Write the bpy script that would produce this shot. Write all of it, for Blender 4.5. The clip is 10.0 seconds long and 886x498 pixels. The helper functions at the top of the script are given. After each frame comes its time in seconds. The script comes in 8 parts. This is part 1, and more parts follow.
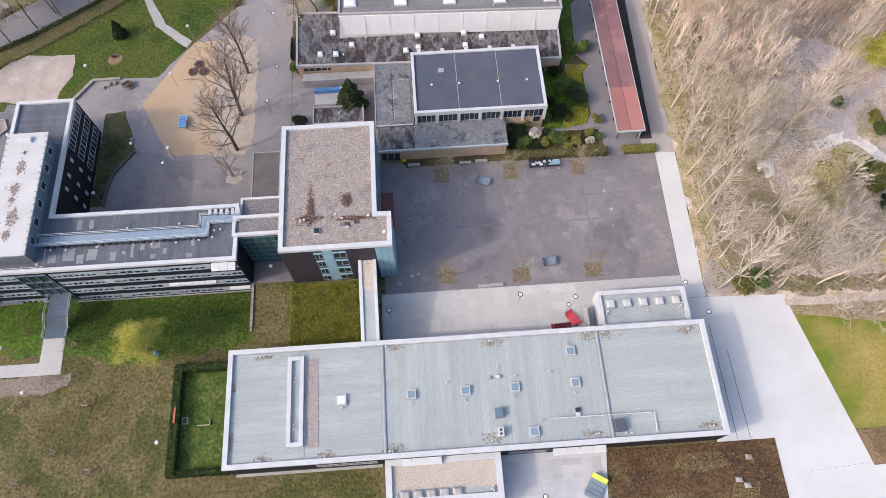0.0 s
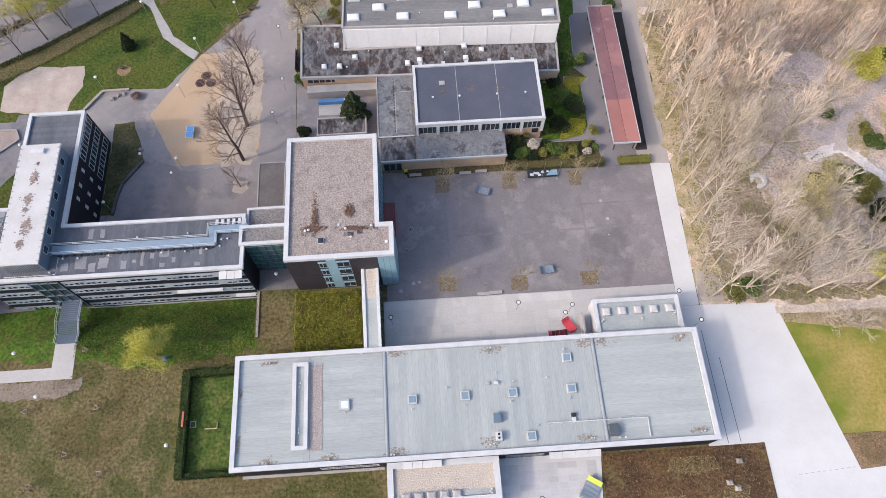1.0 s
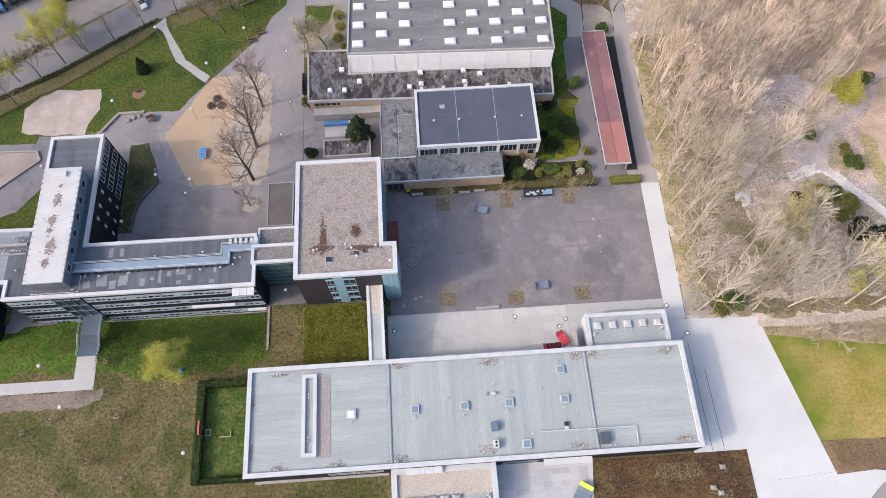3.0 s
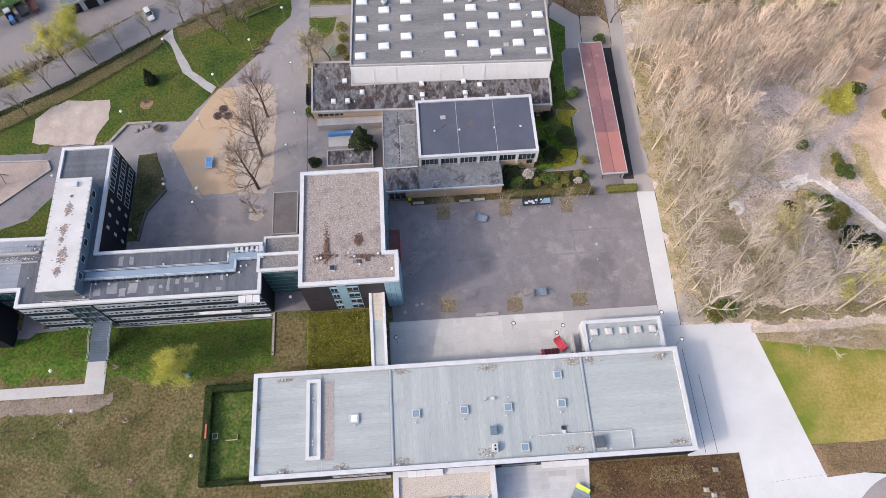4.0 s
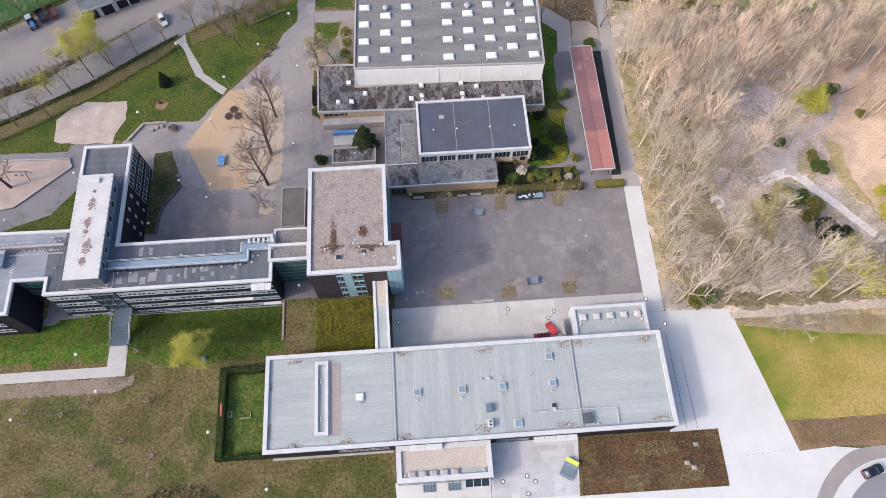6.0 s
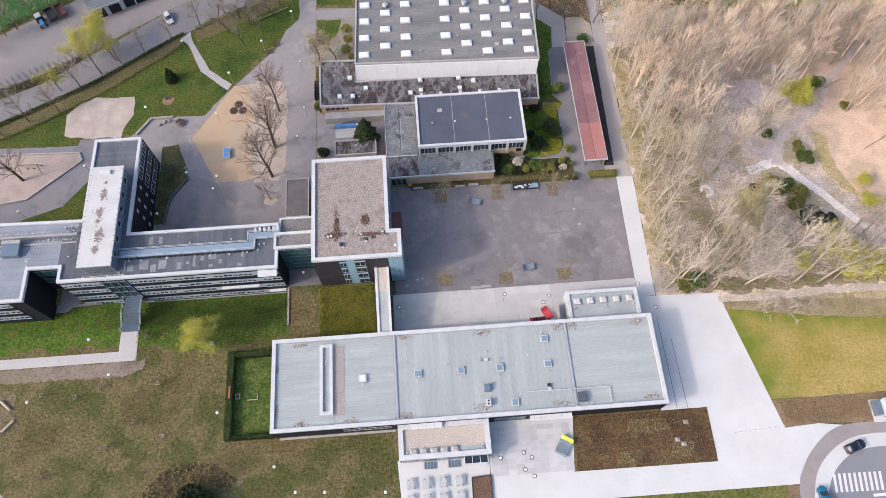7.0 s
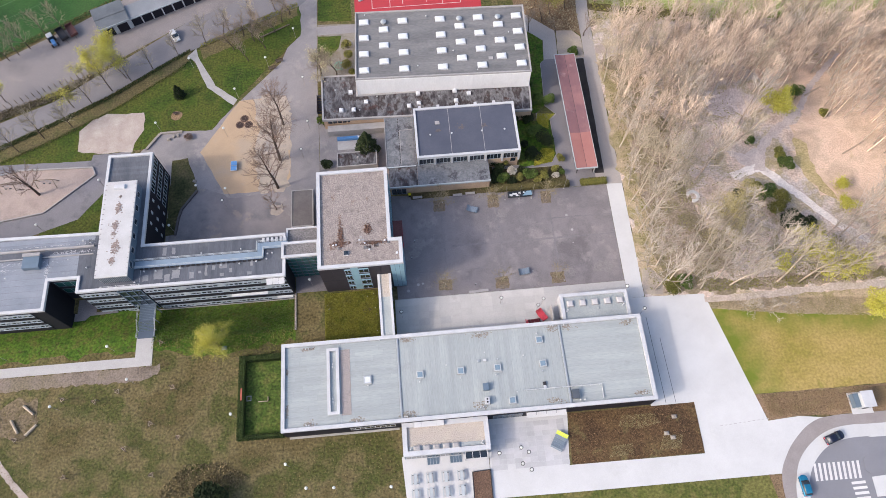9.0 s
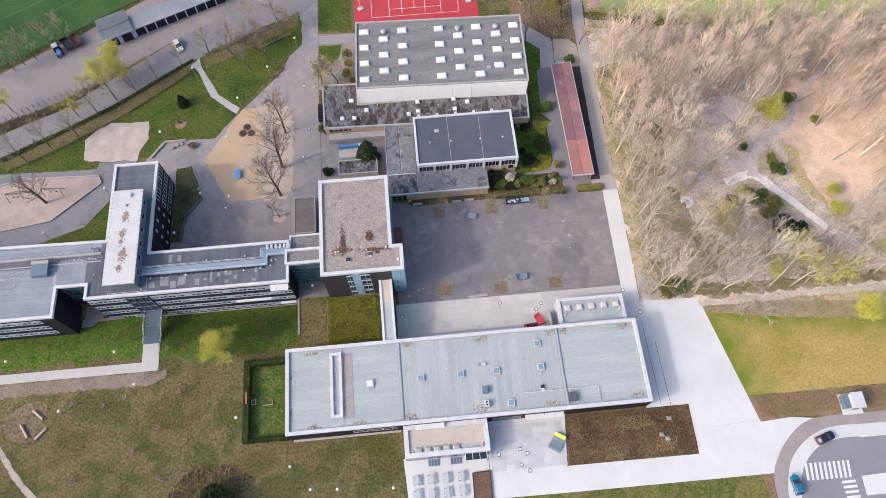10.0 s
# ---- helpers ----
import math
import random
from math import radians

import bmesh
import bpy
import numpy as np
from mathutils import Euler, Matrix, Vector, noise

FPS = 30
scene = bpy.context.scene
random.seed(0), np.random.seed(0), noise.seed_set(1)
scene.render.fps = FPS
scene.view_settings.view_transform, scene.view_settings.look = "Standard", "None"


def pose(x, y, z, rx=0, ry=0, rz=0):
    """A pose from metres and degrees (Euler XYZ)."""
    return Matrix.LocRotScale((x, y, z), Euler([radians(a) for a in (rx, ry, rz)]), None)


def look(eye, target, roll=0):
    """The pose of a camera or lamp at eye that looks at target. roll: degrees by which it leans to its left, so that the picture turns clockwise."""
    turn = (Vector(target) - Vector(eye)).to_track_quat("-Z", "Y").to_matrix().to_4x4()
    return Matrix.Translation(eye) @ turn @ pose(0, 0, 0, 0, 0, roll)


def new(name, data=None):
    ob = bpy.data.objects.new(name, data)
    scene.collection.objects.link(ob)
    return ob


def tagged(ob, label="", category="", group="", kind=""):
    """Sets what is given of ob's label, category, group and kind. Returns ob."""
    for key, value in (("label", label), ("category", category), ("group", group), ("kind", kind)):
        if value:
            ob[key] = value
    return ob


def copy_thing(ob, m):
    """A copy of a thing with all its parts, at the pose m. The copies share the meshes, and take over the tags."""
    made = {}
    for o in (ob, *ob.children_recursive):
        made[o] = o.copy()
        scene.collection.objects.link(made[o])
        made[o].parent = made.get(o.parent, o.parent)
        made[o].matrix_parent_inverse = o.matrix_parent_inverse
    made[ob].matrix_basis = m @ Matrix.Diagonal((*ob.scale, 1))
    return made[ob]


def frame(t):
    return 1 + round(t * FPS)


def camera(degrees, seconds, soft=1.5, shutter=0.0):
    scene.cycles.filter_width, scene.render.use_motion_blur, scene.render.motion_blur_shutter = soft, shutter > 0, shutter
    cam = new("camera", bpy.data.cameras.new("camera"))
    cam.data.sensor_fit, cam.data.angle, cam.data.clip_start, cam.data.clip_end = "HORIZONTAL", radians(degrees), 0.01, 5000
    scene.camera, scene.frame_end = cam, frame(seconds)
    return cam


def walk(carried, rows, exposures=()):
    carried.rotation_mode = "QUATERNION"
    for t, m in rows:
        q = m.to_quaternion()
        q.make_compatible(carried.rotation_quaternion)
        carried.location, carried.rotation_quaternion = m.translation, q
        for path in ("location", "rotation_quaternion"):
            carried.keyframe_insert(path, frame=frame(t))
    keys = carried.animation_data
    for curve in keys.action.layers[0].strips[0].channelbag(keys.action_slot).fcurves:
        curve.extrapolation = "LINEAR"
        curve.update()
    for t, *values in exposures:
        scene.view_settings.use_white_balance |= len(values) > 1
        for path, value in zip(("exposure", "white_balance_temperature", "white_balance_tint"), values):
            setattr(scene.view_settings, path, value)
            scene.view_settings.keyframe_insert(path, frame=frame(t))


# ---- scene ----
cam = camera(66.0, 10.0, 0.7)
EXPOSURE = 1.18
PATH = [
    (0, (0.202, -0.237, 111.87), (0.254, 0.577, 110.044), -0.3),
    (0.5, (0.402, -0.196, 113.749), (0.451, 0.618, 111.923), -0.4),
    (1, (0.259, -0.215, 115.655), (0.309, 0.599, 113.829), -0.3),
    (1.5, (0.259, -0.171, 117.535), (0.309, 0.643, 115.709), -0.3),
    (2, (0.276, -0.196, 119.451), (0.326, 0.619, 117.625), -0.4),
    (2.5, (0.167, -0.11, 121.395), (0.218, 0.704, 119.569), -0.3),
    (4, (0.356, -0.163, 126.952), (0.402, 0.653, 125.126), -0.6),
    (4.5, (0.479, -0.074, 128.912), (0.523, 0.74, 127.086), -0.7),
    (5, (0.267, -1.147, 130.722), (0.312, -0.33, 128.897), -0.6),
    (5.5, (0.138, -3.025, 132.562), (0.185, -2.207, 130.737), -0.5),
    (6, (0.145, -5.547, 134.448), (0.193, -4.731, 132.623), -0.6),
    (7.5, (-0.688, -11.379, 140.038), (-0.631, -10.562, 138.213), -0.5),
    (8, (-0.804, -11.749, 141.785), (-0.745, -10.931, 139.96), -0.6),
    (8.5, (-0.857, -11.833, 143.696), (-0.797, -11.016, 141.872), -0.7),
    (9, (-0.736, -11.843, 145.643), (-0.676, -11.027, 143.818), -0.9),
    (9.5, (-0.941, -11.92, 147.526), (-0.878, -11.104, 145.701), -0.8),
    (10, (-1.06, -11.916, 149.341), (-0.995, -11.101, 147.516), -0.8),
]
walk(cam, [(t, look(eye, target, roll)) for t, eye, target, roll in PATH], [(0.0, EXPOSURE, 6580, 10), (10.0, EXPOSURE, 6580, 10)])

from mathutils.geometry import tessellate_polygon

# ---- world and sun ----
SUN = Vector((-8.4, -2.6, 5.9)).normalized()      # towards the sun
world = bpy.data.worlds.new("sky")
scene.world = world
world.use_nodes = True
wn = world.node_tree.nodes
sky = wn.new("ShaderNodeTexSky")
sky.sky_type, sky.sun_disc = "NISHITA", False
sky.sun_elevation, sky.sun_rotation = math.asin(SUN.z), math.atan2(SUN.x, SUN.y)
sky.dust_density, sky.air_density, sky.ozone_density = 3.5, 1.0, 1.0
wn["Background"].inputs["Strength"].default_value = 0.15
world.node_tree.links.new(sky.outputs["Color"], wn["Background"].inputs["Color"])
lamp = bpy.data.lights.new("sun", "SUN")
lamp.energy, lamp.angle, lamp.color = 0.8, radians(2.0), (1.0, 0.92, 0.83)
sun = new("sun", lamp)
sun.matrix_world = look(SUN * 300, (0, 0, 0))


# ---- materials ----
def S(r, g, b, k=0.72):
    """Base colour from a colour seen in plain daylight."""
    return tuple(k * ((c / 255 + 0.055) / 1.055) ** 2.4 for c in (r, g, b))


def mat(name, cols, big=0.12, fine=4.0, amp=0.25, rough=0.9, bump=0.3, metal=0.0, rnd=0.0, island=0.0, stretch=(1, 1, 1), stain=None, detail=5.0, spec=0.3):
    """A surface with two scales of variation: patches of cols, and a fine grain."""
    m = bpy.data.materials.new(name)
    m.use_nodes = True
    n, l = m.node_tree.nodes, m.node_tree.links
    bs = n["Principled BSDF"]
    bs.inputs["Roughness"].default_value, bs.inputs["Metallic"].default_value = rough, metal
    bs.inputs["Specular IOR Level"].default_value = spec
    geo = n.new("ShaderNodeNewGeometry")
    mp = n.new("ShaderNodeMapping")
    mp.inputs["Scale"].default_value = stretch
    l.new(geo.outputs["Position"], mp.inputs["Vector"])
    nb = n.new("ShaderNodeTexNoise")
    nb.inputs["Scale"].default_value, nb.inputs["Detail"].default_value, nb.inputs["Roughness"].default_value = big, detail, 0.62
    l.new(mp.outputs["Vector"], nb.inputs["Vector"])
    ramp = n.new("ShaderNodeValToRGB")
    ramp.color_ramp.elements[0].position, ramp.color_ramp.elements[1].position = 0.34, 0.66
    ramp.color_ramp.elements[0].color, ramp.color_ramp.elements[1].color = (*cols[0], 1), (*cols[-1], 1)
    for i, c in enumerate(cols[1:-1], 1):
        ramp.color_ramp.elements.new(0.34 + 0.32 * i / (len(cols) - 1)).color = (*c, 1)
    l.new(nb.outputs["Fac"], ramp.inputs["Fac"])
    out = ramp.outputs["Color"]
    if stain:
        sc, thr, col, amount = stain
        ns = n.new("ShaderNodeTexNoise")
        ns.inputs["Scale"].default_value, ns.inputs["Detail"].default_value, ns.inputs["Roughness"].default_value = sc, 8.0, 0.68
        off = n.new("ShaderNodeVectorMath")
        off.inputs[1].default_value = (37.3, 11.9, 5.1)
        l.new(geo.outputs["Position"], off.inputs[0])
        l.new(off.outputs[0], ns.inputs["Vector"])
        mr = n.new("ShaderNodeMapRange")
        mr.inputs["From Min"].default_value, mr.inputs["From Max"].default_value = thr, thr + 0.08
        mr.inputs["To Max"].default_value = amount
        l.new(ns.outputs["Fac"], mr.inputs["Value"])
        mx = n.new("ShaderNodeMix")
        mx.data_type = "RGBA"
        l.new(mr.outputs[0], mx.inputs[0])
        l.new(out, mx.inputs[6])
        mx.inputs[7].default_value = (*col, 1)
        out = mx.outputs[2]
    nf = n.new("ShaderNodeTexNoise")
    nf.inputs["Scale"].default_value, nf.inputs["Detail"].default_value = fine, 3.0
    l.new(mp.outputs["Vector"], nf.inputs["Vector"])
    fac = n.new("ShaderNodeMapRange")
    fac.inputs["From Min"].default_value, fac.inputs["From Max"].default_value = 0.25, 0.75
    fac.inputs["To Min"].default_value, fac.inputs["To Max"].default_value = 1 - amp, 1 + amp
    l.new(nf.outputs["Fac"], fac.inputs["Value"])
    value = fac.outputs[0]
    for amount, node, sock in ((rnd, "ShaderNodeObjectInfo", "Random"), (island, "ShaderNodeNewGeometry", "Random Per Island")):
        if amount:
            oi, r = n.new(node), n.new("ShaderNodeMapRange")
            r.inputs["To Min"].default_value, r.inputs["To Max"].default_value = 1 - amount, 1 + amount
            l.new(oi.outputs[sock], r.inputs["Value"])
            mu = n.new("ShaderNodeMath")
            mu.operation = "MULTIPLY"
            l.new(value, mu.inputs[0])
            l.new(r.outputs[0], mu.inputs[1])
            value = mu.outputs[0]
    mul = n.new("ShaderNodeVectorMath")
    mul.operation = "SCALE"
    l.new(out, mul.inputs[0])
    l.new(value, mul.inputs["Scale"])
    l.new(mul.outputs[0], bs.inputs["Base Color"])
    if bump:
        b = n.new("ShaderNodeBump")
        b.inputs["Strength"].default_value, b.inputs["Distance"].default_value = bump, 0.12
        l.new(nf.outputs["Fac"], b.inputs["Height"])
        l.new(b.outputs["Normal"], bs.inputs["Normal"])
    return m


def plain(name, col, rough=0.5, metal=0.0, amp=0.08, rnd=0.0, spec=0.4):
    return mat(name, [tuple(c * 0.92 for c in col), tuple(min(c * 1.06, 0.9) for c in col)], 0.5, 9.0, amp, rough, 0.05, metal, rnd, spec=spec)


GROUND = mat("dry_meadow", [S(78, 82, 40), S(103, 91, 58), S(119, 107, 74), S(84, 87, 43), S(100, 88, 58)], 0.07, 1.9, 0.6, bump=1.0, stain=(0.22, 0.54, S(74, 84, 36), 0.55), detail=10)
GREEN = mat("lush_grass", [S(57, 88, 20), S(80, 109, 28), S(100, 101, 46)], 0.35, 1.8, 0.6, bump=1.0, stain=(0.6, 0.53, S(92, 90, 46), 0.7), detail=9)
LAWN = mat("mown_lawn", [S(50, 71, 18), S(68, 87, 24), S(86, 92, 34), S(58, 77, 21)], 0.1, 1.9, 0.6, bump=0.9, stain=(0.5, 0.58, S(98, 97, 52), 0.55), detail=9)
FIELD = mat("sports_field_grass", [S(36, 74, 32), S(50, 90, 40), S(64, 96, 48)], 0.07, 2.0, 0.35, bump=0.4)
FIELD_N = mat("bright_field_grass", [S(150, 168, 90), S(180, 186, 118), S(176, 172, 120)], 0.05, 2.0, 0.15, bump=0.4)
LITTER = mat("leaf_litter", [S(198, 176, 164), S(232, 208, 192), S(216, 200, 194), S(192, 176, 148), S(238, 212, 196), S(202, 184, 172)], 0.09, 2.2, 0.4, bump=1.0, stain=(0.13, 0.57, S(176, 162, 124), 0.6), detail=10)
SANDY = mat("trodden_soil", [S(196, 180, 160), S(176, 164, 156), S(206, 190, 168)], 0.12, 3.0, 0.16, bump=0.4)
SAND = mat("play_sand", [S(202, 188, 180), S(186, 170, 162), S(208, 196, 188)], 0.12, 4.0, 0.12, bump=0.3, stain=(0.3, 0.6, S(176, 152, 140), 0.5))
OCHRE = mat("ochre_play_surface", [S(188, 163, 137), S(198, 171, 143), S(190, 170, 150)], 0.1, 5.0, 0.1, bump=0.2, stain=(0.2, 0.6, S(188, 174, 160), 0.6))
ASPHALT = mat("worn_yard_asphalt", [S(124, 118, 121), S(146, 139, 142), S(134, 128, 131), S(158, 151, 153)], 0.07, 4.0, 0.14, bump=0.2, stain=(0.16, 0.55, S(166, 158, 157), 0.65), detail=10, spec=0.2)
ASPH_L = mat("grey_path_asphalt", [S(140, 135, 138), S(158, 152, 154), S(148, 143, 146)], 0.1, 5.0, 0.14, bump=0.2, stain=(0.15, 0.56, S(174, 166, 163), 0.7), detail=10, spec=0.2)
ROADM = mat("road_asphalt", [S(130, 126, 130), S(144, 140, 144)], 0.08, 5.0, 0.1, bump=0.2, stain=(0.1, 0.6, S(156, 150, 148), 0.5), spec=0.2)
YARDM = mat("grey_service_asphalt", [S(132, 126, 128), S(150, 143, 144), S(140, 134, 136)], 0.07, 4.0, 0.16, bump=0.2, stain=(0.13, 0.56, S(162, 153, 150), 0.6), detail=9, spec=0.2)
DARKROAD = mat("new_asphalt", [S(138, 138, 146), S(146, 146, 154)], 0.1, 6.0, 0.06, bump=0.15, spec=0.2)
CONC = mat("pale_concrete_paving", [S(211, 210, 212), S(222, 221, 223)], 0.15, 6.0, 0.05, bump=0.1, rnd=0.035, stain=(0.12, 0.6, S(202, 201, 203), 0.6), spec=0.2)
CONC2 = mat("weathered_concrete_slab", [S(190, 187, 187), S(202, 199, 199)], 0.15, 5.0, 0.08, bump=0.15, stain=(0.2, 0.58, S(178, 169, 167), 0.6), spec=0.2)
DARKGREY = mat("near_black_grey", [S(58, 54, 55), S(74, 70, 70)], 0.3, 4.0, 0.2)
MULCH = mat("bark_mulch", [S(76, 58, 42), S(96, 74, 52), S(112, 92, 62)], 0.15, 2.6, 0.6, bump=1.0, stain=(0.14, 0.56, S(124, 116, 78), 0.75))
MULCH_E = mat("brown_planting_bed", [S(124, 104, 82), S(150, 124, 98)], 0.15, 3.2, 0.5, bump=1.0, stain=(0.3, 0.57, S(160, 144, 104), 0.6))
REDCOURT = mat("red_sports_surface", [S(196, 64, 74), S(188, 72, 80)], 0.1, 5.0, 0.06, bump=0.1)
LINE = plain("white_line_paint", S(230, 227, 227), 0.7)
def membrane(name, stretch):
    return mat(name, [S(167, 173, 175), S(183, 188, 189)], 0.2, 4.0, 0.1, 0.75, 0.1, rnd=0.04, stretch=stretch, stain=(0.1, 0.6, S(158, 161, 161), 0.5))


MEMBRANE, MEMBRANE_X, MEMBRANE_Y = membrane("grey_roof_membrane", (1, 1, 1)), membrane("grey_membrane_laid_across", (0.22, 2.2, 1)), membrane("grey_membrane_laid_along", (2.2, 0.22, 1))
SEAM = plain("roof_seam", S(160, 164, 165), 0.8)
DIRT = mat("roof_dirt", [S(150, 142, 132), S(164, 156, 148), S(134, 120, 108)], 1.5, 5.0, 0.3)
MOSS = mat("brown_roof_moss", [S(118, 90, 78), S(136, 108, 96)], 1.5, 5.0, 0.3)
BITUMEN = mat("dark_bitumen_roof", [S(92, 96, 106), S(112, 115, 125)], 0.3, 4.0, 0.12, 0.85, 0.2, rnd=0.09, stretch=(1, 0.25, 1), stain=(0.25, 0.6, S(128, 130, 136), 0.5))
BITUMEN_H = mat("grey_hall_roof", [S(120, 119, 121), S(140, 138, 139)], 0.3, 4.0, 0.16, 0.85, 0.2, rnd=0.07, stretch=(0.25, 1, 1), stain=(0.2, 0.62, S(110, 104, 102), 0.5))
PATCHM = mat("roof_patch", [S(140, 140, 146), S(154, 154, 158)], 0.4, 4.0, 0.1, rnd=0.08)
SLATE = mat("blue_grey_gym_roof", [S(83, 87, 103), S(96, 99, 114)], 0.12, 4.0, 0.07, 0.8, 0.1, rnd=0.04, stain=(0.16, 0.66, S(112, 106, 108), 0.5))
STAINED = mat("mossy_stained_roof", [S(50, 46, 50), S(82, 78, 82), S(128, 127, 131), S(66, 56, 56), S(104, 100, 103)], 0.3, 2.2, 0.4, 0.85, 0.3, stain=(0.4, 0.57, S(78, 50, 44), 0.8), stretch=(1, 0.5, 1), detail=10)
STAINED_G = mat("stained_grey_roof", [S(104, 106, 112), S(134, 136, 142), S(118, 120, 126), S(146, 148, 154)], 0.35, 2.4, 0.22, 0.85, 0.2, stain=(0.4, 0.54, S(68, 66, 74), 0.8), detail=10)
GRAVEL = mat("roof_gravel", [S(154, 143, 139), S(168, 156, 151), S(142, 131, 129)], 0.3, 3.7, 0.42, 0.95, 0.8, stain=(0.2, 0.68, S(124, 100, 88), 0.6))
GRAVEL_D = mat("dark_roof_gravel", [S(128, 124, 126), S(142, 138, 138)], 0.3, 2.8, 0.45, 0.95, 0.8)
GRAVEL_W = mat("warm_roof_gravel", [S(196, 184, 176), S(206, 194, 182)], 0.3, 4.2, 0.24, 0.95, 0.8)
PEBBLE = mat("reddish_gravel_strip", [S(168, 158, 156), S(180, 168, 164)], 0.5, 4.5, 0.3, 0.95, 0.8)
WHITE = plain("white_coping", S(211, 211, 216), 0.55)
WHITEROOF = mat("white_weathered_roof", [S(202, 199, 200), S(214, 212, 214)], 0.3, 4.0, 0.06, 0.6, 0.1, stain=(0.3, 0.64, S(168, 154, 148), 0.7))
CREAM = mat("white_concrete_panels", [S(232, 230, 232, 0.82), S(240, 238, 240, 0.82)], 0.4, 4.0, 0.05, 0.8, 0.1, rnd=0.02, stretch=(1, 1, 0.3))
BLACK = plain("anthracite_cladding", S(36, 36, 46), 0.65, rnd=0.05, spec=0.2)
BROWNP = mat("dark_plum_grey_cladding", [S(52, 48, 56), S(60, 56, 64)], 0.4, 5.0, 0.06, 0.6, 0.05, rnd=0.05)
TURQ = plain("pale_turquoise_cladding", S(150, 184, 200), 0.35, rnd=0.04)
PLANT = plain("dark_plant_metal", S(96, 102, 112), 0.5, 0.2)
BLUEGREY = plain("blue_grey_metal", S(116, 134, 152), 0.4, 0.2, rnd=0.06)
STEELB = plain("dark_blue_grating", S(92, 106, 124), 0.5, 0.2, rnd=0.08)
GALV = plain("galvanised_steel", S(158, 176, 194), 0.45, 0.3)
BRICK = mat("buff_brick", [S(196, 166, 142), S(208, 180, 154)], 0.6, 6.0, 0.14, 0.9, 0.3, rnd=0.05)
REDROOF_N = mat("salmon_corrugated_roof", [S(178, 124, 118), S(172, 116, 112)], 0.2, 4.0, 0.05, 0.7, 0.1, rnd=0.04)
REDROOF = mat("red_corrugated_roof", [S(148, 108, 112), S(138, 102, 108), S(158, 116, 118)], 0.15, 4.0, 0.06, 0.7, 0.1, rnd=0.02, stain=(0.25, 0.6, S(182, 150, 150), 0.7))
WINFRAME = plain("blue_grey_window_frame", S(172, 182, 196), 0.45, rnd=0.05)
FRAME = plain("light_window_frame", S(192, 198, 204), 0.45)
BLIND = plain("grey_blind", S(182, 190, 200), 0.6, rnd=0.14)
ALU = plain("brushed_aluminium", S(200, 204, 208), 0.35, 0.4)
DARKMETAL = plain("dark_painted_steel", S(64, 62, 66), 0.5, 0.3)
RUBBER = plain("black_rubber", S(34, 34, 36), 0.7)
WOODM = mat("weathered_wood", [S(120, 104, 90), S(148, 132, 116)], 0.8, 8.0, 0.2, stretch=(3, 1, 1))
LOGM = mat("pale_peeled_log", [S(188, 170, 150), S(204, 188, 168)], 0.8, 6.0, 0.15)
STONE = mat("rough_stone", [S(150, 142, 136), S(174, 166, 160)], 0.8, 5.0, 0.2, rnd=0.1)
KERB = mat("concrete_kerb", [S(170, 166, 166), S(186, 182, 182)], 0.5, 5.0, 0.08)
REDP = plain("red_painted_steel", S(228, 78, 92), 0.5)
YELLOWP = plain("yellow_green_plastic", S(206, 222, 84), 0.5)
LOUNGE = plain("blue_grey_plastic", S(136, 148, 162), 0.4)
TEAL = plain("teal_paint", S(120, 170, 150), 0.5)
BLUEP = plain("blue_paint", S(92, 146, 206), 0.5)
GLOBE = plain("white_opal_glass", S(236, 236, 232), 0.3)
CARDARK = plain("dark_blue_car_paint", S(40, 46, 66), 0.22, 0.3)
CARBLUE = plain("turquoise_blue_car_paint", S(40, 130, 170), 0.22, 0.3)
CARWHITE = plain("white_car_paint", S(226, 226, 228), 0.25)
CARBROWN = plain("rusty_red_paint", S(110, 70, 66), 0.6)
BARK_PALE = mat("pale_bark", [S(168, 154, 138), S(204, 190, 175)], 0.6, 5.0, 0.25, stretch=(1, 1, 0.3), rnd=0.2)
TWIG_PALE = mat("pale_twigs", [S(176, 160, 146), S(206, 190, 174)], 0.2, 3.0, 0.2, rnd=0.2, island=0.3)
WOOD_GREY = mat("grey_beige_branches", [S(180, 168, 157), S(215, 203, 192)], 0.25, 3.0, 0.2, rnd=0.15, island=0.32)
WOOD_PINK = mat("warm_beige_branches", [S(212, 190, 171), S(243, 222, 204)], 0.25, 3.0, 0.2, rnd=0.15, island=0.32)
WOOD_OLIVE = mat("olive_grey_branches", [S(166, 154, 136), S(199, 186, 167)], 0.25, 3.0, 0.2, rnd=0.15, island=0.32)
BARK_DARK = mat("brown_bark", [S(84, 72, 66), S(108, 94, 86)], 0.6, 5.0, 0.25, stretch=(1, 1, 0.3), rnd=0.12)
TWIG_DARK = mat("brown_twigs", [S(120, 101, 93), S(150, 128, 118)], 0.3, 3.0, 0.2, rnd=0.12)
STREET_TWIG = mat("pale_street_twigs", [S(150, 138, 118), S(182, 170, 146)], 0.3, 3.0, 0.2, rnd=0.12, island=0.25)
LEAF_YELLOW = mat("yellow_spring_leaves", [S(189, 184, 74), S(211, 205, 104)], 0.5, 3.0, 0.3, island=0.3, rnd=0.1)
LEAF_OLIVE = mat("olive_leaves", [S(118, 118, 58), S(148, 142, 76)], 0.5, 3.0, 0.3, island=0.35, rnd=0.15)
LEAF_BROWN = mat("brown_green_leaves", [S(98, 92, 56), S(122, 112, 72)], 0.5, 3.0, 0.3, island=0.3, rnd=0.1)
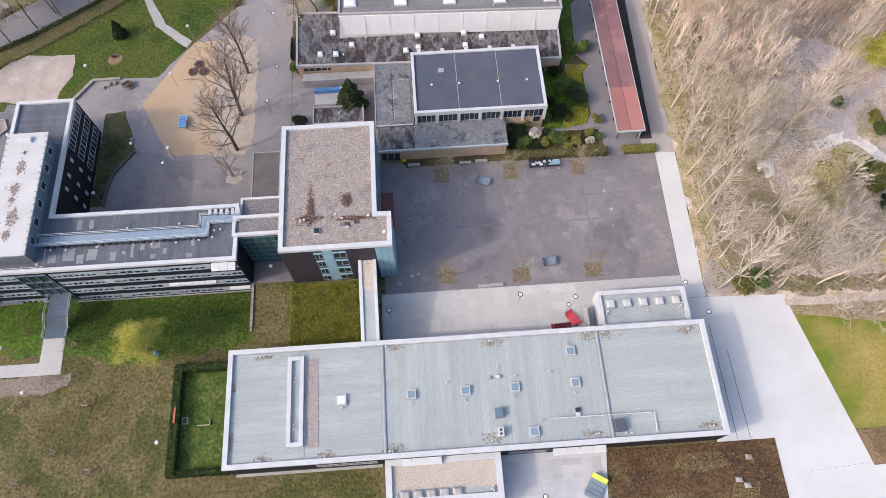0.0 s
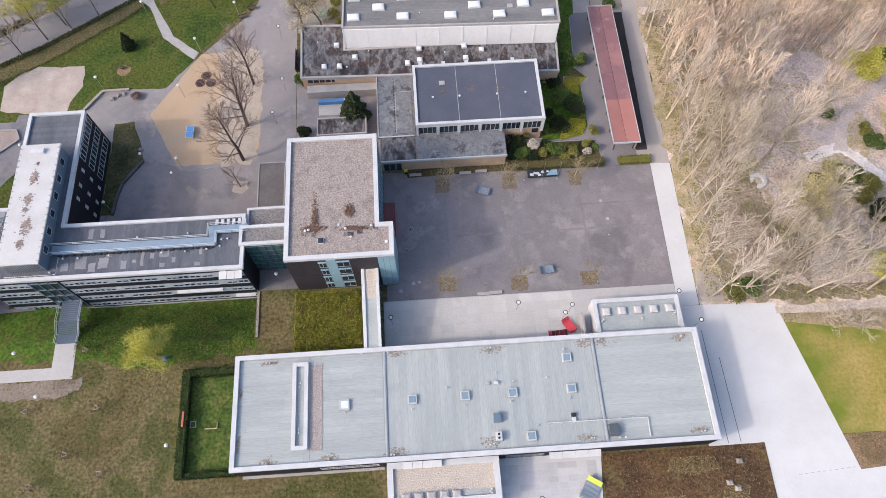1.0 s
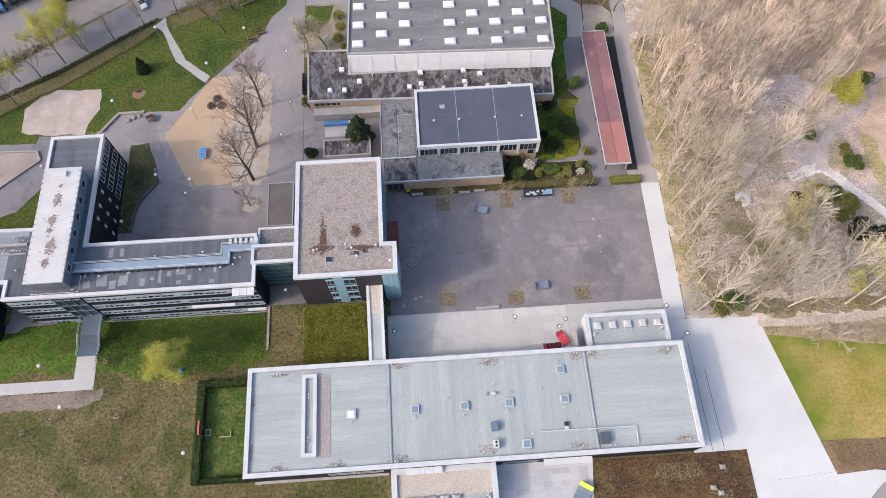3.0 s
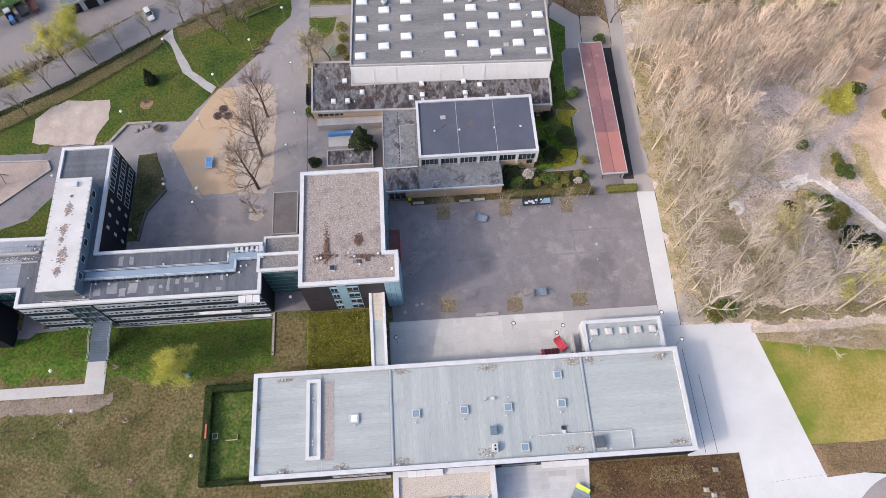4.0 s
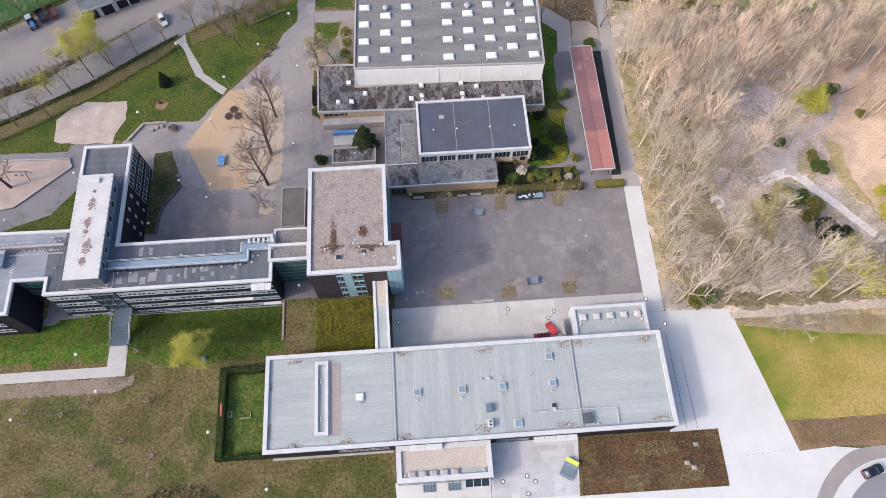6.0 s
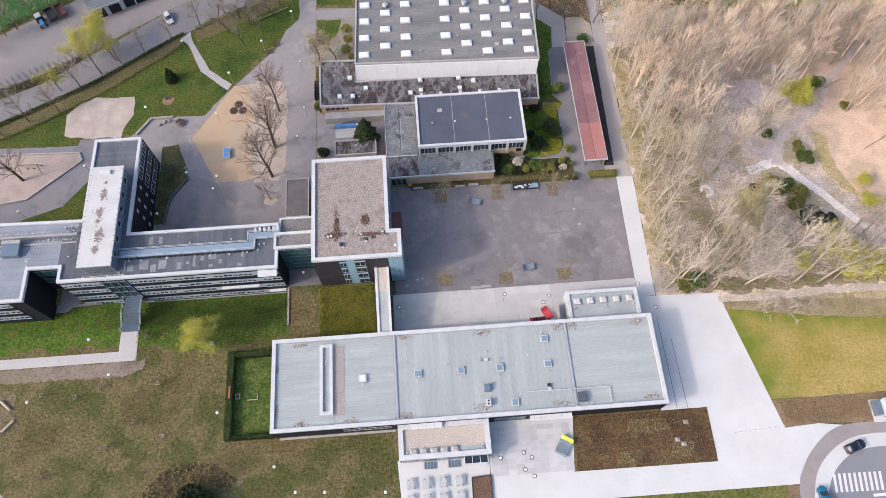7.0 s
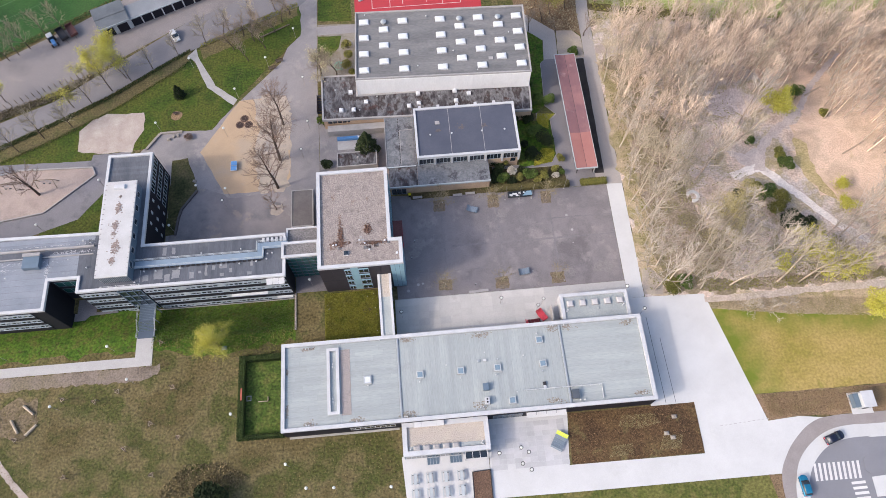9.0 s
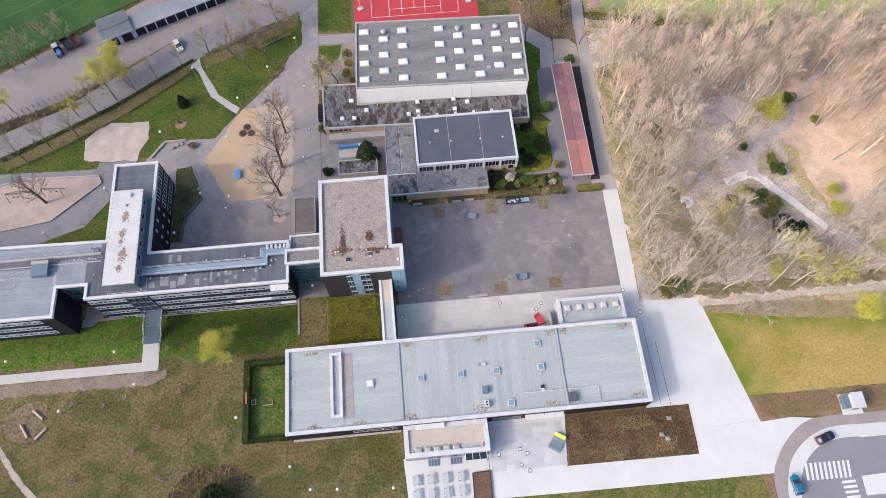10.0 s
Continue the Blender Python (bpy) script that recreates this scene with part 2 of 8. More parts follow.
LEAF_GREEN = mat("mid_green_leaves", [S(78, 100, 46), S(108, 126, 62)], 0.5, 3.0, 0.3, island=0.35, rnd=0.15)
LEAF_HEDGE = mat("hedge_leaves", [S(48, 64, 30), S(72, 86, 42)], 0.5, 3.0, 0.3, island=0.35, rnd=0.1)
LEAF_DARK = mat("dark_evergreen_leaves", [S(34, 46, 26), S(52, 64, 34)], 0.5, 3.0, 0.3, island=0.4, rnd=0.1)
LEAF_LIME = mat("lime_green_leaves", [S(158, 156, 50), S(178, 172, 70)], 0.5, 3.0, 0.3, island=0.3)
LEAF_PINE = mat("pine_needles", [S(48, 60, 38), S(72, 84, 52)], 0.5, 3.0, 0.3, island=0.4)
BLOSSOM = mat("pale_blossom", [S(206, 196, 182), S(222, 214, 204)], 0.5, 3.0, 0.2, island=0.25)
BUDS = mat("pale_olive_buds", [S(186, 172, 118), S(206, 192, 142)], 0.5, 3.0, 0.25, island=0.25)
SEDUM = mat("golden_ground_cover", [S(116, 118, 44), S(146, 142, 58), S(126, 120, 56)], 0.3, 3.0, 0.3, island=0.3, stain=(0.3, 0.6, S(106, 86, 86), 0.85))


def glass(name, col, rough=0.08):
    m = bpy.data.materials.new(name)
    m.use_nodes = True
    bs = m.node_tree.nodes["Principled BSDF"]
    bs.inputs["Base Color"].default_value = (*col, 1)
    bs.inputs["Roughness"].default_value, bs.inputs["Specular IOR Level"].default_value = rough, 0.6
    return m


GLASS = glass("dark_window_glass", S(44, 54, 66))
GLASS_G = glass("green_tinted_glass", S(60, 104, 104))
GLASS_L = glass("pale_skylight_glass", S(182, 194, 202), 0.3)
SKYPANE = glass("bluish_roof_light_glass", S(136, 158, 176), 0.15)
DOMEGREY = plain("pale_grey_dome", S(208, 204, 206), 0.4)
OPAL = plain("white_skylight_dome", S(238, 240, 246), 0.3)


# ---- mesh tools ----
class Mesh:
    """Collects boxes, prisms, tubes and leaves into one mesh."""

    def __init__(self):
        self.v, self.f = [], []

    def add(self, vs, fs):
        k = len(self.v)
        self.v.extend(vs)
        self.f.extend([tuple(i + k for i in f) for f in fs])
        return self

    def box(self, x0, y0, z0, x1, y1, z1):
        vs = [(x, y, z) for z in (z0, z1) for y in (y0, y1) for x in (x0, x1)]
        return self.add(vs, [(0, 2, 3, 1), (4, 5, 7, 6), (0, 1, 5, 4), (2, 6, 7, 3), (0, 4, 6, 2), (1, 3, 7, 5)])

    def frustum(self, cx, cy, z0, z1, a, b, c, d):
        """A block a x b at z0 that narrows to c x d at z1."""
        vs = [(cx + sx * w / 2, cy + sy * h / 2, z) for z, w, h in ((z0, a, b), (z1, c, d)) for sy in (-1, 1) for sx in (-1, 1)]
        return self.add(vs, [(0, 2, 3, 1), (4, 5, 7, 6), (0, 1, 5, 4), (2, 6, 7, 3), (0, 4, 6, 2), (1, 3, 7, 5)])

    def prism(self, poly, z0, z1):
        if sum(a[0] * b[1] - b[0] * a[1] for a, b in zip(poly, poly[1:] + poly[:1])) < 0:
            poly = poly[::-1]
        k = len(poly)
        vs = [(x, y, z0) for x, y in poly] + [(x, y, z1) for x, y in poly]
        caps = [tuple(range(k))] if k == 4 else [tuple(t) for t in tessellate_polygon([[Vector((x, y, 0)) for x, y in poly]])]
        fs = []
        for c in caps:
            a, b, d = (Vector(poly[c[i]]) for i in range(3))
            c = c if (b - a).cross(d - a) > 0 else c[::-1]
            fs += [c[::-1], tuple(i + k for i in c)]
        return self.add(vs, fs + [(i, (i + 1) % k, k + (i + 1) % k, k + i) for i in range(k)])

    def ring(self, poly, width, z0, z1):
        """A band of that width along the inside of a polygon."""
        inner, k = inset(poly, width), len(poly)
        vs = [(x, y, z) for z in (z0, z1) for p in (poly, inner) for x, y in p]
        fs = []
        for i in range(k):
            j = (i + 1) % k
            fs += [(i, j, 2 * k + j, 2 * k + i), (k + j, k + i, 3 * k + i, 3 * k + j), (2 * k + i, 2 * k + j, 3 * k + j, 3 * k + i), (j, i, k + i, k + j)]
        return self.add(vs, fs)

    def tube(self, pts, radii, sides=5, caps=True):
        """A tapered tube along points."""
        k0, n = len(self.v), len(pts)
        for i, p in enumerate(pts):
            d = (pts[min(i + 1, n - 1)] - pts[max(i - 1, 0)]).normalized()
            a = d.cross(Vector((0.31, 0.2, 0.93)) if abs(d.z) < 0.9 else Vector((1, 0, 0))).normalized()
            b = d.cross(a)
            for s in range(sides):
                w = 2 * math.pi * s / sides
                q = p + radii[i] * (math.cos(w) * a + math.sin(w) * b)
                self.v.append((q.x, q.y, q.z))
        for i in range(n - 1):
            for s in range(sides):
                t = (s + 1) % sides
                self.f.append((k0 + i * sides + s, k0 + i * sides + t, k0 + (i + 1) * sides + t, k0 + (i + 1) * sides + s))
        if caps:
            self.f.append(tuple(k0 + s for s in range(sides))[::-1])
            self.f.append(tuple(k0 + (n - 1) * sides + s for s in range(sides)))
        return self

    def cyl(self, x, y, z0, z1, r0, r1=None, sides=12):
        return self.tube([Vector((x, y, z0)), Vector((x, y, z1))], [r0, r0 if r1 is None else r1], sides)

    def leaf(self, c, size, rng):
        a = Vector((rng.gauss(0, 1), rng.gauss(0, 1), rng.gauss(0, 0.6))).normalized()
        b = a.cross(Vector((rng.gauss(0, 1), rng.gauss(0, 1), rng.gauss(0, 1)))).normalized()
        a, b = a * size, b * size * rng.uniform(0.5, 0.9)
        return self.add([tuple(c - a), tuple(c - b * 0.8), tuple(c + a), tuple(c + b)], [(0, 1, 2, 3)])

    def data(self, name, material, smooth=False):
        me = bpy.data.meshes.new(name)
        me.from_pydata(self.v, [], self.f)
        me.materials.append(material)
        if smooth:
            me.shade_smooth()
        me.update()
        return me


def inset(poly, d):
    """The polygon (anticlockwise) moved inwards by d."""
    out, k = [], len(poly)
    for i in range(k):
        a, b, c = Vector(poly[i - 1]), Vector(poly[i]), Vector(poly[(i + 1) % k])
        e, f = (b - a).normalized(), (c - b).normalized()
        n1, n2 = Vector((-e.y, e.x)), Vector((-f.y, f.x))
        s = n1 + n2
        out.append(tuple(b + s * (d / max(0.3, s.dot(n1)))))
    return out


def part(name, mesh, material, parent=None, label="", smooth=False, kind=""):
    ob = new(name, mesh.data(name, material, smooth) if isinstance(mesh, Mesh) else mesh)
    ob.parent = parent
    return tagged(ob, label, kind=kind)


def thing(name, label, category, group="", at=None, kind=""):
    ob = tagged(new(name), label, category, group, kind)
    if at is not None:
        ob.matrix_basis = at
    return ob


def rect(x0, y0, x1, y1):
    return [(x0, y0), (x1, y0), (x1, y1), (x0, y1)]


def ragged(poly, step, wob, seed=1):
    """The polygon's outline cut finer and made uneven."""
    rng, out = random.Random(seed), []
    for i, p in enumerate(poly):
        a, b = Vector(p), Vector(poly[(i + 1) % len(poly)])
        n = max(1, int((b - a).length / step))
        for j in range(n):
            q = a.lerp(b, j / n)
            out.append((q.x + rng.uniform(-wob, wob), q.y + rng.uniform(-wob, wob)))
    return out


def curve(pts, n=7):
    """A smooth line through points."""
    out, p = [], [Vector(q) for q in pts]
    for i in range(len(p) - 1):
        a, b, c, d = p[max(i - 1, 0)], p[i], p[i + 1], p[min(i + 2, len(p) - 1)]
        for j in range(n):
            t = j / n
            q = 0.5 * (2 * b + (c - a) * t + (2 * a - 5 * b + 4 * c - d) * t * t + (3 * b - a - 3 * c + d) * t ** 3)
            out.append((q.x, q.y))
    return out + [tuple(p[-1])]


def patch(name, poly, z, material, label, category, wob=0.0, step=1.5, thick=0.3, kind="structure"):
    """A flat piece of the ground's cover whose top lies at z."""
    if wob:
        poly = ragged(poly, step, wob, len(name) + int(abs(poly[0][0])))
    return tagged(part(name, Mesh().prism(poly, z - thick, z), material), label, category, kind=kind)


# ---- ground ----
def depth(x, y):
    """How far the ground lies below the yards: a bank that falls towards the long wing."""
    if x > -30.3 or y > (48.61 if -81.0 < x < -74.6 else 45.33) or x < -110:
        return 0.0
    d = 3.1 if x > -60 else max(1.6, 3.1 - (-60 - x) * 0.12)
    t = min(1, max(0, (y - 37.2) / 7.2))
    return d * t * t * (3 - 2 * t)


def build_ground():
    xs = [-1500, -500, -250, -150, -110.01] + [-110 + 2 * i for i in range(40)] + [-30.32, -30.28] + [-20 + 20 * i for i in range(9)] + [200, 300, 600, 1500]
    ys = [-1500, -400, -150, -60] + [-40 + 10 * i for i in range(8)] + [36 + 0.7 * i for i in range(13)] + [45.32, 45.34, 48.6, 48.63] + [60, 80, 100, 130, 160, 220, 400, 1500]
    m = Mesh()
    m.v = [(x, y, -depth(x, y)) for y in ys for x in xs]
    k = len(xs)
    m.f = [(j * k + i, j * k + i + 1, (j + 1) * k + i + 1, (j + 1) * k + i) for j in range(len(ys) - 1) for i in range(k - 1)]
    tagged(part("ground", m, GROUND), "dry olive-brown meadow grass with worn patches", "ground", kind="structure")


build_ground()


def bank():
    """The lush strip on the falling bank."""
    m, xs, ys = Mesh(), [-110 + 1.6 * i for i in range(50)] + [-30.34], [35.6 + 0.6 * i for i in range(17)] + [45.32]
    rng = random.Random(4)

    def edge(x):
        return 0.6 if x < -60 else -2.4 * max(0.0, 1 - abs(x + 48) / 11)

    m.v = [(x, y + (edge(x) + 1.3 * noise.noise(Vector((x * 0.3, 3.0, 0))) + rng.uniform(-0.6, 0.6) - 1.5 if j == 0 else 0), 0.03 - depth(x, y)) for j, y in enumerate(ys) for x in xs]
    k = len(xs)
    m.f = [(j * k + i, j * k + i + 1, (j + 1) * k + i + 1, (j + 1) * k + i) for j in range(len(ys) - 1) for i in range(k - 1)]
    tagged(part("grass_bank", m, GREEN), "lush green grassy bank that falls to the wing", "grass", kind="structure")


bank()


# ---- ground cover ----
patch("yard_asphalt", [(-7.2, 41.7), (44.7, 41.7), (45.2, 67.0), (36.0, 66.9), (17.5, 67.2), (-7.2, 68.3)], 0.03, ASPHALT, "worn grey asphalt school yard with pale patches", "yard")
patch("grey_path", [(35.9, 67.0), (45.3, 67.06), (49.1, 66.85), (49.2, 84), (49.5, 100), (49.9, 111), (50.2, 120.4), (50.9, 129), (50.5, 142), (47.6, 142), (48, 129.4), (47, 121.5), (46.9, 113), (46.6, 105.8), (39.5, 106.5), (40.1, 115.4), (33.5, 121.5), (29.9, 124), (29.8, 120), (32.5, 116.1), (36.4, 112.5), (35.6, 106), (34.5, 104.8), (34.1, 97.7), (33.7, 91.2), (36.2, 88.4), (31.1, 89.2), (30.9, 86.9), (34.4, 86.8), (34.3, 76.5), (33.0, 74.4), (18.0, 74.2), (18.0, 73.2), (35.0, 73.2)], 0.04, mat("pale_path_asphalt", [S(176, 168, 166), S(190, 182, 178)], 0.1, 5.0, 0.12, bump=0.2, stain=(0.15, 0.58, S(178, 170, 166), 0.5), detail=8, spec=0.2), "grey asphalt path beside the bicycle shelter", "path")
patch("garden_path", [(35.0, 67.02), (43.0, 67.04), (43.0, 106.0), (35.7, 106.0), (34.6, 104.8), (34.2, 97.7), (33.8, 91.2), (36.3, 88.4), (34.5, 86.8), (34.4, 76.5), (33.1, 74.3), (18.1, 74.1), (18.1, 73.3), (35.1, 73.3)], 0.046, mat("grey_garden_asphalt", [S(132, 129, 134), S(148, 143, 148)], 0.1, 5.0, 0.12, bump=0.2, stain=(0.15, 0.58, S(150, 146, 148), 0.5), detail=8, spec=0.2), "dark grey asphalt path between garden and shelter", "path")
patch("bare_triangle", [(39.7, 106.6), (46.5, 105.9), (46.8, 113), (44.7, 115.2), (40.3, 115.3)], 0.05, SANDY, "pinkish bare soil at the path's fork", "soil", 0.2)
patch("thicket_floor", [(33.6, 121.6), (40.2, 115.5), (44.8, 115.2), (46.9, 113.3), (47.0, 121.5), (47.9, 129.4), (47.4, 140), (29.9, 140), (29.9, 124.1)], 0.045, MULCH_E, "brown soil under a dry thicket", "soil", 0.2)
# flat near-black band of ground from the shelter's back to the kerb
patch("shelter_drain", [(43.0, 70.2), (45.3, 70.2), (46.3, 105.6), (43.0, 105.6)], 0.05, DARKGREY, "dark strip behind the bicycle shelter", "path", 0.06)
patch("path_kerb", [(45.35, 70.2), (45.5, 70.2), (46.5, 105.6), (46.35, 105.6)], 0.09, KERB, "pale kerb along the path", "kerb")
patch("sandy_crossing", [(49.9, 109.6), (56, 108.9), (64.3, 110.4), (74, 110.8), (74, 109), (64.3, 107.8), (56, 106.4), (49.7, 106.9)], 0.062, SAND, "pale sandy path into the wood", "path", 0.25)
patch("pale_path", [(44.7, 37.4), (48.42, 37.4), (49.07, 66.85), (45.26, 67.06)], 0.06, CONC, "pale concrete path along the yard", "path")
patch("plaza_strip", rect(-7.9, 31.6, 44.7, 41.66), 0.05, CONC2, "weathered pale concrete paving north of the long building", "paving")
patch("plaza", [(44.7, 13.0), (53.97, 13.0), (53.73, 2.5), (25.6, 2.65), (26.8, 13.0), (26.8, 13.3), (9.6, 13.3), (9.4, 3.4), (9.1, -2.4), (25, -2.6), (68.35, -2.8), (69.6, -0.3), (72.5, 3.2), (77.2, 6.6), (80.2, 7.5), (75.3, 8.2), (68.5, 7.8), (61.9, 36.9), (48.42, 37.3), (44.7, 37.4)], 0.055, CONC, "bright pale concrete plaza with fine joints", "paving")
patch("terrace", [(-8.5, 7.2), (-7.2, -14), (9.0, -14), (9.1, -0.9), (9.4, 6.9)], 0.05, CONC, "bright concrete slab terrace with picnic tables", "paving")
patch("west_court", [(-61.0, 55.4), (-24.4, 55.4), (-24.4, 79.3), (-24.7, 110), (-24.4, 137), (-29.8, 137), (-29.6, 124.5), (-34.3, 111.5), (-44.7, 100.0), (-52.0, 92.1), (-64.9, 92.2), (-69.5, 86.0), (-61.0, 78.0)], 0.03, ASPH_L, "pale grey asphalt court between the wings", "yard")
patch("west_court_dark", [(-60.9, 55.5), (-31.0, 55.5), (-31.2, 61.5), (-33, 68), (-38, 71.8), (-46.5, 71.6), (-53.6, 75.0), (-59.0, 70.5)], 0.045, mat("court_asphalt", [S(136, 130, 134), S(152, 145, 147), S(126, 122, 127)], 0.12, 5.0, 0.1, stain=(0.2, 0.56, S(176, 162, 152), 0.6)), "darker asphalt with pale stains by the wing", "yard", 0.5)
patch("play_surface", [(-47.6, 72.6), (-34.2, 72.6), (-31.6, 76), (-31.8, 92), (-38.8, 100.4), (-44.9, 100.0), (-54.1, 85.2)], 0.05, OCHRE, "ochre rubber play surface round bare trees", "play area", 0.12)
patch("dusty_border", [(-38.7, 72.2), (-32.2, 72.6), (-31.8, 85.6), (-31.6, 98.8), (-37.4, 102), (-41, 99.7), (-39.5, 91), (-40.3, 82.5)], 0.055, mat("dusty_rubber", [S(178, 165, 154), S(190, 175, 161), S(166, 157, 152)], 0.15, 4.0, 0.14, bump=0.3), "trodden pale dust under the trees", "soil", 0.7, 1.1)
patch("tree_pit", [(-36.2, 66.0), (-33.6, 66.0), (-33.4, 68.6), (-36.0, 68.8)], 0.06, bpy.data.materials["dusty_rubber"], "pale soil round a young tree", "soil", 0.4, 0.6)
patch("lawn_north_west", [(-106, 86.0), (-98.5, 85.7), (-81.1, 85.2), (-80.9, 87.2), (-71.0, 87.4), (-67.1, 87.4), (-64.7, 92.1), (-51.5, 91.7), (-46.5, 98.8), (-53.4, 105.1), (-57.3, 114.0), (-58.3, 115.3), (-60, 114.6), (-79, 103.0), (-92.8, 95.7), (-106, 88.9)], 0.04, LAWN, "green lawn with a conifer and clover spots", "lawn", 0.2)
patch("lawn_by_road", [(-51.3, 105.5), (-45.5, 100.5), (-37.2, 110.9), (-29.0, 120.4), (-29.0, 127.7), (-29.7, 131), (-38, 127), (-56.8, 118.0), (-56.5, 115.5)], 0.04, LAWN, "green lawn between road and path", "lawn", 0.2)
patch("footpath", [(-59.3, 115.9), (-57.3, 114.0), (-53.4, 105.1), (-46.5, 98.8), (-45.5, 100.5), (-51.3, 105.5), (-56.5, 115.5), (-57.1, 118.4)], 0.06, KERB, "pale gravelled footpath across the lawn", "path", 0.08)
patch("lawn_court", [(-61.0, 62.5), (-58.6, 62.5), (-58.0, 68.5), (-54.0, 74.2), (-57.2, 83.8), (-60.9, 83.4)], 0.05, mat("rough_shaded_grass", [S(62, 66, 36), S(84, 82, 50), S(104, 94, 66)], 0.3, 2.2, 0.5, bump=0.9), "rough grass corner beside the dark wing", "lawn", 0.15)
patch("north_yard", [(-24.5, 104.4), (-14.1, 104.4), (-14.1, 123), (-24.4, 123.6)], 0.044, mat("trodden_grey_soil", [S(138, 130, 120), S(152, 144, 136), S(126, 116, 98)], 0.2, 3.0, 0.25, bump=0.4), "grey trodden ground by the hall", "soil")
patch("north_crossing", rect(-24.5, 119.9, -14.1, 122.8), 0.054, ASPH_L, "grey paved crossing to the hall", "path", 0.05)
patch("lawn_north", [(-24.4, 113.6), (-21.4, 112.2), (-18.8, 115.0), (-17.9, 119.2), (-24.4, 119.4)], 0.06, LAWN, "small green lawn by the path", "lawn", 0.1)
patch("lawn_north_far", [(-24.2, 125), (-15, 124), (-15, 150), (-23.8, 150)], 0.05, LAWN, "green strip beside the sports court", "lawn", 0.2)
patch("sand_pit", [(-84.8, 88.2), (-85.3, 94.1), (-82.4, 97.3), (-78.6, 98.9), (-69.4, 98.4), (-69.0, 96.7), (-69.0, 93.2), (-70.7, 89.4), (-71.2, 87.0), (-77.4, 86.9), (-81.5, 87.4)], 0.07, SAND, "pale sand pit with trodden centre", "sand pit", 0.25)
patch("asphalt_west", [(-110, 60.5), (-91.6, 65.8), (-82.3, 68.9), (-78.1, 74.3), (-74, 79.4), (-71.5, 79.4), (-71.5, 87.2), (-77.4, 86.8), (-81.2, 86.9), (-81.1, 85.2), (-98.5, 85.7), (-110, 86)], 0.035, mat("blue_grey_asphalt", [S(134, 132, 138), S(150, 146, 152)], 0.1, 5.0, 0.12, stain=(0.12, 0.56, S(116, 114, 120), 0.6), spec=0.2), "grey asphalt paths round a playground", "path")
patch("play_sand", [(-110, 82), (-105, 82.5), (-98.2, 83.8), (-80.5, 83.1), (-79.5, 80.9), (-90.8, 71.3), (-102.8, 69.5), (-110, 68.6)], 0.06, mat("reddish_sand", [S(176, 160, 154), S(190, 172, 164), S(166, 150, 146)], 0.12, 4.0, 0.14, bump=0.3), "reddish sand playground", "play area", 0.12)
patch("grass_corner", [(-91.0, 60.5), (-71.6, 60.5), (-71.6, 79.2), (-74, 79.2), (-78.1, 74.3), (-82.3, 68.9), (-91.0, 66.0)], 0.05, LAWN, "green grass corner", "lawn", 0.1)
patch("road", [(-140, 78), (-107.7, 97.9), (-93, 104.2), (-87, 108.5), (-60, 128), (-30, 142), (-23, 150), (-10, 150), (-29.6, 130.6), (-56.1, 118.9), (-63.6, 115.3), (-79.2, 104.7), (-93, 97.4), (-106.4, 90.9), (-134, 74)], 0.037, ROADM, "worn grey asphalt road", "road")
patch("service_yard", [(-150, 97), (-110.5, 100), (-93.5, 107), (-87, 110.5), (-60, 128), (-30, 142), (-52, 152), (-74.5, 140.5), (-90.0, 130.3), (-111, 118), (-150, 104)], 0.025, YARDM, "wide sandy-grey service yard", "yard")
patch("sports_field", [(-150, 104.5), (-111.4, 119), (-90.3, 131.2), (-75.3, 141.2), (-60, 152), (-60, 260), (-200, 260)], 0.03, FIELD, "dark green sports field", "field", 0.25)
patch("forest_floor", [(49.2, 66.8), (48.5, 37.4), (61.4, 35.0), (130, 32), (220, 30), (220, 114), (135, 115), (68, 117.5), (50.4, 122), (49.6, 104)], 0.03, LITTER, "tan leaf litter under bare trees", "forest floor", 0.2, 2.0)
patch("edge_floor", [(49.6, 40), (54, 39), (62, 40), (70, 42), (72, 50), (66, 56), (63, 66), (64, 78), (62, 92), (60, 104), (50.4, 104)], 0.038, mat("brown_edge_litter", [S(148, 133, 118), S(180, 161, 146), S(140, 129, 102), S(166, 149, 136)], 0.14, 2.2, 0.4, bump=1.0, stain=(0.3, 0.58, S(134, 126, 84), 0.5), detail=10), "brown leaf litter along the wood's edge", "forest floor", 2.0, 2.0)
patch("verge", [(48.55, 37.6), (53.5, 38.2), (53.2, 50), (53.6, 70), (54.4, 100), (49.55, 104), (49.25, 84), (49.15, 66.8)], 0.045, mat("weedy_verge", [S(176, 160, 130), S(202, 180, 154), S(164, 152, 112), S(190, 172, 142)], 0.16, 3.0, 0.4, bump=0.8), "weedy grass verge under the trees", "verge", 1.1, 1.6)
patch("verge_south", [(53, 37.4), (62, 36.95), (90, 36.9), (130, 36.3), (130, 39), (90, 39.6), (62, 40), (53, 40)], 0.046, bpy.data.materials["brown_edge_litter"], "littered verge along the sandy path", "verge", 1.0, 1.4)
patch("woodland_path", [(61.6, 36.2), (76, 36.1), (90, 36.6), (105, 36.6), (120, 36.2), (150, 34), (150, 32.2), (120, 34.4), (105.4, 34.8), (90, 35.0), (76, 34.7), (61.6, 34.6)], 0.064, mat("light_path_sand", [S(218, 202, 190), S(204, 188, 178), S(196, 182, 164)], 0.2, 2.4, 0.3, bump=0.5), "pale sandy path along the wood", "path", 0.3)
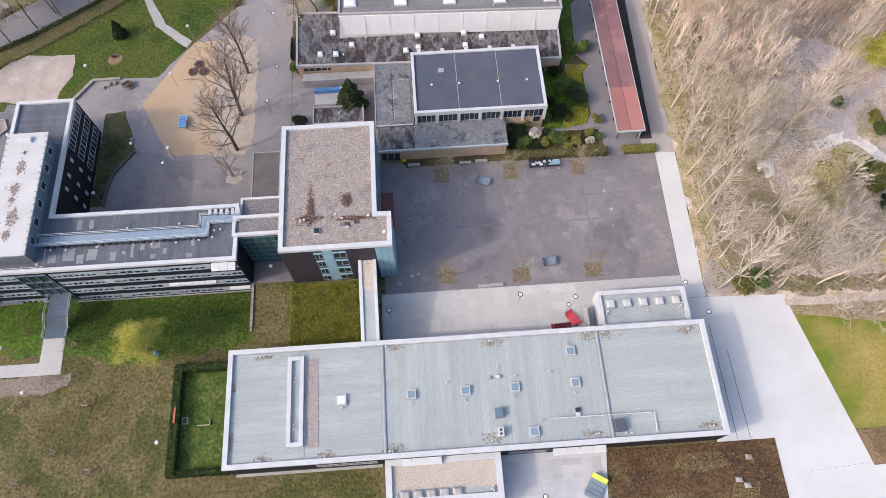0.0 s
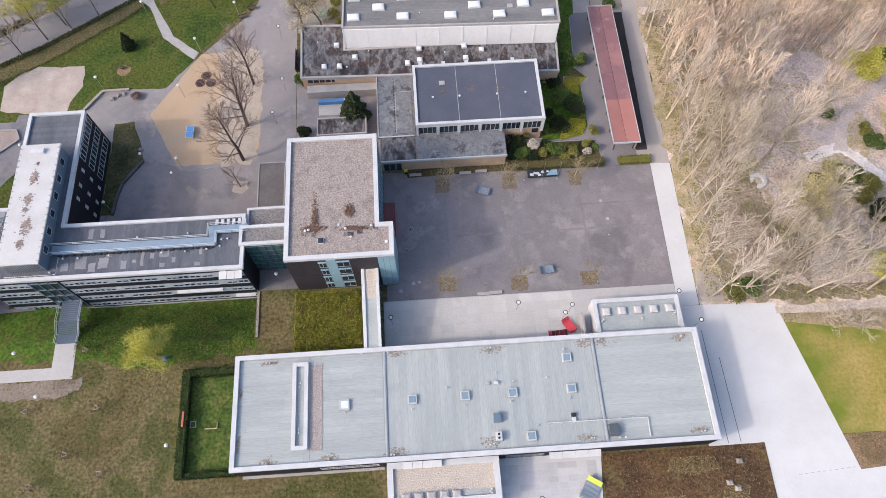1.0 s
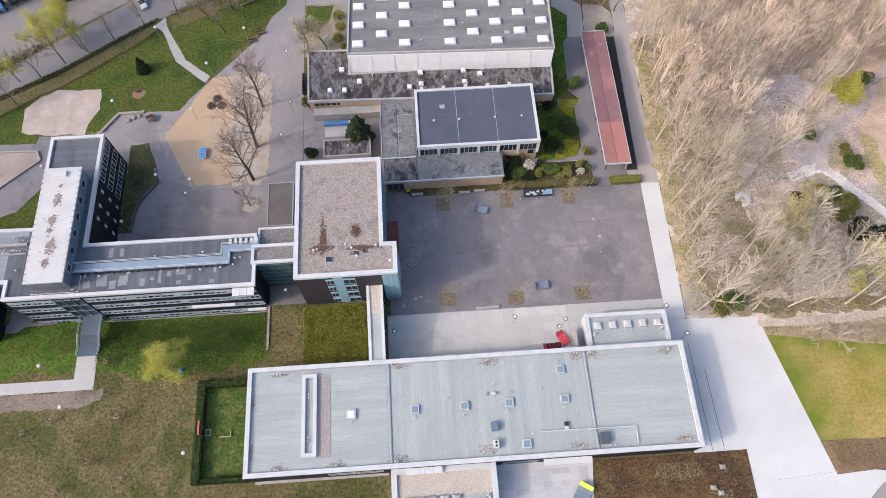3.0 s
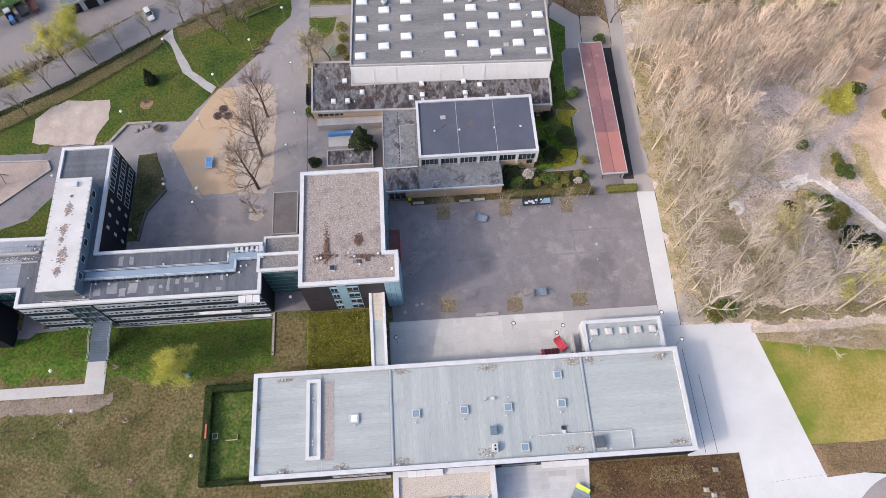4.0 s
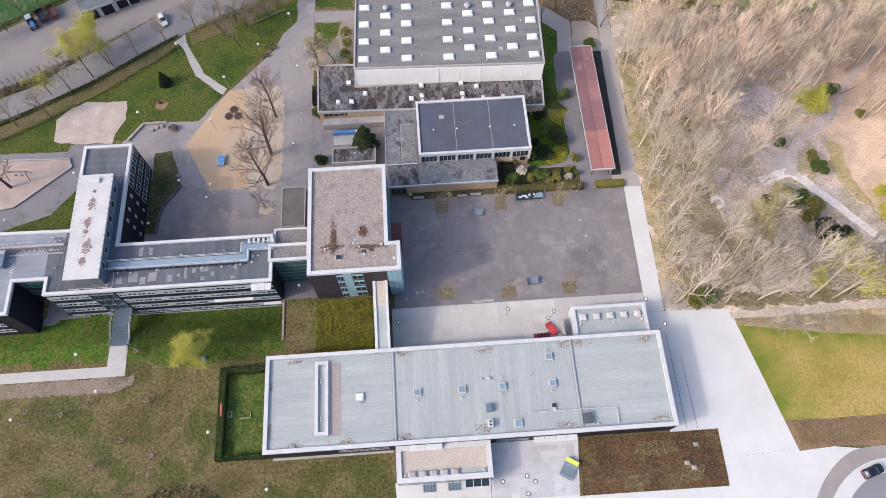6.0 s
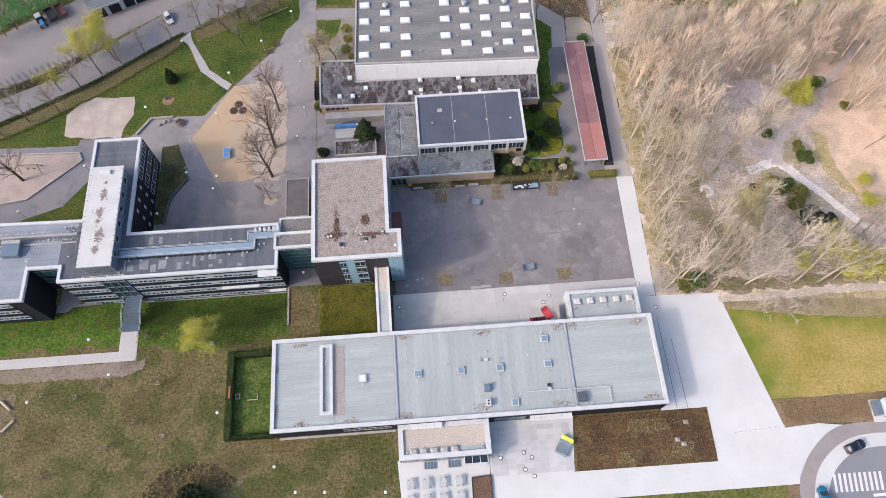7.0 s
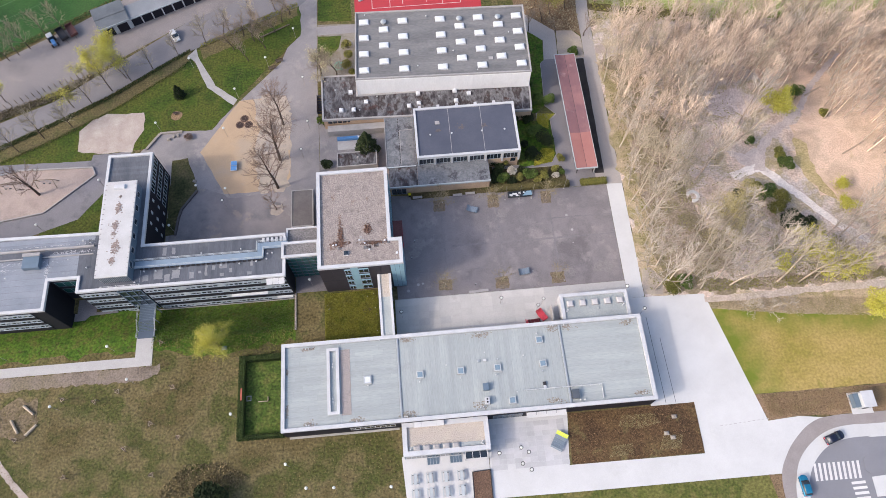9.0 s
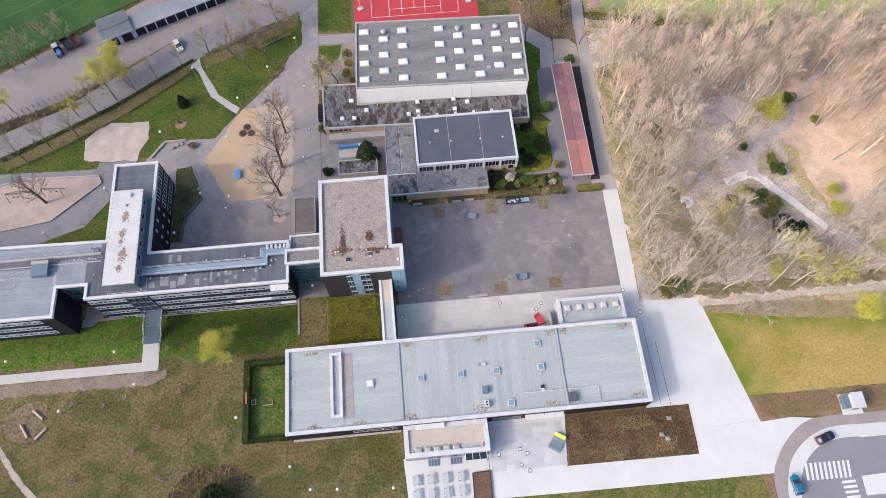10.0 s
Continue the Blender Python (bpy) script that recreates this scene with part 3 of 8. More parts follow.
patch("rough_strip", [(61.9, 34.7), (90, 35.1), (105, 34.9), (120, 34.4), (150, 32.3), (150, 26.5), (104, 28.0), (85, 30.0), (69, 32.0), (62.6, 33.2)], 0.052, bpy.data.materials["weedy_verge"], "rough weedy strip between path and lawn", "verge", 0.4)
TRACK = mat("track_dust", [S(226, 214, 212, 0.8), S(246, 236, 230, 0.8), S(212, 198, 196, 0.8)], 0.3, 3.0, 0.2, bump=0.4, detail=8)


def strip(pts, w0, w1):
    """A band along a smooth line, from one width to another."""
    c = [Vector(p) for p in curve(pts)]
    left, right = [], []
    for i, p in enumerate(c):
        d = (c[min(i + 1, len(c) - 1)] - c[max(i - 1, 0)]).normalized() * (w0 + (w1 - w0) * i / len(c)) / 2
        left.append((p.x - d.y, p.y + d.x))
        right.append((p.x + d.y, p.y - d.x))
    return left + right[::-1]


patch("forest_track", strip([(76.2, 66.2), (80.7, 67.5), (83.4, 67.9), (86.2, 65.4), (89.0, 62.0), (91.6, 59.2), (94.6, 55.3), (99.1, 50.3), (112, 40)], 2.4, 1.7), 0.06, TRACK, "pale trodden track through the wood", "path", 0.22, 0.5)
patch("forest_track", strip([(83.4, 67.2), (84.4, 70.8), (86.2, 74.2), (89.8, 77.8), (94.7, 81.1), (98.4, 84.2), (104.3, 91.9), (114.2, 100.7)], 2.6, 1.2), 0.066, mat("faint_track_dust", [S(206, 190, 186), S(226, 210, 204)], 0.3, 3.0, 0.25, bump=0.4), "faint trodden track through the wood", "path", 0.25, 0.5)
patch("clearing_floor", [(92.6, 68), (93.8, 76), (98.5, 82.2), (97, 86.5), (90, 97), (80, 108), (95, 112), (150, 112), (150, 58), (115, 50), (107, 47), (100.4, 56.4), (96, 62.5)], 0.05, mat("pink_leaf_litter", [S(222, 190, 168), S(242, 212, 190), S(212, 186, 164), S(244, 212, 188)], 0.07, 3.4, 0.3, bump=0.7, stain=(0.25, 0.6, S(196, 172, 128), 0.6), detail=8), "pinkish dry leaf litter in a clearing", "forest floor", 1.5, 2.2)
patch("track_fork", [(77.1, 73.7), (80.9, 72.6), (85.3, 73.7), (85.2, 69.1), (83.8, 67.0), (80.8, 67.6), (78.4, 70.2)], 0.058, bpy.data.materials["faint_track_dust"], "trodden grey dust where two tracks meet", "path", 0.5, 0.9)
patch("clearing_grass", [(92.6, 68), (94.5, 76), (97, 74), (97, 66), (100, 58), (96.5, 60.5)], 0.056, mat("yellowed_moss", [S(184, 168, 120), S(204, 182, 142)], 0.3, 2.4, 0.4, bump=0.7), "yellowed mossy edge of the clearing", "grass", 0.5)
patch("bare_soil", [(74.5, 89.2), (78, 93), (85.5, 91.8), (90, 87), (83.7, 83.6), (77.2, 84.4)], 0.05, mat("lavender_soil", [S(196, 180, 178), S(236, 222, 220), S(210, 194, 192), S(240, 226, 222)], 0.25, 2.6, 0.3, bump=0.6, detail=9), "pale lavender bare soil in the wood", "soil", 2.2, 1.3)
patch("track_end", [(48.6, 38), (52.5, 37.6), (53.5, 41), (51, 44.5), (48.8, 44)], 0.05, SANDY, "grey trodden corner by the plaza", "soil", 0.3)


def edged_lawn(name):
    """Grass that is fresh along the plaza and the wood, and yellow in the open middle."""
    m = mat(name, [S(150, 138, 66), S(170, 150, 86), S(182, 158, 98), S(158, 142, 74)], 0.06, 1.8, 0.25, bump=0.6, stain=(0.3, 0.6, S(132, 130, 56), 0.5), detail=9)
    n, l = m.node_tree.nodes, m.node_tree.links
    geo, bs = n.new("ShaderNodeNewGeometry"), n["Principled BSDF"]
    far = []
    for normal, start, width in (((0.97, 0.244, 0), 68.4, 9.0), ((-0.127, -0.992, 0), -41.6, 7.0)):
        dot, mr = n.new("ShaderNodeVectorMath"), n.new("ShaderNodeMapRange")
        dot.operation = "DOT_PRODUCT"
        dot.inputs[1].default_value = normal
        l.new(geo.outputs["Position"], dot.inputs[0])
        mr.inputs["From Min"].default_value, mr.inputs["From Max"].default_value = start, start + width
        mr.inputs["To Min"].default_value, mr.inputs["To Max"].default_value = 1.0, 0.0
        l.new(dot.outputs["Value"], mr.inputs["Value"])
        far.append(mr)
    top, rough, add, mix = n.new("ShaderNodeMath"), n.new("ShaderNodeTexNoise"), n.new("ShaderNodeMath"), n.new("ShaderNodeMix")
    top.operation, add.operation, add.use_clamp, mix.data_type = "MAXIMUM", "MULTIPLY", True, "RGBA"
    l.new(far[0].outputs[0], top.inputs[0])
    l.new(far[1].outputs[0], top.inputs[1])
    rough.inputs["Scale"].default_value, rough.inputs["Detail"].default_value = 0.25, 8.0
    l.new(geo.outputs["Position"], rough.inputs["Vector"])
    boost = n.new("ShaderNodeMapRange")
    boost.inputs["From Min"].default_value, boost.inputs["From Max"].default_value, boost.inputs["To Min"].default_value, boost.inputs["To Max"].default_value = 0.3, 0.7, 0.5, 1.4
    l.new(rough.outputs["Fac"], boost.inputs["Value"])
    l.new(top.outputs[0], add.inputs[0])
    l.new(boost.outputs[0], add.inputs[1])
    old = bs.inputs["Base Color"].links[0].from_socket
    l.new(add.outputs[0], mix.inputs[0])
    l.new(old, mix.inputs[6])
    mix.inputs[7].default_value = (*S(116, 128, 44), 1)
    l.new(mix.outputs[2], bs.inputs["Base Color"])
    return m


patch("lawn_east", [(61.95, 34.0), (69.4, 32.4), (85, 30.5), (104, 28.6), (150, 27), (150, 13.5), (98.4, 13.4), (67.3, 13.5)], 0.045, edged_lawn("yellowed_lawn"), "yellowing lawn beside the plaza", "lawn", 0.12)
patch("planting_bed", [(67.3, 13.5), (98.4, 13.4), (150, 13.5), (150, 7.7), (95.7, 7.8), (82.6, 7.8), (75.3, 8.3), (68.6, 7.8)], 0.05, MULCH_E, "brown mulched bed with dry shrubs", "planting bed", 0.12)
patch("mulch_bed", [(26.95, 13.0), (26.2, 2.72), (53.7, 2.65), (53.9, 13.0)], 0.12, MULCH, "mossy brown mulch bed", "planting bed", 0.06)
patch("lawn_south", [(9.2, -2.4), (9.0, -30), (72, -30), (69.8, -8), (68.3, -2.9), (25, -2.65)], 0.04, mat("patchy_lawn", [S(98, 102, 48), S(120, 116, 66), S(86, 94, 42), S(128, 118, 72)], 0.12, 1.9, 0.5, bump=0.9, detail=9), "patchy green lawn south of the plaza", "lawn", 0.06)
patch("soil_corner", [(65.6, -2.8), (68.3, -2.95), (69.4, -8.5), (66.4, -9)], 0.06, MULCH_E, "small brown planted corner", "planting bed", 0.08)
patch("bright_field", [(51.2, 124.5), (60, 122.6), (72, 120.4), (82, 116), (92, 114.8), (135, 114.6), (220, 114.5), (220, 240), (50.8, 240), (51, 130)], 0.04, FIELD_N, "bright sports pitch beyond the wood", "field", 0.6, 3.0)
patch("sports_court", [(-14.0, 117.5), (21.4, 117), (20.4, 160), (-14.0, 160)], 0.05, REDCOURT, "red rubber sports court", "court")
patch("sedum_soil", rect(-23.75, 33.4, -11.6, 44.5), 0.10, SEDUM, "golden soil under ground cover", "planting bed")
patch("west_path", [(-110, 33.4), (-65.4, 33.4), (-65.4, 38.0), (-61.7, 37.8), (-61.6, 31.3), (-110, 31.3)], 0.07, CONC2, "pale concrete path that ends at a steel stair", "path")
patch("gravel_strip", [(-110, 31.2), (-61.7, 31.2), (-59.7, 31.3), (-59.4, 30.0), (-61.5, 28.7), (-64.8, 28.0), (-77.4, 28.3), (-89, 28.2), (-110, 28.0)], 0.05, mat("grey_brown_gravel", [S(122, 110, 98), S(146, 132, 122), S(134, 122, 104)], 0.12, 2.6, 0.35, bump=0.6), "grey-brown trodden gravel strip", "soil", 0.3, 0.6)
patch("courtyard_paving", rect(-30.2, 45.3, -22.8, 49.3), 0.06, mat("courtyard_slabs", [S(120, 116, 122), S(136, 130, 134)], 0.4, 4.0, 0.15), "grey slab court between wing and tower", "paving")
patch("recess_paving", [(-80.7, 43.4), (-78.2, 43.6), (-77.2, 44.6), (-71.0, 44.9), (-71.0, 45.3), (-74.7, 45.32), (-74.7, 48.6), (-80.7, 48.6)], -1.5, mat("recess_slabs", [S(150, 140, 140), S(164, 154, 154)], 0.4, 4.0, 0.15), "grey paved recess between the blocks", "paving")
patch("entrance_yard", [(-24.2, 70.2), (-7.2, 70.2), (-7.2, 89.2), (-22.4, 89.2), (-24.4, 92)], 0.05, ASPH_L, "grey paved yard behind the tower", "paving")

patch("road_verge", [(-106, 90.6), (-93, 97.2), (-79.2, 104.5), (-63.6, 115.2), (-58.8, 118.3), (-58.4, 115.0), (-61.6, 111.9), (-77.2, 100.6), (-91, 92.7), (-104, 86.6)], 0.052, mat("brown_road_verge", [S(98, 90, 58), S(114, 102, 70), S(90, 92, 50)], 0.2, 2.2, 0.5, bump=0.9), "brown verge between road hedges", "verge", 0.25)
patch("road_verge", [(-56, 118.6), (-38, 127.0), (-29.8, 130.8), (-29.7, 127.6), (-37.0, 123.6), (-55.0, 114.6)], 0.052, bpy.data.materials["brown_road_verge"], "brown verge between road hedges", "verge", 0.25)

# roundabout at the plaza's edge
OUT = curve([(70.5, -30), (68.0, -12), (67.7, -6.5), (68.3, -2.8), (69.6, -0.3), (72.5, 3.2), (77.2, 6.6), (82.6, 7.7), (96, 7.7), (150, 8)])
MID = curve([(72.4, -30), (69.9, -14), (70.0, -7.9), (70.8, -4.4), (72.6, -0.6), (76.0, 2.6), (80.4, 4.8), (85.6, 5.5), (95.2, 5.3), (150, 5.2)])
INN = curve([(75.2, -30), (72.4, -14), (72.6, -8.1), (73.7, -4.1), (75.9, -0.9), (79.4, 1.7), (83.5, 2.8), (88.4, 2.9), (94.2, 2.6), (150, 2.4)])
patch("approach_path", OUT + MID[::-1], 0.07, mat("brown_grey_asphalt", [S(156, 148, 148), S(168, 160, 160)], 0.2, 5.0, 0.1, spec=0.2), "curved grey asphalt footway", "path")
patch("parking_bay", MID + INN[::-1], 0.08, CONC, "curved pale parking bay", "parking")
patch("turning_road", INN + [(150, -30)], 0.055, DARKROAD, "smooth grey asphalt turning road", "road")
patch("traffic_island", [(85.6, -1.5), (86.2, -1.0), (92.9, -1.1), (150, -1.0), (150, -4.2), (91.8, -4.25), (86.2, -4.4), (85.3, -3.6)], 0.16, DARKROAD, "raised traffic island with pale kerb", "traffic island")
patch("pale_island", [(86.2, -5.0), (91.4, -4.8), (150, -4.7), (150, -9), (86.0, -8.8)], 0.14, CONC, "pale paved traffic island", "traffic island")


def crossing(x0, y0, dx, dy, wx, wy, n):
    z = thing("zebra_crossing", "white zebra crossing painted on grey asphalt", "road marking", at=pose(0, 0, 0), kind="structure")
    for i in range(n):
        a = Vector((x0 + dx * i, y0 + dy * i))
        m = Mesh().prism([(a.x, a.y), (a.x + dx * 0.52, a.y + dy * 0.52), (a.x + dx * 0.52 + wx, a.y + dy * 0.52 + wy), (a.x + wx, a.y + wy)], 0.056, 0.062)
        part("stripe", m, LINE, z)


for k, (x0, y0, x1, y1) in enumerate(((17.6, 46, 18.1, 62.8), (30.2, 46, 30.6, 62.8), (4.2, 46.0, 4.6, 62.5), (6, 53.6, 44.5, 54.0), (28, 58.8, 44.7, 59.1), (-4, 47.6, 15, 47.9))):
    patch("asphalt_seam", ragged(rect(x0, y0, x1, y1), 0.9, 0.1, int(x0)), 0.036 + 0.004 * k, mat("seam_asphalt", [S(130, 125, 129), S(144, 138, 141)], 0.4, 4.0, 0.15) if x0 == 17.6 else bpy.data.materials["seam_asphalt"], "slightly paler seam in the asphalt", "yard")
for i, (x, y, r) in enumerate(((-1.5, 55.0, 2.0), (1.2, 60, 1.2), (40.5, 45.5, 2.4), (33, 45, 1.6), (18.8, 61.2, 1.5), (13.8, 66, 1.6), (-2.6, 52.6, 1.3))):
    rr = random.Random(i)
    patch("pale_stain", [(x + r * rr.uniform(0.6, 1.2) * math.cos(0.45 * k), y + r * rr.uniform(0.5, 0.9) * math.sin(0.45 * k)) for k in range(14)], 0.062 + 0.002 * i, mat("dusty_asphalt", [S(138, 132, 134), S(150, 144, 144), S(142, 136, 138)], 0.8, 3.0, 0.2) if i == 0 else bpy.data.materials["dusty_asphalt"], "dusty paler stain on the asphalt", "yard", 0.2, 0.5)
for i in range(11):
    patch("paving_stud", rect(58.2 + 1.0 * i, 7.62 + 0.06 * i, 58.75 + 1.0 * i, 7.72 + 0.06 * i), 0.06, KERB, "dark stud in the paving joint", "paving")
crossing(74.7, -4.85, 0.99, -0.02, 0.45, 3.4, 10)
crossing(81.8, -10.1, -0.02, 1.0, 2.9, 0.02, 5)


def court_lines():
    c = thing("court_markings", "white court lines on a red sports surface", "court lines", at=pose(0, 0, 0), kind="structure")
    for x0, y0, x1, y1 in [(-9.2, 128.0, 15.6, 128.1), (-9.2, 128.0, -9.1, 150), (15.5, 128, 15.6, 150), (-4.2, 130.6, 10.6, 130.7), (-4.2, 128, -4.1, 150), (10.5, 128, 10.6, 150), (-0.6, 129, -0.5, 150), (6.0, 129, 6.1, 150), (-14, 125.2, 21, 125.28), (3.0, 130.6, 3.1, 150)]:
        part("line", Mesh().box(x0, y0, 0.05, x1 + 0.04, y1 + 0.02, 0.056), LINE, c)


court_lines()


# ---- buildings ----
def block(parent, poly, z0, top, wall, roof, coping=WHITE, width=0.6, up=0.42, fascia=0.45, roof_label=""):
    """Walls, a parapet with its coping, and the roof's surface inside it."""
    part("wall", Mesh().prism(poly, z0, top - up - 0.05), wall, parent)
    part("parapet", Mesh().ring(inset(poly, -0.04), width, top - up - fascia, top), coping, parent, "white metal coping")
    r = part("roof", Mesh().prism(inset(poly, width - 0.03), top - up - 0.3, top - up), roof, parent, roof_label)
    return r


def sheets(parent, x0, y0, x1, y1, z, step, along, material, lap=0.012, length=0.0, seed=1):
    """Roofing felt laid in lapped strips."""
    rng = random.Random(seed)
    cache = {}
    pos, i = (y0 if along == "x" else x0), 0
    end = y1 if along == "x" else x1
    while pos < end - 0.05:
        w = min(step, end - pos)
        a, b = (x0, x1) if along == "x" else (y0, y1)
        s = a
        if length:
            s = a - rng.uniform(0, length)
        while s < b:
            e = min(b, s + length) if length else b
            s2 = max(a, s)
            if e - s2 > 0.1:
                key = (round(w, 2), round(e - s2, 2))
                if key not in cache:
                    m = Mesh().box(0, 0, 0, *((e - s2 - 0.03, w - 0.035) if along == "x" else (w - 0.035, e - s2 - 0.03)), 0.012)
                    cache[key] = m.data("roof_sheet", material)
                ob = new("roof_sheet", cache[key])
                ob.parent = parent
                ob.location = (s2, pos, z + lap * (i % 2) * 0.5) if along == "x" else (pos, s2, z + lap * (i % 2) * 0.5)
            s = e
        pos, i = pos + step, i + 1


def window(parent, x0, x1, y, z0, z1, axis="x", panes=1, sign=-1, frame=FRAME, glass_m=GLASS, bar=0.08, deep=0.06):
    """A framed window on a wall at y (axis x) or at x (axis y), facing sign."""
    w = tagged(new("window"), "")
    w.parent = parent
    o = y + sign * deep
    lo, hi = min(y + sign * 0.02, o), max(y + sign * 0.02, o)
    fr, gl = Mesh(), []

    def put(m, a, b, c, d, lo2, hi2):
        m.box(a, lo2, c, b, hi2, d) if axis == "x" else m.box(lo2, a, c, hi2, b, d)

    for a, b, c, d in ((x0, x1, z0, z0 + bar), (x0, x1, z1 - bar, z1), (x0, x0 + bar, z0 + bar, z1 - bar), (x1 - bar, x1, z0 + bar, z1 - bar)):
        put(fr, a, b, c, d, lo, hi)
    s = (x1 - x0) / panes
    for i in range(1, panes):
        put(fr, x0 + i * s - bar / 2, x0 + i * s + bar / 2, z0 + bar, z1 - bar, lo, hi)
    part("frame", fr, frame, w)
    g = Mesh()
    put(g, x0 + bar, x1 - bar, z0 + bar, z1 - bar, *sorted((y + sign * 0.005, y + sign * 0.025)))
    part("pane", g, glass_m, w)
    return w


def skylight(x, y, z, w, d, h, dome, name="skylight", label="square roof skylight on an upstand", group="skylights", curb=ALU):
    s = thing(name, label, "skylight", group, pose(x, y, z))
    part("curb", Mesh().frustum(0, 0, 0, h * 0.6, w, d, w * 0.94, d * 0.94), curb, s)
    part("dome", Mesh().frustum(0, 0, h * 0.6, h * 0.8, w * 0.9, d * 0.9, w * 0.86, d * 0.86).frustum(0, 0, h * 0.8, h, w * 0.86, d * 0.86, w * 0.5, d * 0.5), dome, s)
    return s


def flat_light(x, y, z, w, pane, label):
    """A flat square roof light: an upstand, a broad frame and a pane set in it."""
    f = thing("roof_light", label, "skylight", "flat roof lights", pose(x, y, z))
    h = w / 2
    part("upstand", Mesh().frustum(0, 0, 0, 0.3, w * 1.06, w * 1.06, w * 0.98, w * 0.98), KERB, f)
    part("frame", Mesh().ring(rect(-h, -h, h, h), 0.2, 0.3, 0.38), FRAME, f)
    part("pane", Mesh().frustum(0, 0, 0.3, 0.36, w - 0.42, w - 0.42, w - 0.5, w - 0.5), pane, f)


def vent(x, y, z, r=0.13, h=0.4):
    v = thing("roof_vent", "small pale roof vent pipe with a cap", "vent", "roof vents", pose(x, y, z))
    part("pipe", Mesh().cyl(0, 0, 0, h, r * 0.6, sides=8), ALU, v)
    part("cap", Mesh().cyl(0, 0, h, h + 0.1, r * 1.25, r * 0.8, 8), WHITE, v)


# the long flat building
AX0, AX1, AY0, AY1, AT = -32.1, 44.6, 13.32, 31.63, 5.9
A = thing("long_building", "long low building with grey membrane roof and white coping", "building", at=pose(0, 0, 0))
block(A, rect(AX0, AY0, AX1, AY1), -0.2, AT, BLACK, SEAM, width=0.75, up=0.45, fascia=0.25, roof_label="grey welded roof membrane")
RZ = AT - 0.45
sheets(A, AX0 + 0.75, AY0 + 0.75, -20.0, AY1 - 0.8, RZ, 1.05, "x", MEMBRANE_X, length=5.2, seed=2)
sheets(A, -19.9, AY0 + 0.8, -8.0, AY1 - 0.8, RZ, 1.05, "x", MEMBRANE_X, length=6.0, seed=3)
sheets(A, -7.4, AY0 + 0.8, 26.6, AY1 - 0.8, RZ, 1.06, "y", MEMBRANE_Y)
sheets(A, 27.3, AY0 + 0.8, AX1 - 0.8, AY1 - 0.8, RZ, 1.9, "x", MEMBRANE_X)
for x in (-7.7, 26.95):
    part("movement_joint", Mesh().box(x - 0.22, AY0 + 0.74, RZ, x + 0.22, AY1 - 0.74, RZ + 0.16).box(x - 0.08, AY0 + 0.74, RZ + 0.16, x + 0.08, AY1 - 0.74, RZ + 0.24), ALU, A, "raised grey movement joint")
part("movement_joint", Mesh().box(-20.0, AY0 + 0.74, RZ, -19.9, AY1 - 0.74, RZ + 0.06), ALU, A)
part("trough_frame", Mesh().ring(rect(-22.65, 16.0, -20.1, 29.9), 0.62, RZ, RZ + 0.55), WHITE, A, "white raised frame of a long roof light")
part("trough_floor", Mesh().box(-22.05, 16.6, RZ, -20.7, 29.3, RZ + 0.1), MEMBRANE, A)
part("gravel_strip", Mesh().box(-19.85, 15.75, RZ, -17.85, 29.5, RZ + 0.06), PEBBLE, A, "reddish gravel strip")
# south front: plinth strip, ribbon windows, panels
part("plinth", Mesh().box(AX0 + 0.6, AY0 - 0.5, -0.1, -8.6, AY0 - 0.06, 0.12), KERB, A, "concrete terrace edge")
for i in range(8):
    a = AX0 + 0.2 + i * 2.95
    part("panel", Mesh().box(a, AY0 - 0.03, 0.25, a + 2.88, AY0 + 0.01, 5.1), BLACK, A)
for i in range(7):
    a = 27.2 + i * 2.48
    part("panel", Mesh().box(a, AY0 - 0.03, 0.25, a + 2.42, AY0 + 0.01, 5.1), BLACK, A)
for a in (-18.4, -15.3, -12.2):
    window(A, a, a + 3.0, AY0 - 0.03, 2.2, 4.2, panes=3, frame=WHITE)
for a in (11.0, 14.1):
    window(A, a, a + 3.0, AY0 - 0.01, 0.6, 3.6, panes=3, frame=BLUEGREY)
for i in range(6):
    window(A, -2.0 + 4.4 * i, 1.6 + 4.4 * i, AY1 + 0.01, 0.5, 3.2, panes=3, sign=1)


def awning(x0, x1, y, z, out, n, owner):
    """A row of white sloping awning panels."""
    s = (x1 - x0) / n
    for i in range(n):
        a, b = x0 + i * s + 0.03, x0 + (i + 1) * s - 0.03
        m = Mesh().add([(a, y, z), (b, y, z), (b, y - out, z - 0.35), (a, y - out, z - 0.35), (a, y, z - 0.06), (b, y, z - 0.06), (b, y - out, z - 0.45), (a, y - out, z - 0.45)],
                       [(3, 2, 1, 0), (4, 5, 6, 7), (0, 1, 5, 4), (2, 3, 7, 6), (1, 2, 6, 5), (3, 0, 4, 7)])
        part("awning", m, WHITE, owner, "white sun awning")


awning(17.8, 26.1, AY0, 3.6, 1.0, 4, A)

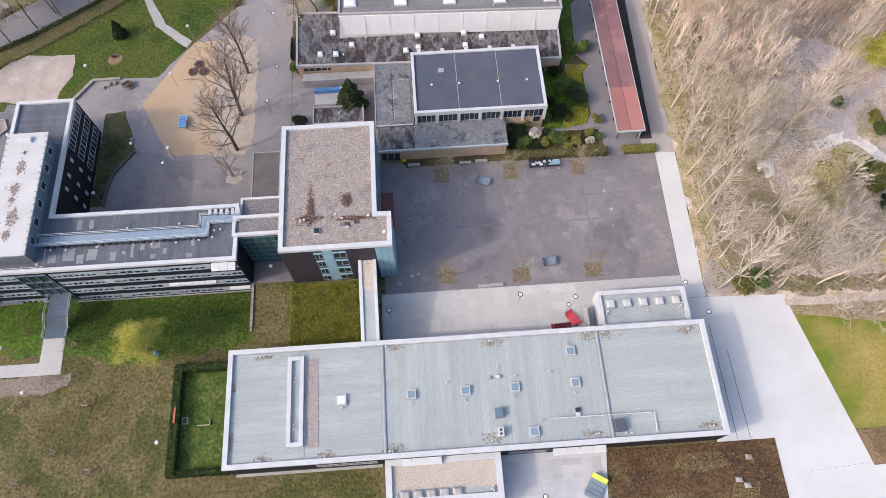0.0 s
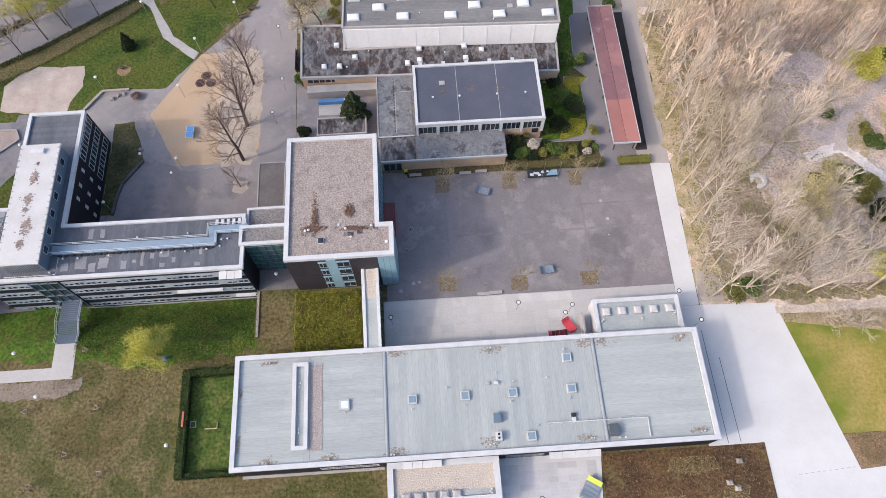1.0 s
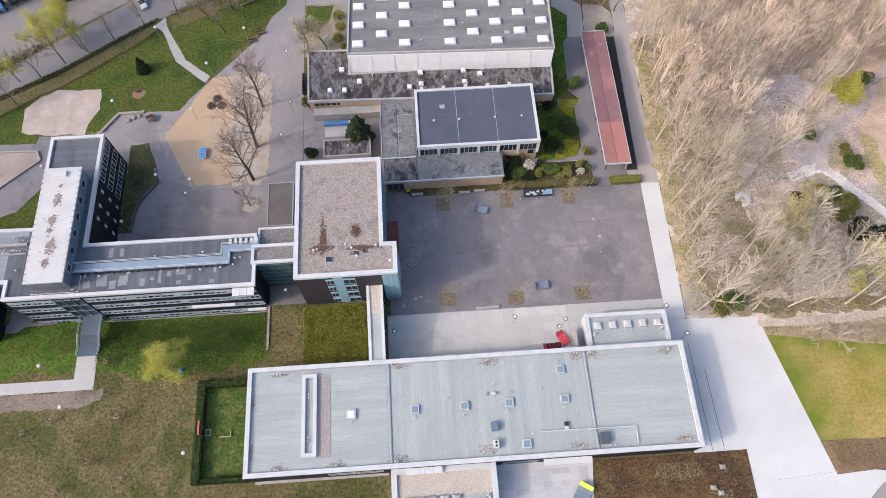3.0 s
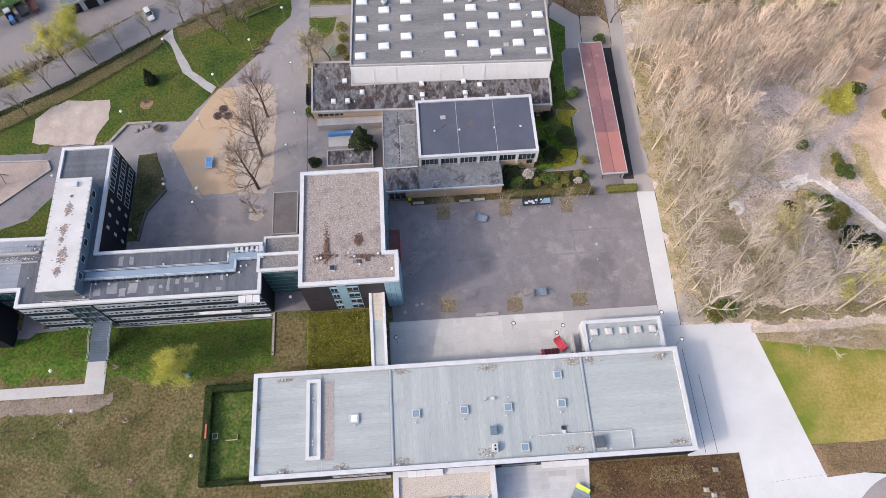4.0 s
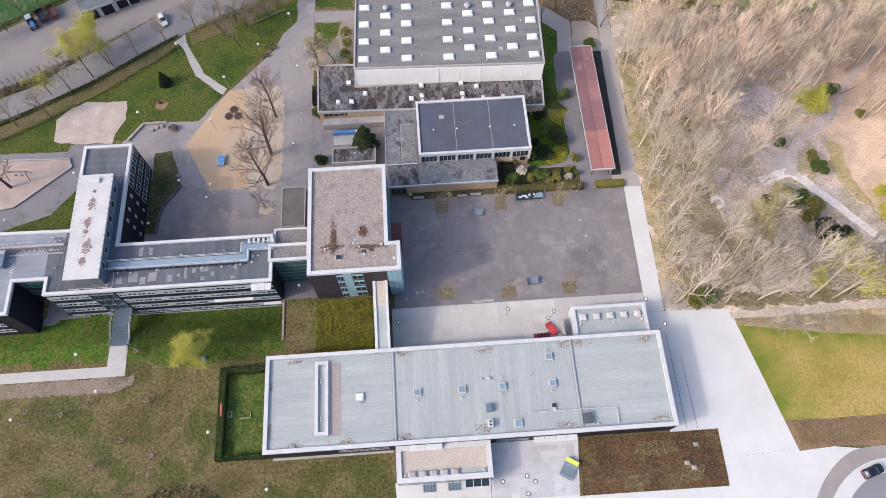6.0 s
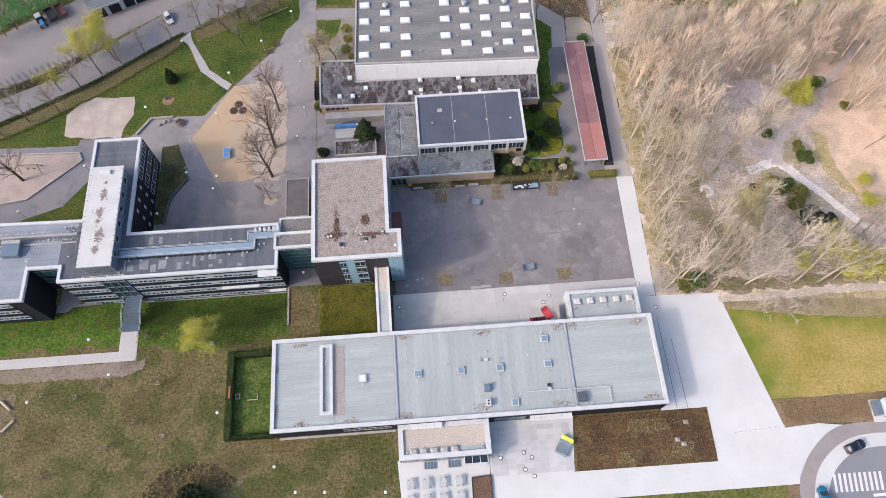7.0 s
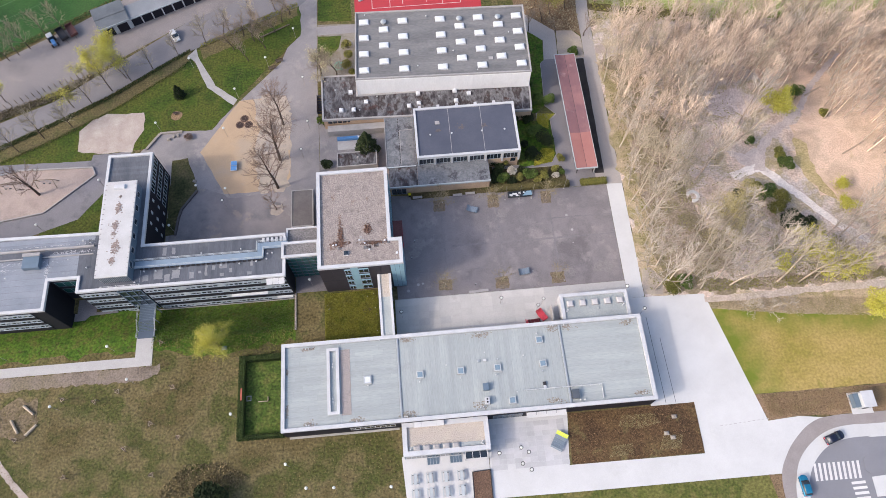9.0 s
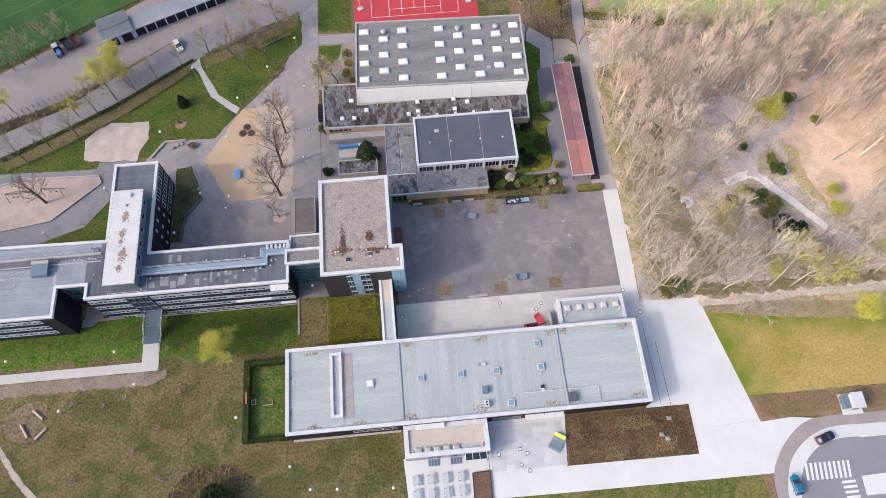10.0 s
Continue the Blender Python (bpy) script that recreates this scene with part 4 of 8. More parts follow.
for x, y in ((-3.39, 22.71), (5.1, 22.75), (12.82, 22.75), (22.31, 27.92), (22.38, 22.8), (15.07, 15.74)):
    flat_light(x, y, RZ, 1.45, SKYPANE, "square flat roof light with a pale frame and bluish glass")
flat_light(-14.31, 22.58, RZ, 1.65, OPAL, "square flat roof light with a white opal pane")
for x, y in ((-27.04, 30.21), (-26.5, 30.2), (-11.44, 30.81), (-26.98, 14.3), (-26.5, 14.3), (-16.83, 14.3), (-7.05, 14.33), (-6.6, 14.3), (9.47, 30.4), (9.9, 30.4), (25.12, 30.74), (25.6, 30.7), (41.82, 14.75), (42.4, 14.75), (2.19, 24.19), (10.41, 26.16), (24.83, 14.81), (24.4, 14.8), (8.4, 14.77), (9.0, 14.9), (-14.23, 21.35), (-3.56, 21.14), (4.88, 21.17), (12.31, 21.28), (-7.1, 30.7), (28.0, 30.6), (41.8, 30.2), (21.9, 29.3), (16.2, 17.3), (-22.4, 29), (-21.4, 26.5), (-21.5, 25.9), (-21.5, 19.2), (-21.5, 18.6), (22.0, 21.2), (13.0, 24.5), (28.9, 14.6), (29.8, 14.6), (18.5, 24.8)):
    vent(x, y, RZ)


def dirt(owner, x, y, z, w, d, material, seed, n=60, name="dirt_patch", grow=1.0):
    """Grime that has gathered on a roof, as thin flakes of uneven outline."""
    rng, m = random.Random(seed), Mesh()
    for i in range(n):
        cx, cy, r = x + rng.gauss(0, 0.42) * w, y + rng.gauss(0, 0.42) * d, grow * rng.uniform(0.02, 0.1) * min(1.5, max(w, d))
        k = rng.randrange(6, 9)
        m.prism([(cx + r * rng.uniform(0.5, 1.2) * math.cos(6.283 * j / k), cy + 0.7 * r * rng.uniform(0.5, 1.2) * math.sin(6.283 * j / k)) for j in range(k)], z, z + 0.004 + 0.0007 * i)
    part(name, m, material, owner, "weathered grime", kind="stuff")


for i, (x, y, w, d) in enumerate(((-26.6, 30.2, 1.6, 0.4), (-26.4, 14.6, 1.8, 0.7), (-16.6, 14.6, 1.6, 0.5), (-6.2, 14.8, 2.0, 0.8), (9.7, 30.2, 2.6, 0.8), (-5.9, 30.4, 1.6, 0.7), (25.3, 30.2, 2.2, 0.8), (28.6, 30.1, 1.8, 0.8), (41.6, 30.2, 1.6, 0.7), (41.6, 15.0, 1.8, 0.6), (24.0, 15.0, 1.8, 0.7), (8.6, 15.2, 1.8, 0.9), (-31.0, 25.5, 0.3, 0.9), (-31.0, 17.5, 0.3, 1.6))):
    dirt(A, x, y, RZ + 0.02, w, d, DIRT, 700 + i, 70, "dirt_patch", 1.7)


def roof_box(x, y, z, w, d, h, material, label, holes=0):
    b = thing("roof_unit", label, "roof unit", at=pose(x, y, z))
    part("casing", Mesh().frustum(0, 0, 0.08, h, w, d, w * 0.94, d * 0.94), material, b)
    part("base", Mesh().box(-w * 0.46, -d * 0.46, 0, w * 0.46, d * 0.46, 0.08), DARKMETAL, b)
    for i in range(holes):
        part("fan_opening", Mesh().cyl(0, (i - 0.5) * d * 0.42, h, h + 0.05, w * 0.19), RUBBER, b, "dark round fan opening")


roof_box(9.94, 18.9, RZ, 1.25, 1.5, 0.8, BLUEGREY, "grey metal ventilation unit on the roof")
roof_box(9.91, 16.0, RZ, 1.0, 1.4, 0.9, WHITE, "white twin-fan ventilation unit on the roof", 2)
roof_box(22.1, 18.6, RZ, 0.7, 0.6, 0.4, DARKMETAL, "small black roof hatch")
roof_box(22.1, 17.9, RZ, 0.6, 0.6, 0.35, WHITE, "small white roof box")
roof_box(28.1, 15.8, RZ, 1.5, 1.9, 0.9, PLANT, "grey ventilation unit behind the parapet")
roof_box(10.3, 24.5, RZ, 0.7, 0.5, 0.45, WHITE, "small white roof fan")
roof_box(9.0, 24.5, RZ, 0.5, 0.5, 0.3, ALU, "small aluminium roof outlet")
pipe = thing("roof_pipe", "white pipe run laid across the roof", "pipe", at=pose(0, 0, 0))
part("pipe", Mesh().tube([Vector(p) for p in ((17.66, 17.55, RZ + 0.3), (33.8, 17.45, RZ + 0.3), (33.7, 14.5, RZ + 0.3))], [0.09] * 3, 8), WHITE, pipe)
for i in range(9):
    part("support", Mesh().box(18.2 + 1.9 * i - 0.1, 17.35, RZ, 18.2 + 1.9 * i + 0.1, 17.7, RZ + 0.22), ALU, pipe)

# low annex on the yard side
N = thing("low_annex", "low flat annex with five roof domes and white coping", "building", at=pose(0, 0, 0))
block(N, rect(28.5, 31.7, 43.4, 38.2), -0.2, 4.0, WHITE, MEMBRANE, width=0.7, up=0.35, fascia=0.2)
for i in range(5):
    skylight(30.6 + 2.75 * i, 35.9, 3.65, 1.45, 1.45, 0.5, DOMEGREY, "roof_dome", "square pale grey plastic roof dome", "annex roof domes", KERB)
for x, y in ((29.6, 34.2), (29.9, 34.5), (42.3, 34.9), (42.5, 35.3), (36.5, 34.3), (42.0, 34.6)):
    vent(x, y, 3.65, 0.15, 0.35)
part("side_wall", Mesh().box(26.6, 31.9, 0, 26.9, 36.5, 2.6), KERB, N, "free-standing grey side wall")

# canteen
C = thing("canteen", "low canteen annex with gravel roof and white coping", "building", at=pose(0, 0, 0))
block(C, rect(-7.9, 6.75, 9.65, 13.28), -0.2, 4.2, BLUEGREY, GRAVEL_W, width=0.95, up=0.4, fascia=0.5, roof_label="warm grey roof gravel")
part("roof_strip", Mesh().box(-6.8, 7.75, 3.8, 8.6, 8.6, 3.84), MEMBRANE, C)
for i in range(5):
    skylight(-5.1 + 1.97 * i, 8.15, 3.84, 1.5, 1.1, 0.5, KERB, "roof_dome", "rectangular grey-white roof dome", "canteen roof domes", ALU)
for x, y in ((-6.4, 8.0), (7.9, 8.2), (8.2, 8.5), (8.2, 7.9)):
    vent(x, y, 3.82)
awning(-5.4, 0.7, 13.2, 4.9, 1.0, 4, C)
for a, n in ((-7.5, 3), (-4.2, 2), (-1.6, 3), (2.0, 2)):
    window(C, a, a + 1.05 * n, 6.72, 0.3, 3.0, panes=n, frame=FRAME)
part("entrance_canopy", Mesh().box(4.4, 5.3, 2.75, 9.0, 6.7, 2.85), GLASS, C, "glazed entrance canopy")
part("canopy_frame", Mesh().box(4.4, 5.25, 2.85, 9.0, 5.4, 2.95).box(4.4, 5.25, 2.7, 4.55, 6.7, 2.95).box(8.85, 5.25, 2.7, 9.0, 6.7, 2.95).box(5.9, 5.3, 2.85, 6.0, 6.7, 2.93).box(7.4, 5.3, 2.85, 7.5, 6.7, 2.93).box(4.5, 5.3, 0, 4.6, 5.4, 2.7).box(8.8, 5.3, 0, 8.9, 5.4, 2.7), WHITE, C)
for x in (-2.1, 2.6):
    g = thing("floor_grating", "dark steel light-well grating in the paving", "grating", "gratings", pose(x, 5.9, 0.05))
    part("frame", Mesh().ring(rect(-1.3, -0.75, 1.3, 0.75), 0.1, 0, 0.05), ALU, g)
    for i in range(4):
        part("grid", Mesh().box(-1.18 + i * 0.6, -0.65, 0, -0.64 + i * 0.6, 0.65, 0.03), BLUEGREY, g)

# glazed link between tower and long building
K = thing("covered_link", "covered link corridor with white edges and gravel roof", "corridor", at=pose(0, 0, 0))


def sloped(m, x0, x1, y0, z0, y1, z1, h):
    return m.add([(x0, y0, z0), (x1, y0, z0), (x1, y1, z1), (x0, y1, z1), (x0, y0, z0 + h), (x1, y0, z0 + h), (x1, y1, z1 + h), (x0, y1, z1 + h)],
                 [(3, 2, 1, 0), (4, 5, 6, 7), (0, 1, 5, 4), (2, 3, 7, 6), (1, 2, 6, 5), (3, 0, 4, 7)])


part("roof", sloped(Mesh(), -10.5, -8.5, 31.7, 5.35, 40.0, 6.9, 0.12), MEMBRANE, K)
part("gravel_roof", sloped(Mesh(), -10.5, -8.5, 40.0, 6.9, 44.9, 7.9, 0.16), GRAVEL_W, K, "gravel-covered upper roof")
for a, b in ((-11.0, -10.45), (-8.55, -8.05)):
    part("edge", sloped(Mesh(), a, b, 31.7, 5.2, 44.9, 7.75, 0.5), WHITE, K, "white roof edge")
part("wall", sloped(Mesh(), -10.7, -8.3, 31.7, -0.1, 44.9, -0.1, 5.2), GLASS_G, K, "tinted glass side walls")
for i in range(9):
    y = 32.2 + 1.55 * i
    part("post", Mesh().box(-8.32, y, 0, -8.2, y + 0.12, 5.2 + 0.19 * (y - 31.7)), BLUEGREY, K)

# tower
T = thing("tower_building", "four-storey block with gravel roof and dark cladding", "building", at=pose(0, 0, 0))
TP = [(-23.0, 44.95), (-5.0, 44.95), (-5.0, 50.9), (-7.3, 50.9), (-7.3, 68.45), (-23.0, 68.45)]
block(T, TP, -0.3, 13.6, BROWNP, GRAVEL, width=0.75, up=0.4, fascia=0.35, roof_label="coarse grey-pink roof gravel with moss")
for i in range(2):
    for x0, x1 in ((-22.95, -20.2), (-20.15, -17.75), (-12.45, -10.0), (-9.95, -7.85)):
        part("panel", Mesh().box(x0, 44.9, 0.4 + 6.2 * i, x1, 44.96, 6.5 + 6.2 * i), BROWNP, T)
part("panel", Mesh().box(-16.3, 44.88, 0.4, -14.75, 44.96, 12.75), TURQ, T, "pale blue vertical panel")
for z in (9.7, 6.6, 3.5, 0.6):
    window(T, -17.65, -16.35, 44.96, z, z + 2.3, panes=2, frame=WINFRAME, glass_m=GLASS)
    window(T, -14.7, -12.55, 44.96, z, z + 2.3, panes=2, frame=WINFRAME, glass_m=GLASS)
    for a, b in ((-17.7, -16.3), (-14.75, -12.5)):
        part("sill", Mesh().box(a, 44.7, z + 2.3, b, 44.96, z + 2.42), TURQ, T, "pale blue ledge")
for i in range(3):
    part("panel", Mesh().box(-7.8 + i * 0.95, 44.86, 0.2, -6.9 + i * 0.95, 44.95, 12.7), TURQ, T)
for i in range(5):
    part("panel", Mesh().box(-5.0, 45.0 + i * 1.18, 0.2, -4.93, 46.1 + i * 1.18, 12.7), TURQ, T)
for z in (0.8, 4.0, 7.2, 10.2):
    for i in range(5):
        window(T, 51.4 + i * 3.4, 54.4 + i * 3.4, -7.3, z, z + 2.2, "y", 3, 1, TURQ, GLASS)
for x, y in ((-12.9, 50.2), (-14.0, 51.0), (-19.6, 50.2), (-19.0, 50.3), (-12.0, 48.6), (-8.6, 50.5)):
    vent(x, y, 13.2, 0.2, 0.3)
skylight(-17.0, 48.2, 13.2, 1.0, 1.0, 0.5, GLASS, label="small white-framed roof hatch", curb=WHITE)
for x, y, w, d in ((-13.2, 48.9, 1.6, 0.7), (-18.6, 49.2, 0.8, 0.6), (-11.0, 49.2, 1.0, 0.8), (-8.3, 49.8, 0.8, 1.2)):
    part("mat", Mesh().box(x, y, 13.2, x + w, y + d, 13.24), STAINED, T, "dark roofing scrap on the gravel")
for i, (x, y, w, d) in enumerate(((-18.0, 52.5, 0.7, 3.4), (-18.4, 50.6, 2.0, 0.7), (-12.2, 53.6, 1.0, 1.4), (-11.2, 50.2, 2.6, 0.5), (-18.2, 56.5, 0.6, 1.6), (-19.9, 49.6, 1.4, 0.5), (-15.0, 60.5, 0.6, 0.8), (-19.5, 62.0, 0.5, 0.8), (-12.0, 61.0, 0.5, 0.7), (-8.6, 50.6, 0.7, 1.0))):
    dirt(T, x, y, 13.2, w, d, MOSS, 740 + i, 330 if i < 4 else 60, "moss_patch")
for i, (x, y) in enumerate(((-19.6, 50.3), (-18.8, 50.4), (-13.6, 50.9), (-12.6, 49.7), (-14.0, 51.6))):
    part("loose_slab", Mesh().box(x, y, 13.2, x + 0.6, y + 0.45, 13.26), KERB, T)
part("parapet_lamp", Mesh().cyl(-6.2, 47.4, 13.2, 13.45, 0.25), OPAL, T)
P1 = thing("porch", "reddish flat porch roof beside the tower", "porch", at=pose(0, 0, 0))
part("roof", Mesh().box(-7.2, 54.4, 2.45, -5.0, 60.3, 2.65), mat("red_brown_felt", [S(120, 74, 76), S(134, 90, 88)], 0.5, 4.0, 0.15), P1)
for x, y in ((-5.15, 54.5), (-5.15, 60.1), (-5.15, 57.4)):
    part("post", Mesh().box(x, y, 0, x + 0.12, y + 0.12, 2.45), REDP, P1)
part("side_panel", Mesh().box(-5.1, 54.6, 0.1, -5.04, 60.1, 1.2), REDP, P1, "red side panel")

# links west of the tower
L1 = thing("glazed_link", "glazed staircase link with white coping", "building", at=pose(0, 0, 0))
block(L1, rect(-31.1, 49.3, -23.05, 52.9), -0.2, 11.4, GLASS_G, GRAVEL_D, width=0.55, up=0.35, fascia=0.3)
for i in range(7):
    x = -30.9 + i * 1.28
    part("mullion", Mesh().box(x, 49.2, 0, x + 0.09, 49.3, 10.9), DARKMETAL, L1)
for i in range(6):
    part("transom", Mesh().box(-31.0, 49.18, 1.6 + i * 1.75, -23.1, 49.28, 1.72 + i * 1.75), BLUEGREY, L1)
L2 = thing("lower_link", "lower flat link with gravel roof", "building", at=pose(0, 0, 0))
block(L2, rect(-30.3, 52.95, -23.05, 56.8), -0.2, 10.3, BLACK, GRAVEL_D, width=0.4, up=0.3, fascia=0.3)
L3 = thing("bike_store", "flat grey store beside the tower", "store", at=pose(0, 0, 0))
block(L3, rect(-30.8, 61.0, -25.7, 70.7), 0, 2.5, KERB, mat("store_roof_felt", [S(110, 104, 106), S(124, 118, 118)], 0.3, 4.0, 0.12), KERB, 0.2, 0.1, 0.1)



# the long wing, with its cross block
WING = thing("classroom_wing", "long classroom wing with ribbon windows and bitumen roof", "building", at=pose(0, 0, 0))
WT = 10.9
WP = [(-74.6, 45.35), (-30.4, 45.35), (-30.4, 55.45), (-61.2, 55.45), (-61.2, 79.0), (-71.3, 79.0), (-71.3, 59.3), (-140, 60.6), (-140, 41.9), (-80.8, 41.9), (-80.8, 48.65), (-74.6, 48.65)]
block(WING, WP, -3.4, WT, BLACK, BITUMEN, width=0.62, up=0.4, fascia=0.3)
WZ = WT - 0.4
sheets(WING, -61.8, 46.0, -31.0, 49.4, WZ, 0.62, "y", BITUMEN)
sheets(WING, -61.8, 51.9, -31.0, 54.9, WZ, 0.62, "y", BITUMEN)
sheets(WING, -74.0, 46.0, -69.9, 58.0, WZ, 0.62, "y", BITUMEN)
sheets(WING, -70.7, 70.2, -61.8, 78.4, WZ, 0.7, "x", BITUMEN)
sheets(WING, -62.2, 55.4, -61.8, 70.2, WZ, 0.6, "x", BITUMEN)
GREYFELT = mat("pale_grey_roof_felt", [S(140, 146, 158), S(155, 160, 172)], 0.2, 4.0, 0.1, rnd=0.05, stain=(0.2, 0.6, S(172, 174, 180), 0.6))
sheets(WING, -110, 42.5, -81.5, 54.0, WZ, 1.4, "x", GREYFELT)
sheets(WING, -110, 56.5, -72.0, 59.0, WZ, 1.2, "x", GREYFELT)
sheets(WING, -81.4, 49.3, -75.0, 55.0, WZ, 1.4, "x", GREYFELT)
part("upstand", Mesh().box(-110, 55.9, WZ, -71.9, 56.3, WZ + 0.5).box(-110, 54.2, WZ, -71.9, 54.4, WZ + 0.3), KERB, WING, "low pale upstand across the roof")
for i, (x, y, w, d) in enumerate(((-88, 53.2, 9, 0.5), (-76.5, 55.1, 5, 0.4), (-84, 57.0, 12, 0.25), (-100, 53.4, 8, 0.5), (-92, 51.8, 4, 0.6), (-81.5, 51.0, 0.5, 2.0))):
    dirt(WING, x, y, WZ + 0.02, w, d, mat("pale_roof_scum", [S(196, 196, 202), S(214, 214, 220)], 1.0, 5.0, 0.2) if i == 0 else bpy.data.materials["pale_roof_scum"], 790 + i, 110, "pale_streak")
for x, y, w, d in ((-58.5, 47.0, 1.9, 2.2), (-56.2, 46.4, 1.2, 1.6), (-54.6, 46.9, 1.6, 2.0), (-53.4, 49.0, 1.0, 0.9), (-50.9, 46.6, 1.0, 1.5), (-47.6, 47.0, 0.5, 2.8), (-46.2, 48.2, 0.8, 0.9), (-44.6, 48.4, 1.6, 1.6), (-44.4, 46.6, 0.9, 0.6), (-42.4, 47.2, 0.6, 1.1), (-38.0, 48.4, 0.6, 1.4), (-57.0, 52.5, 0.9, 1.9), (-55.0, 52.6, 0.7, 1.6), (-49.0, 47.6, 0.6, 0.6), (-60.8, 46.8, 1.2, 1.4), (-38.6, 46.4, 1.0, 0.7)):
    part("roof_repair", Mesh().prism(ragged(rect(x, y, x + w, y + d), 0.5, 0.1, int(abs(x * 7))), WZ + 0.012, WZ + 0.03), PATCHM, WING, "pale repair patch")
# steel roof walkway with rails
RW = thing("roof_walkway", "galvanised steel roof walkway with railings", "walkway", at=pose(0, 0, 0))
part("deck", Mesh().box(-62.6, 49.75, WZ + 0.35, -35.0, 51.4, WZ + 0.42).box(-36.4, 51.4, WZ + 0.35, -35.0, 52.0, WZ + 0.42).box(-36.4, 52.0, WZ + 0.35, -29.9, 53.5, WZ + 0.42), GALV, RW, "steel grating deck")
for x0, y0, x1, y1 in ((-62.6, 49.75, -35.0, 49.75), (-62.6, 51.4, -36.4, 51.4), (-36.4, 51.4, -36.4, 53.5), (-35.0, 49.75, -35.0, 52.0), (-36.4, 53.5, -29.9, 53.5), (-35.0, 52.0, -29.9, 52.0)):
    n = max(1, int(max(abs(x1 - x0), abs(y1 - y0)) / 1.8))
    m = Mesh()
    for h in (0.9, 1.4):
        m.tube([Vector((x0, y0, WZ + h)), Vector((x1, y1, WZ + h))], [0.06, 0.06], 4)
    part("rail", m, FRAME, RW)
    for i in range(n + 1):
        t = i / n
        part("post", Mesh().box(x0 + (x1 - x0) * t - 0.04, y0 + (y1 - y0) * t - 0.04, WZ, x0 + (x1 - x0) * t + 0.04, y0 + (y1 - y0) * t + 0.04, WZ + 1.4), GALV, RW)
for i in range(24):
    part("foot", Mesh().box(-61.5 + 1.1 * i, 49.4, WZ, -60.9 + 1.1 * i, 49.7, WZ + 0.3), DARKMETAL, RW)
for i in range(6):
    part("step", Mesh().box(-35.4 + 0.95 * i, 53.6, WZ + 0.1, -34.9 + 0.95 * i, 54.6, WZ + 0.5), WHITE, RW)
for x, y in ((-60.5, 49.0), (-52.9, 49.1), (-44.1, 49.0), (-40.2, 49.0), (-36.6, 49.2), (-34.4, 49.6), (-34.2, 50.8), (-48.5, 52.2), (-40.0, 52.4), (-58.0, 48.9), (-33.2, 50.9), (-73.0, 51.0), (-72.8, 56.9), (-90, 50), (-74.5, 57.6), (-62.3, 46.6)):
    vent(x, y, WZ, 0.16, 0.4)
# white roof house
PH = thing("roof_house", "white-roofed plant house with blue-grey walls", "roof house", at=pose(0, 0, 0))
PP = rect(-69.4, 46.9, -62.6, 69.9)
part("wall", Mesh().prism(inset(PP, 0.25), WZ, 13.7), BLUEGREY, PH)
part("roof", Mesh().prism(PP, 13.7, 14.0), WHITEROOF, PH, "white weathered metal roof")
for i, (x, y, w, d) in enumerate(((-66.0, 63.2, 0.7, 1.4), (-66.4, 59.0, 1.0, 1.2), (-65.8, 53.6, 1.0, 2.0), (-66.2, 50.6, 0.7, 1.0), (-65.9, 66.0, 0.4, 0.4), (-66.4, 57.0, 0.6, 0.6))):
    dirt(PH, x, y, 14.0, w, d, mat("rain_grime", [S(150, 132, 126), S(174, 158, 152)], 1.0, 5.0, 0.2) if i == 0 else bpy.data.materials["rain_grime"], 770 + i, 120, "grime_patch", 1.9)
part("hatch", Mesh().frustum(-66.2, 68.4, 14.0, 14.45, 2.4, 1.1, 2.2, 0.9), WHITE, PH)
for i in range(19):
    for x in (-69.2, -62.8):
        part("snow_hook", Mesh().box(x - 0.12, 47.4 + 1.2 * i, 14.0, x + 0.12, 47.55 + 1.2 * i, 14.12), KERB, PH)
for i in range(6):
    window(PH, 49.5 + 3.4 * i, 50.9 + 3.4 * i, -62.85, WZ + 1.0, WZ + 2.4, "y", 1, 1, WHITE, GLASS)
for i in range(16):
    part("rib", Mesh().box(-69.0 + 0.4 * i, 47.02, WZ + 0.1, -68.9 + 0.4 * i, 47.16, 13.6), ALU, PH)
FR = thing("roof_fence", "thin white cable fence on the roof", "railing", at=pose(0, 0, 0))
part("cable", Mesh().tube([Vector(p) for p in ((-69.6, 46.1, WZ + 0.5), (-61.2, 46.1, WZ + 0.5), (-61.2, 49.2, WZ + 0.5))], [0.05] * 3, 4), WHITE, FR)
for i in range(6):
    part("post", Mesh().cyl(-69.4 + 1.6 * i, 46.1, WZ, WZ + 0.55, 0.1, sides=8), WHITE, FR)
RB = thing("roof_vent_house", "grey louvred vent house on the roof", "roof unit", at=pose(0, 0, 0))
part("casing", sloped(Mesh(), -86.4, -82.9, 51.6, WZ, 54.9, WZ, 1.2), BLUEGREY, RB)
part("louvre", Mesh().box(-86.5, 54.3, WZ + 1.2, -82.8, 55.0, WZ + 1.5), KERB, RB)


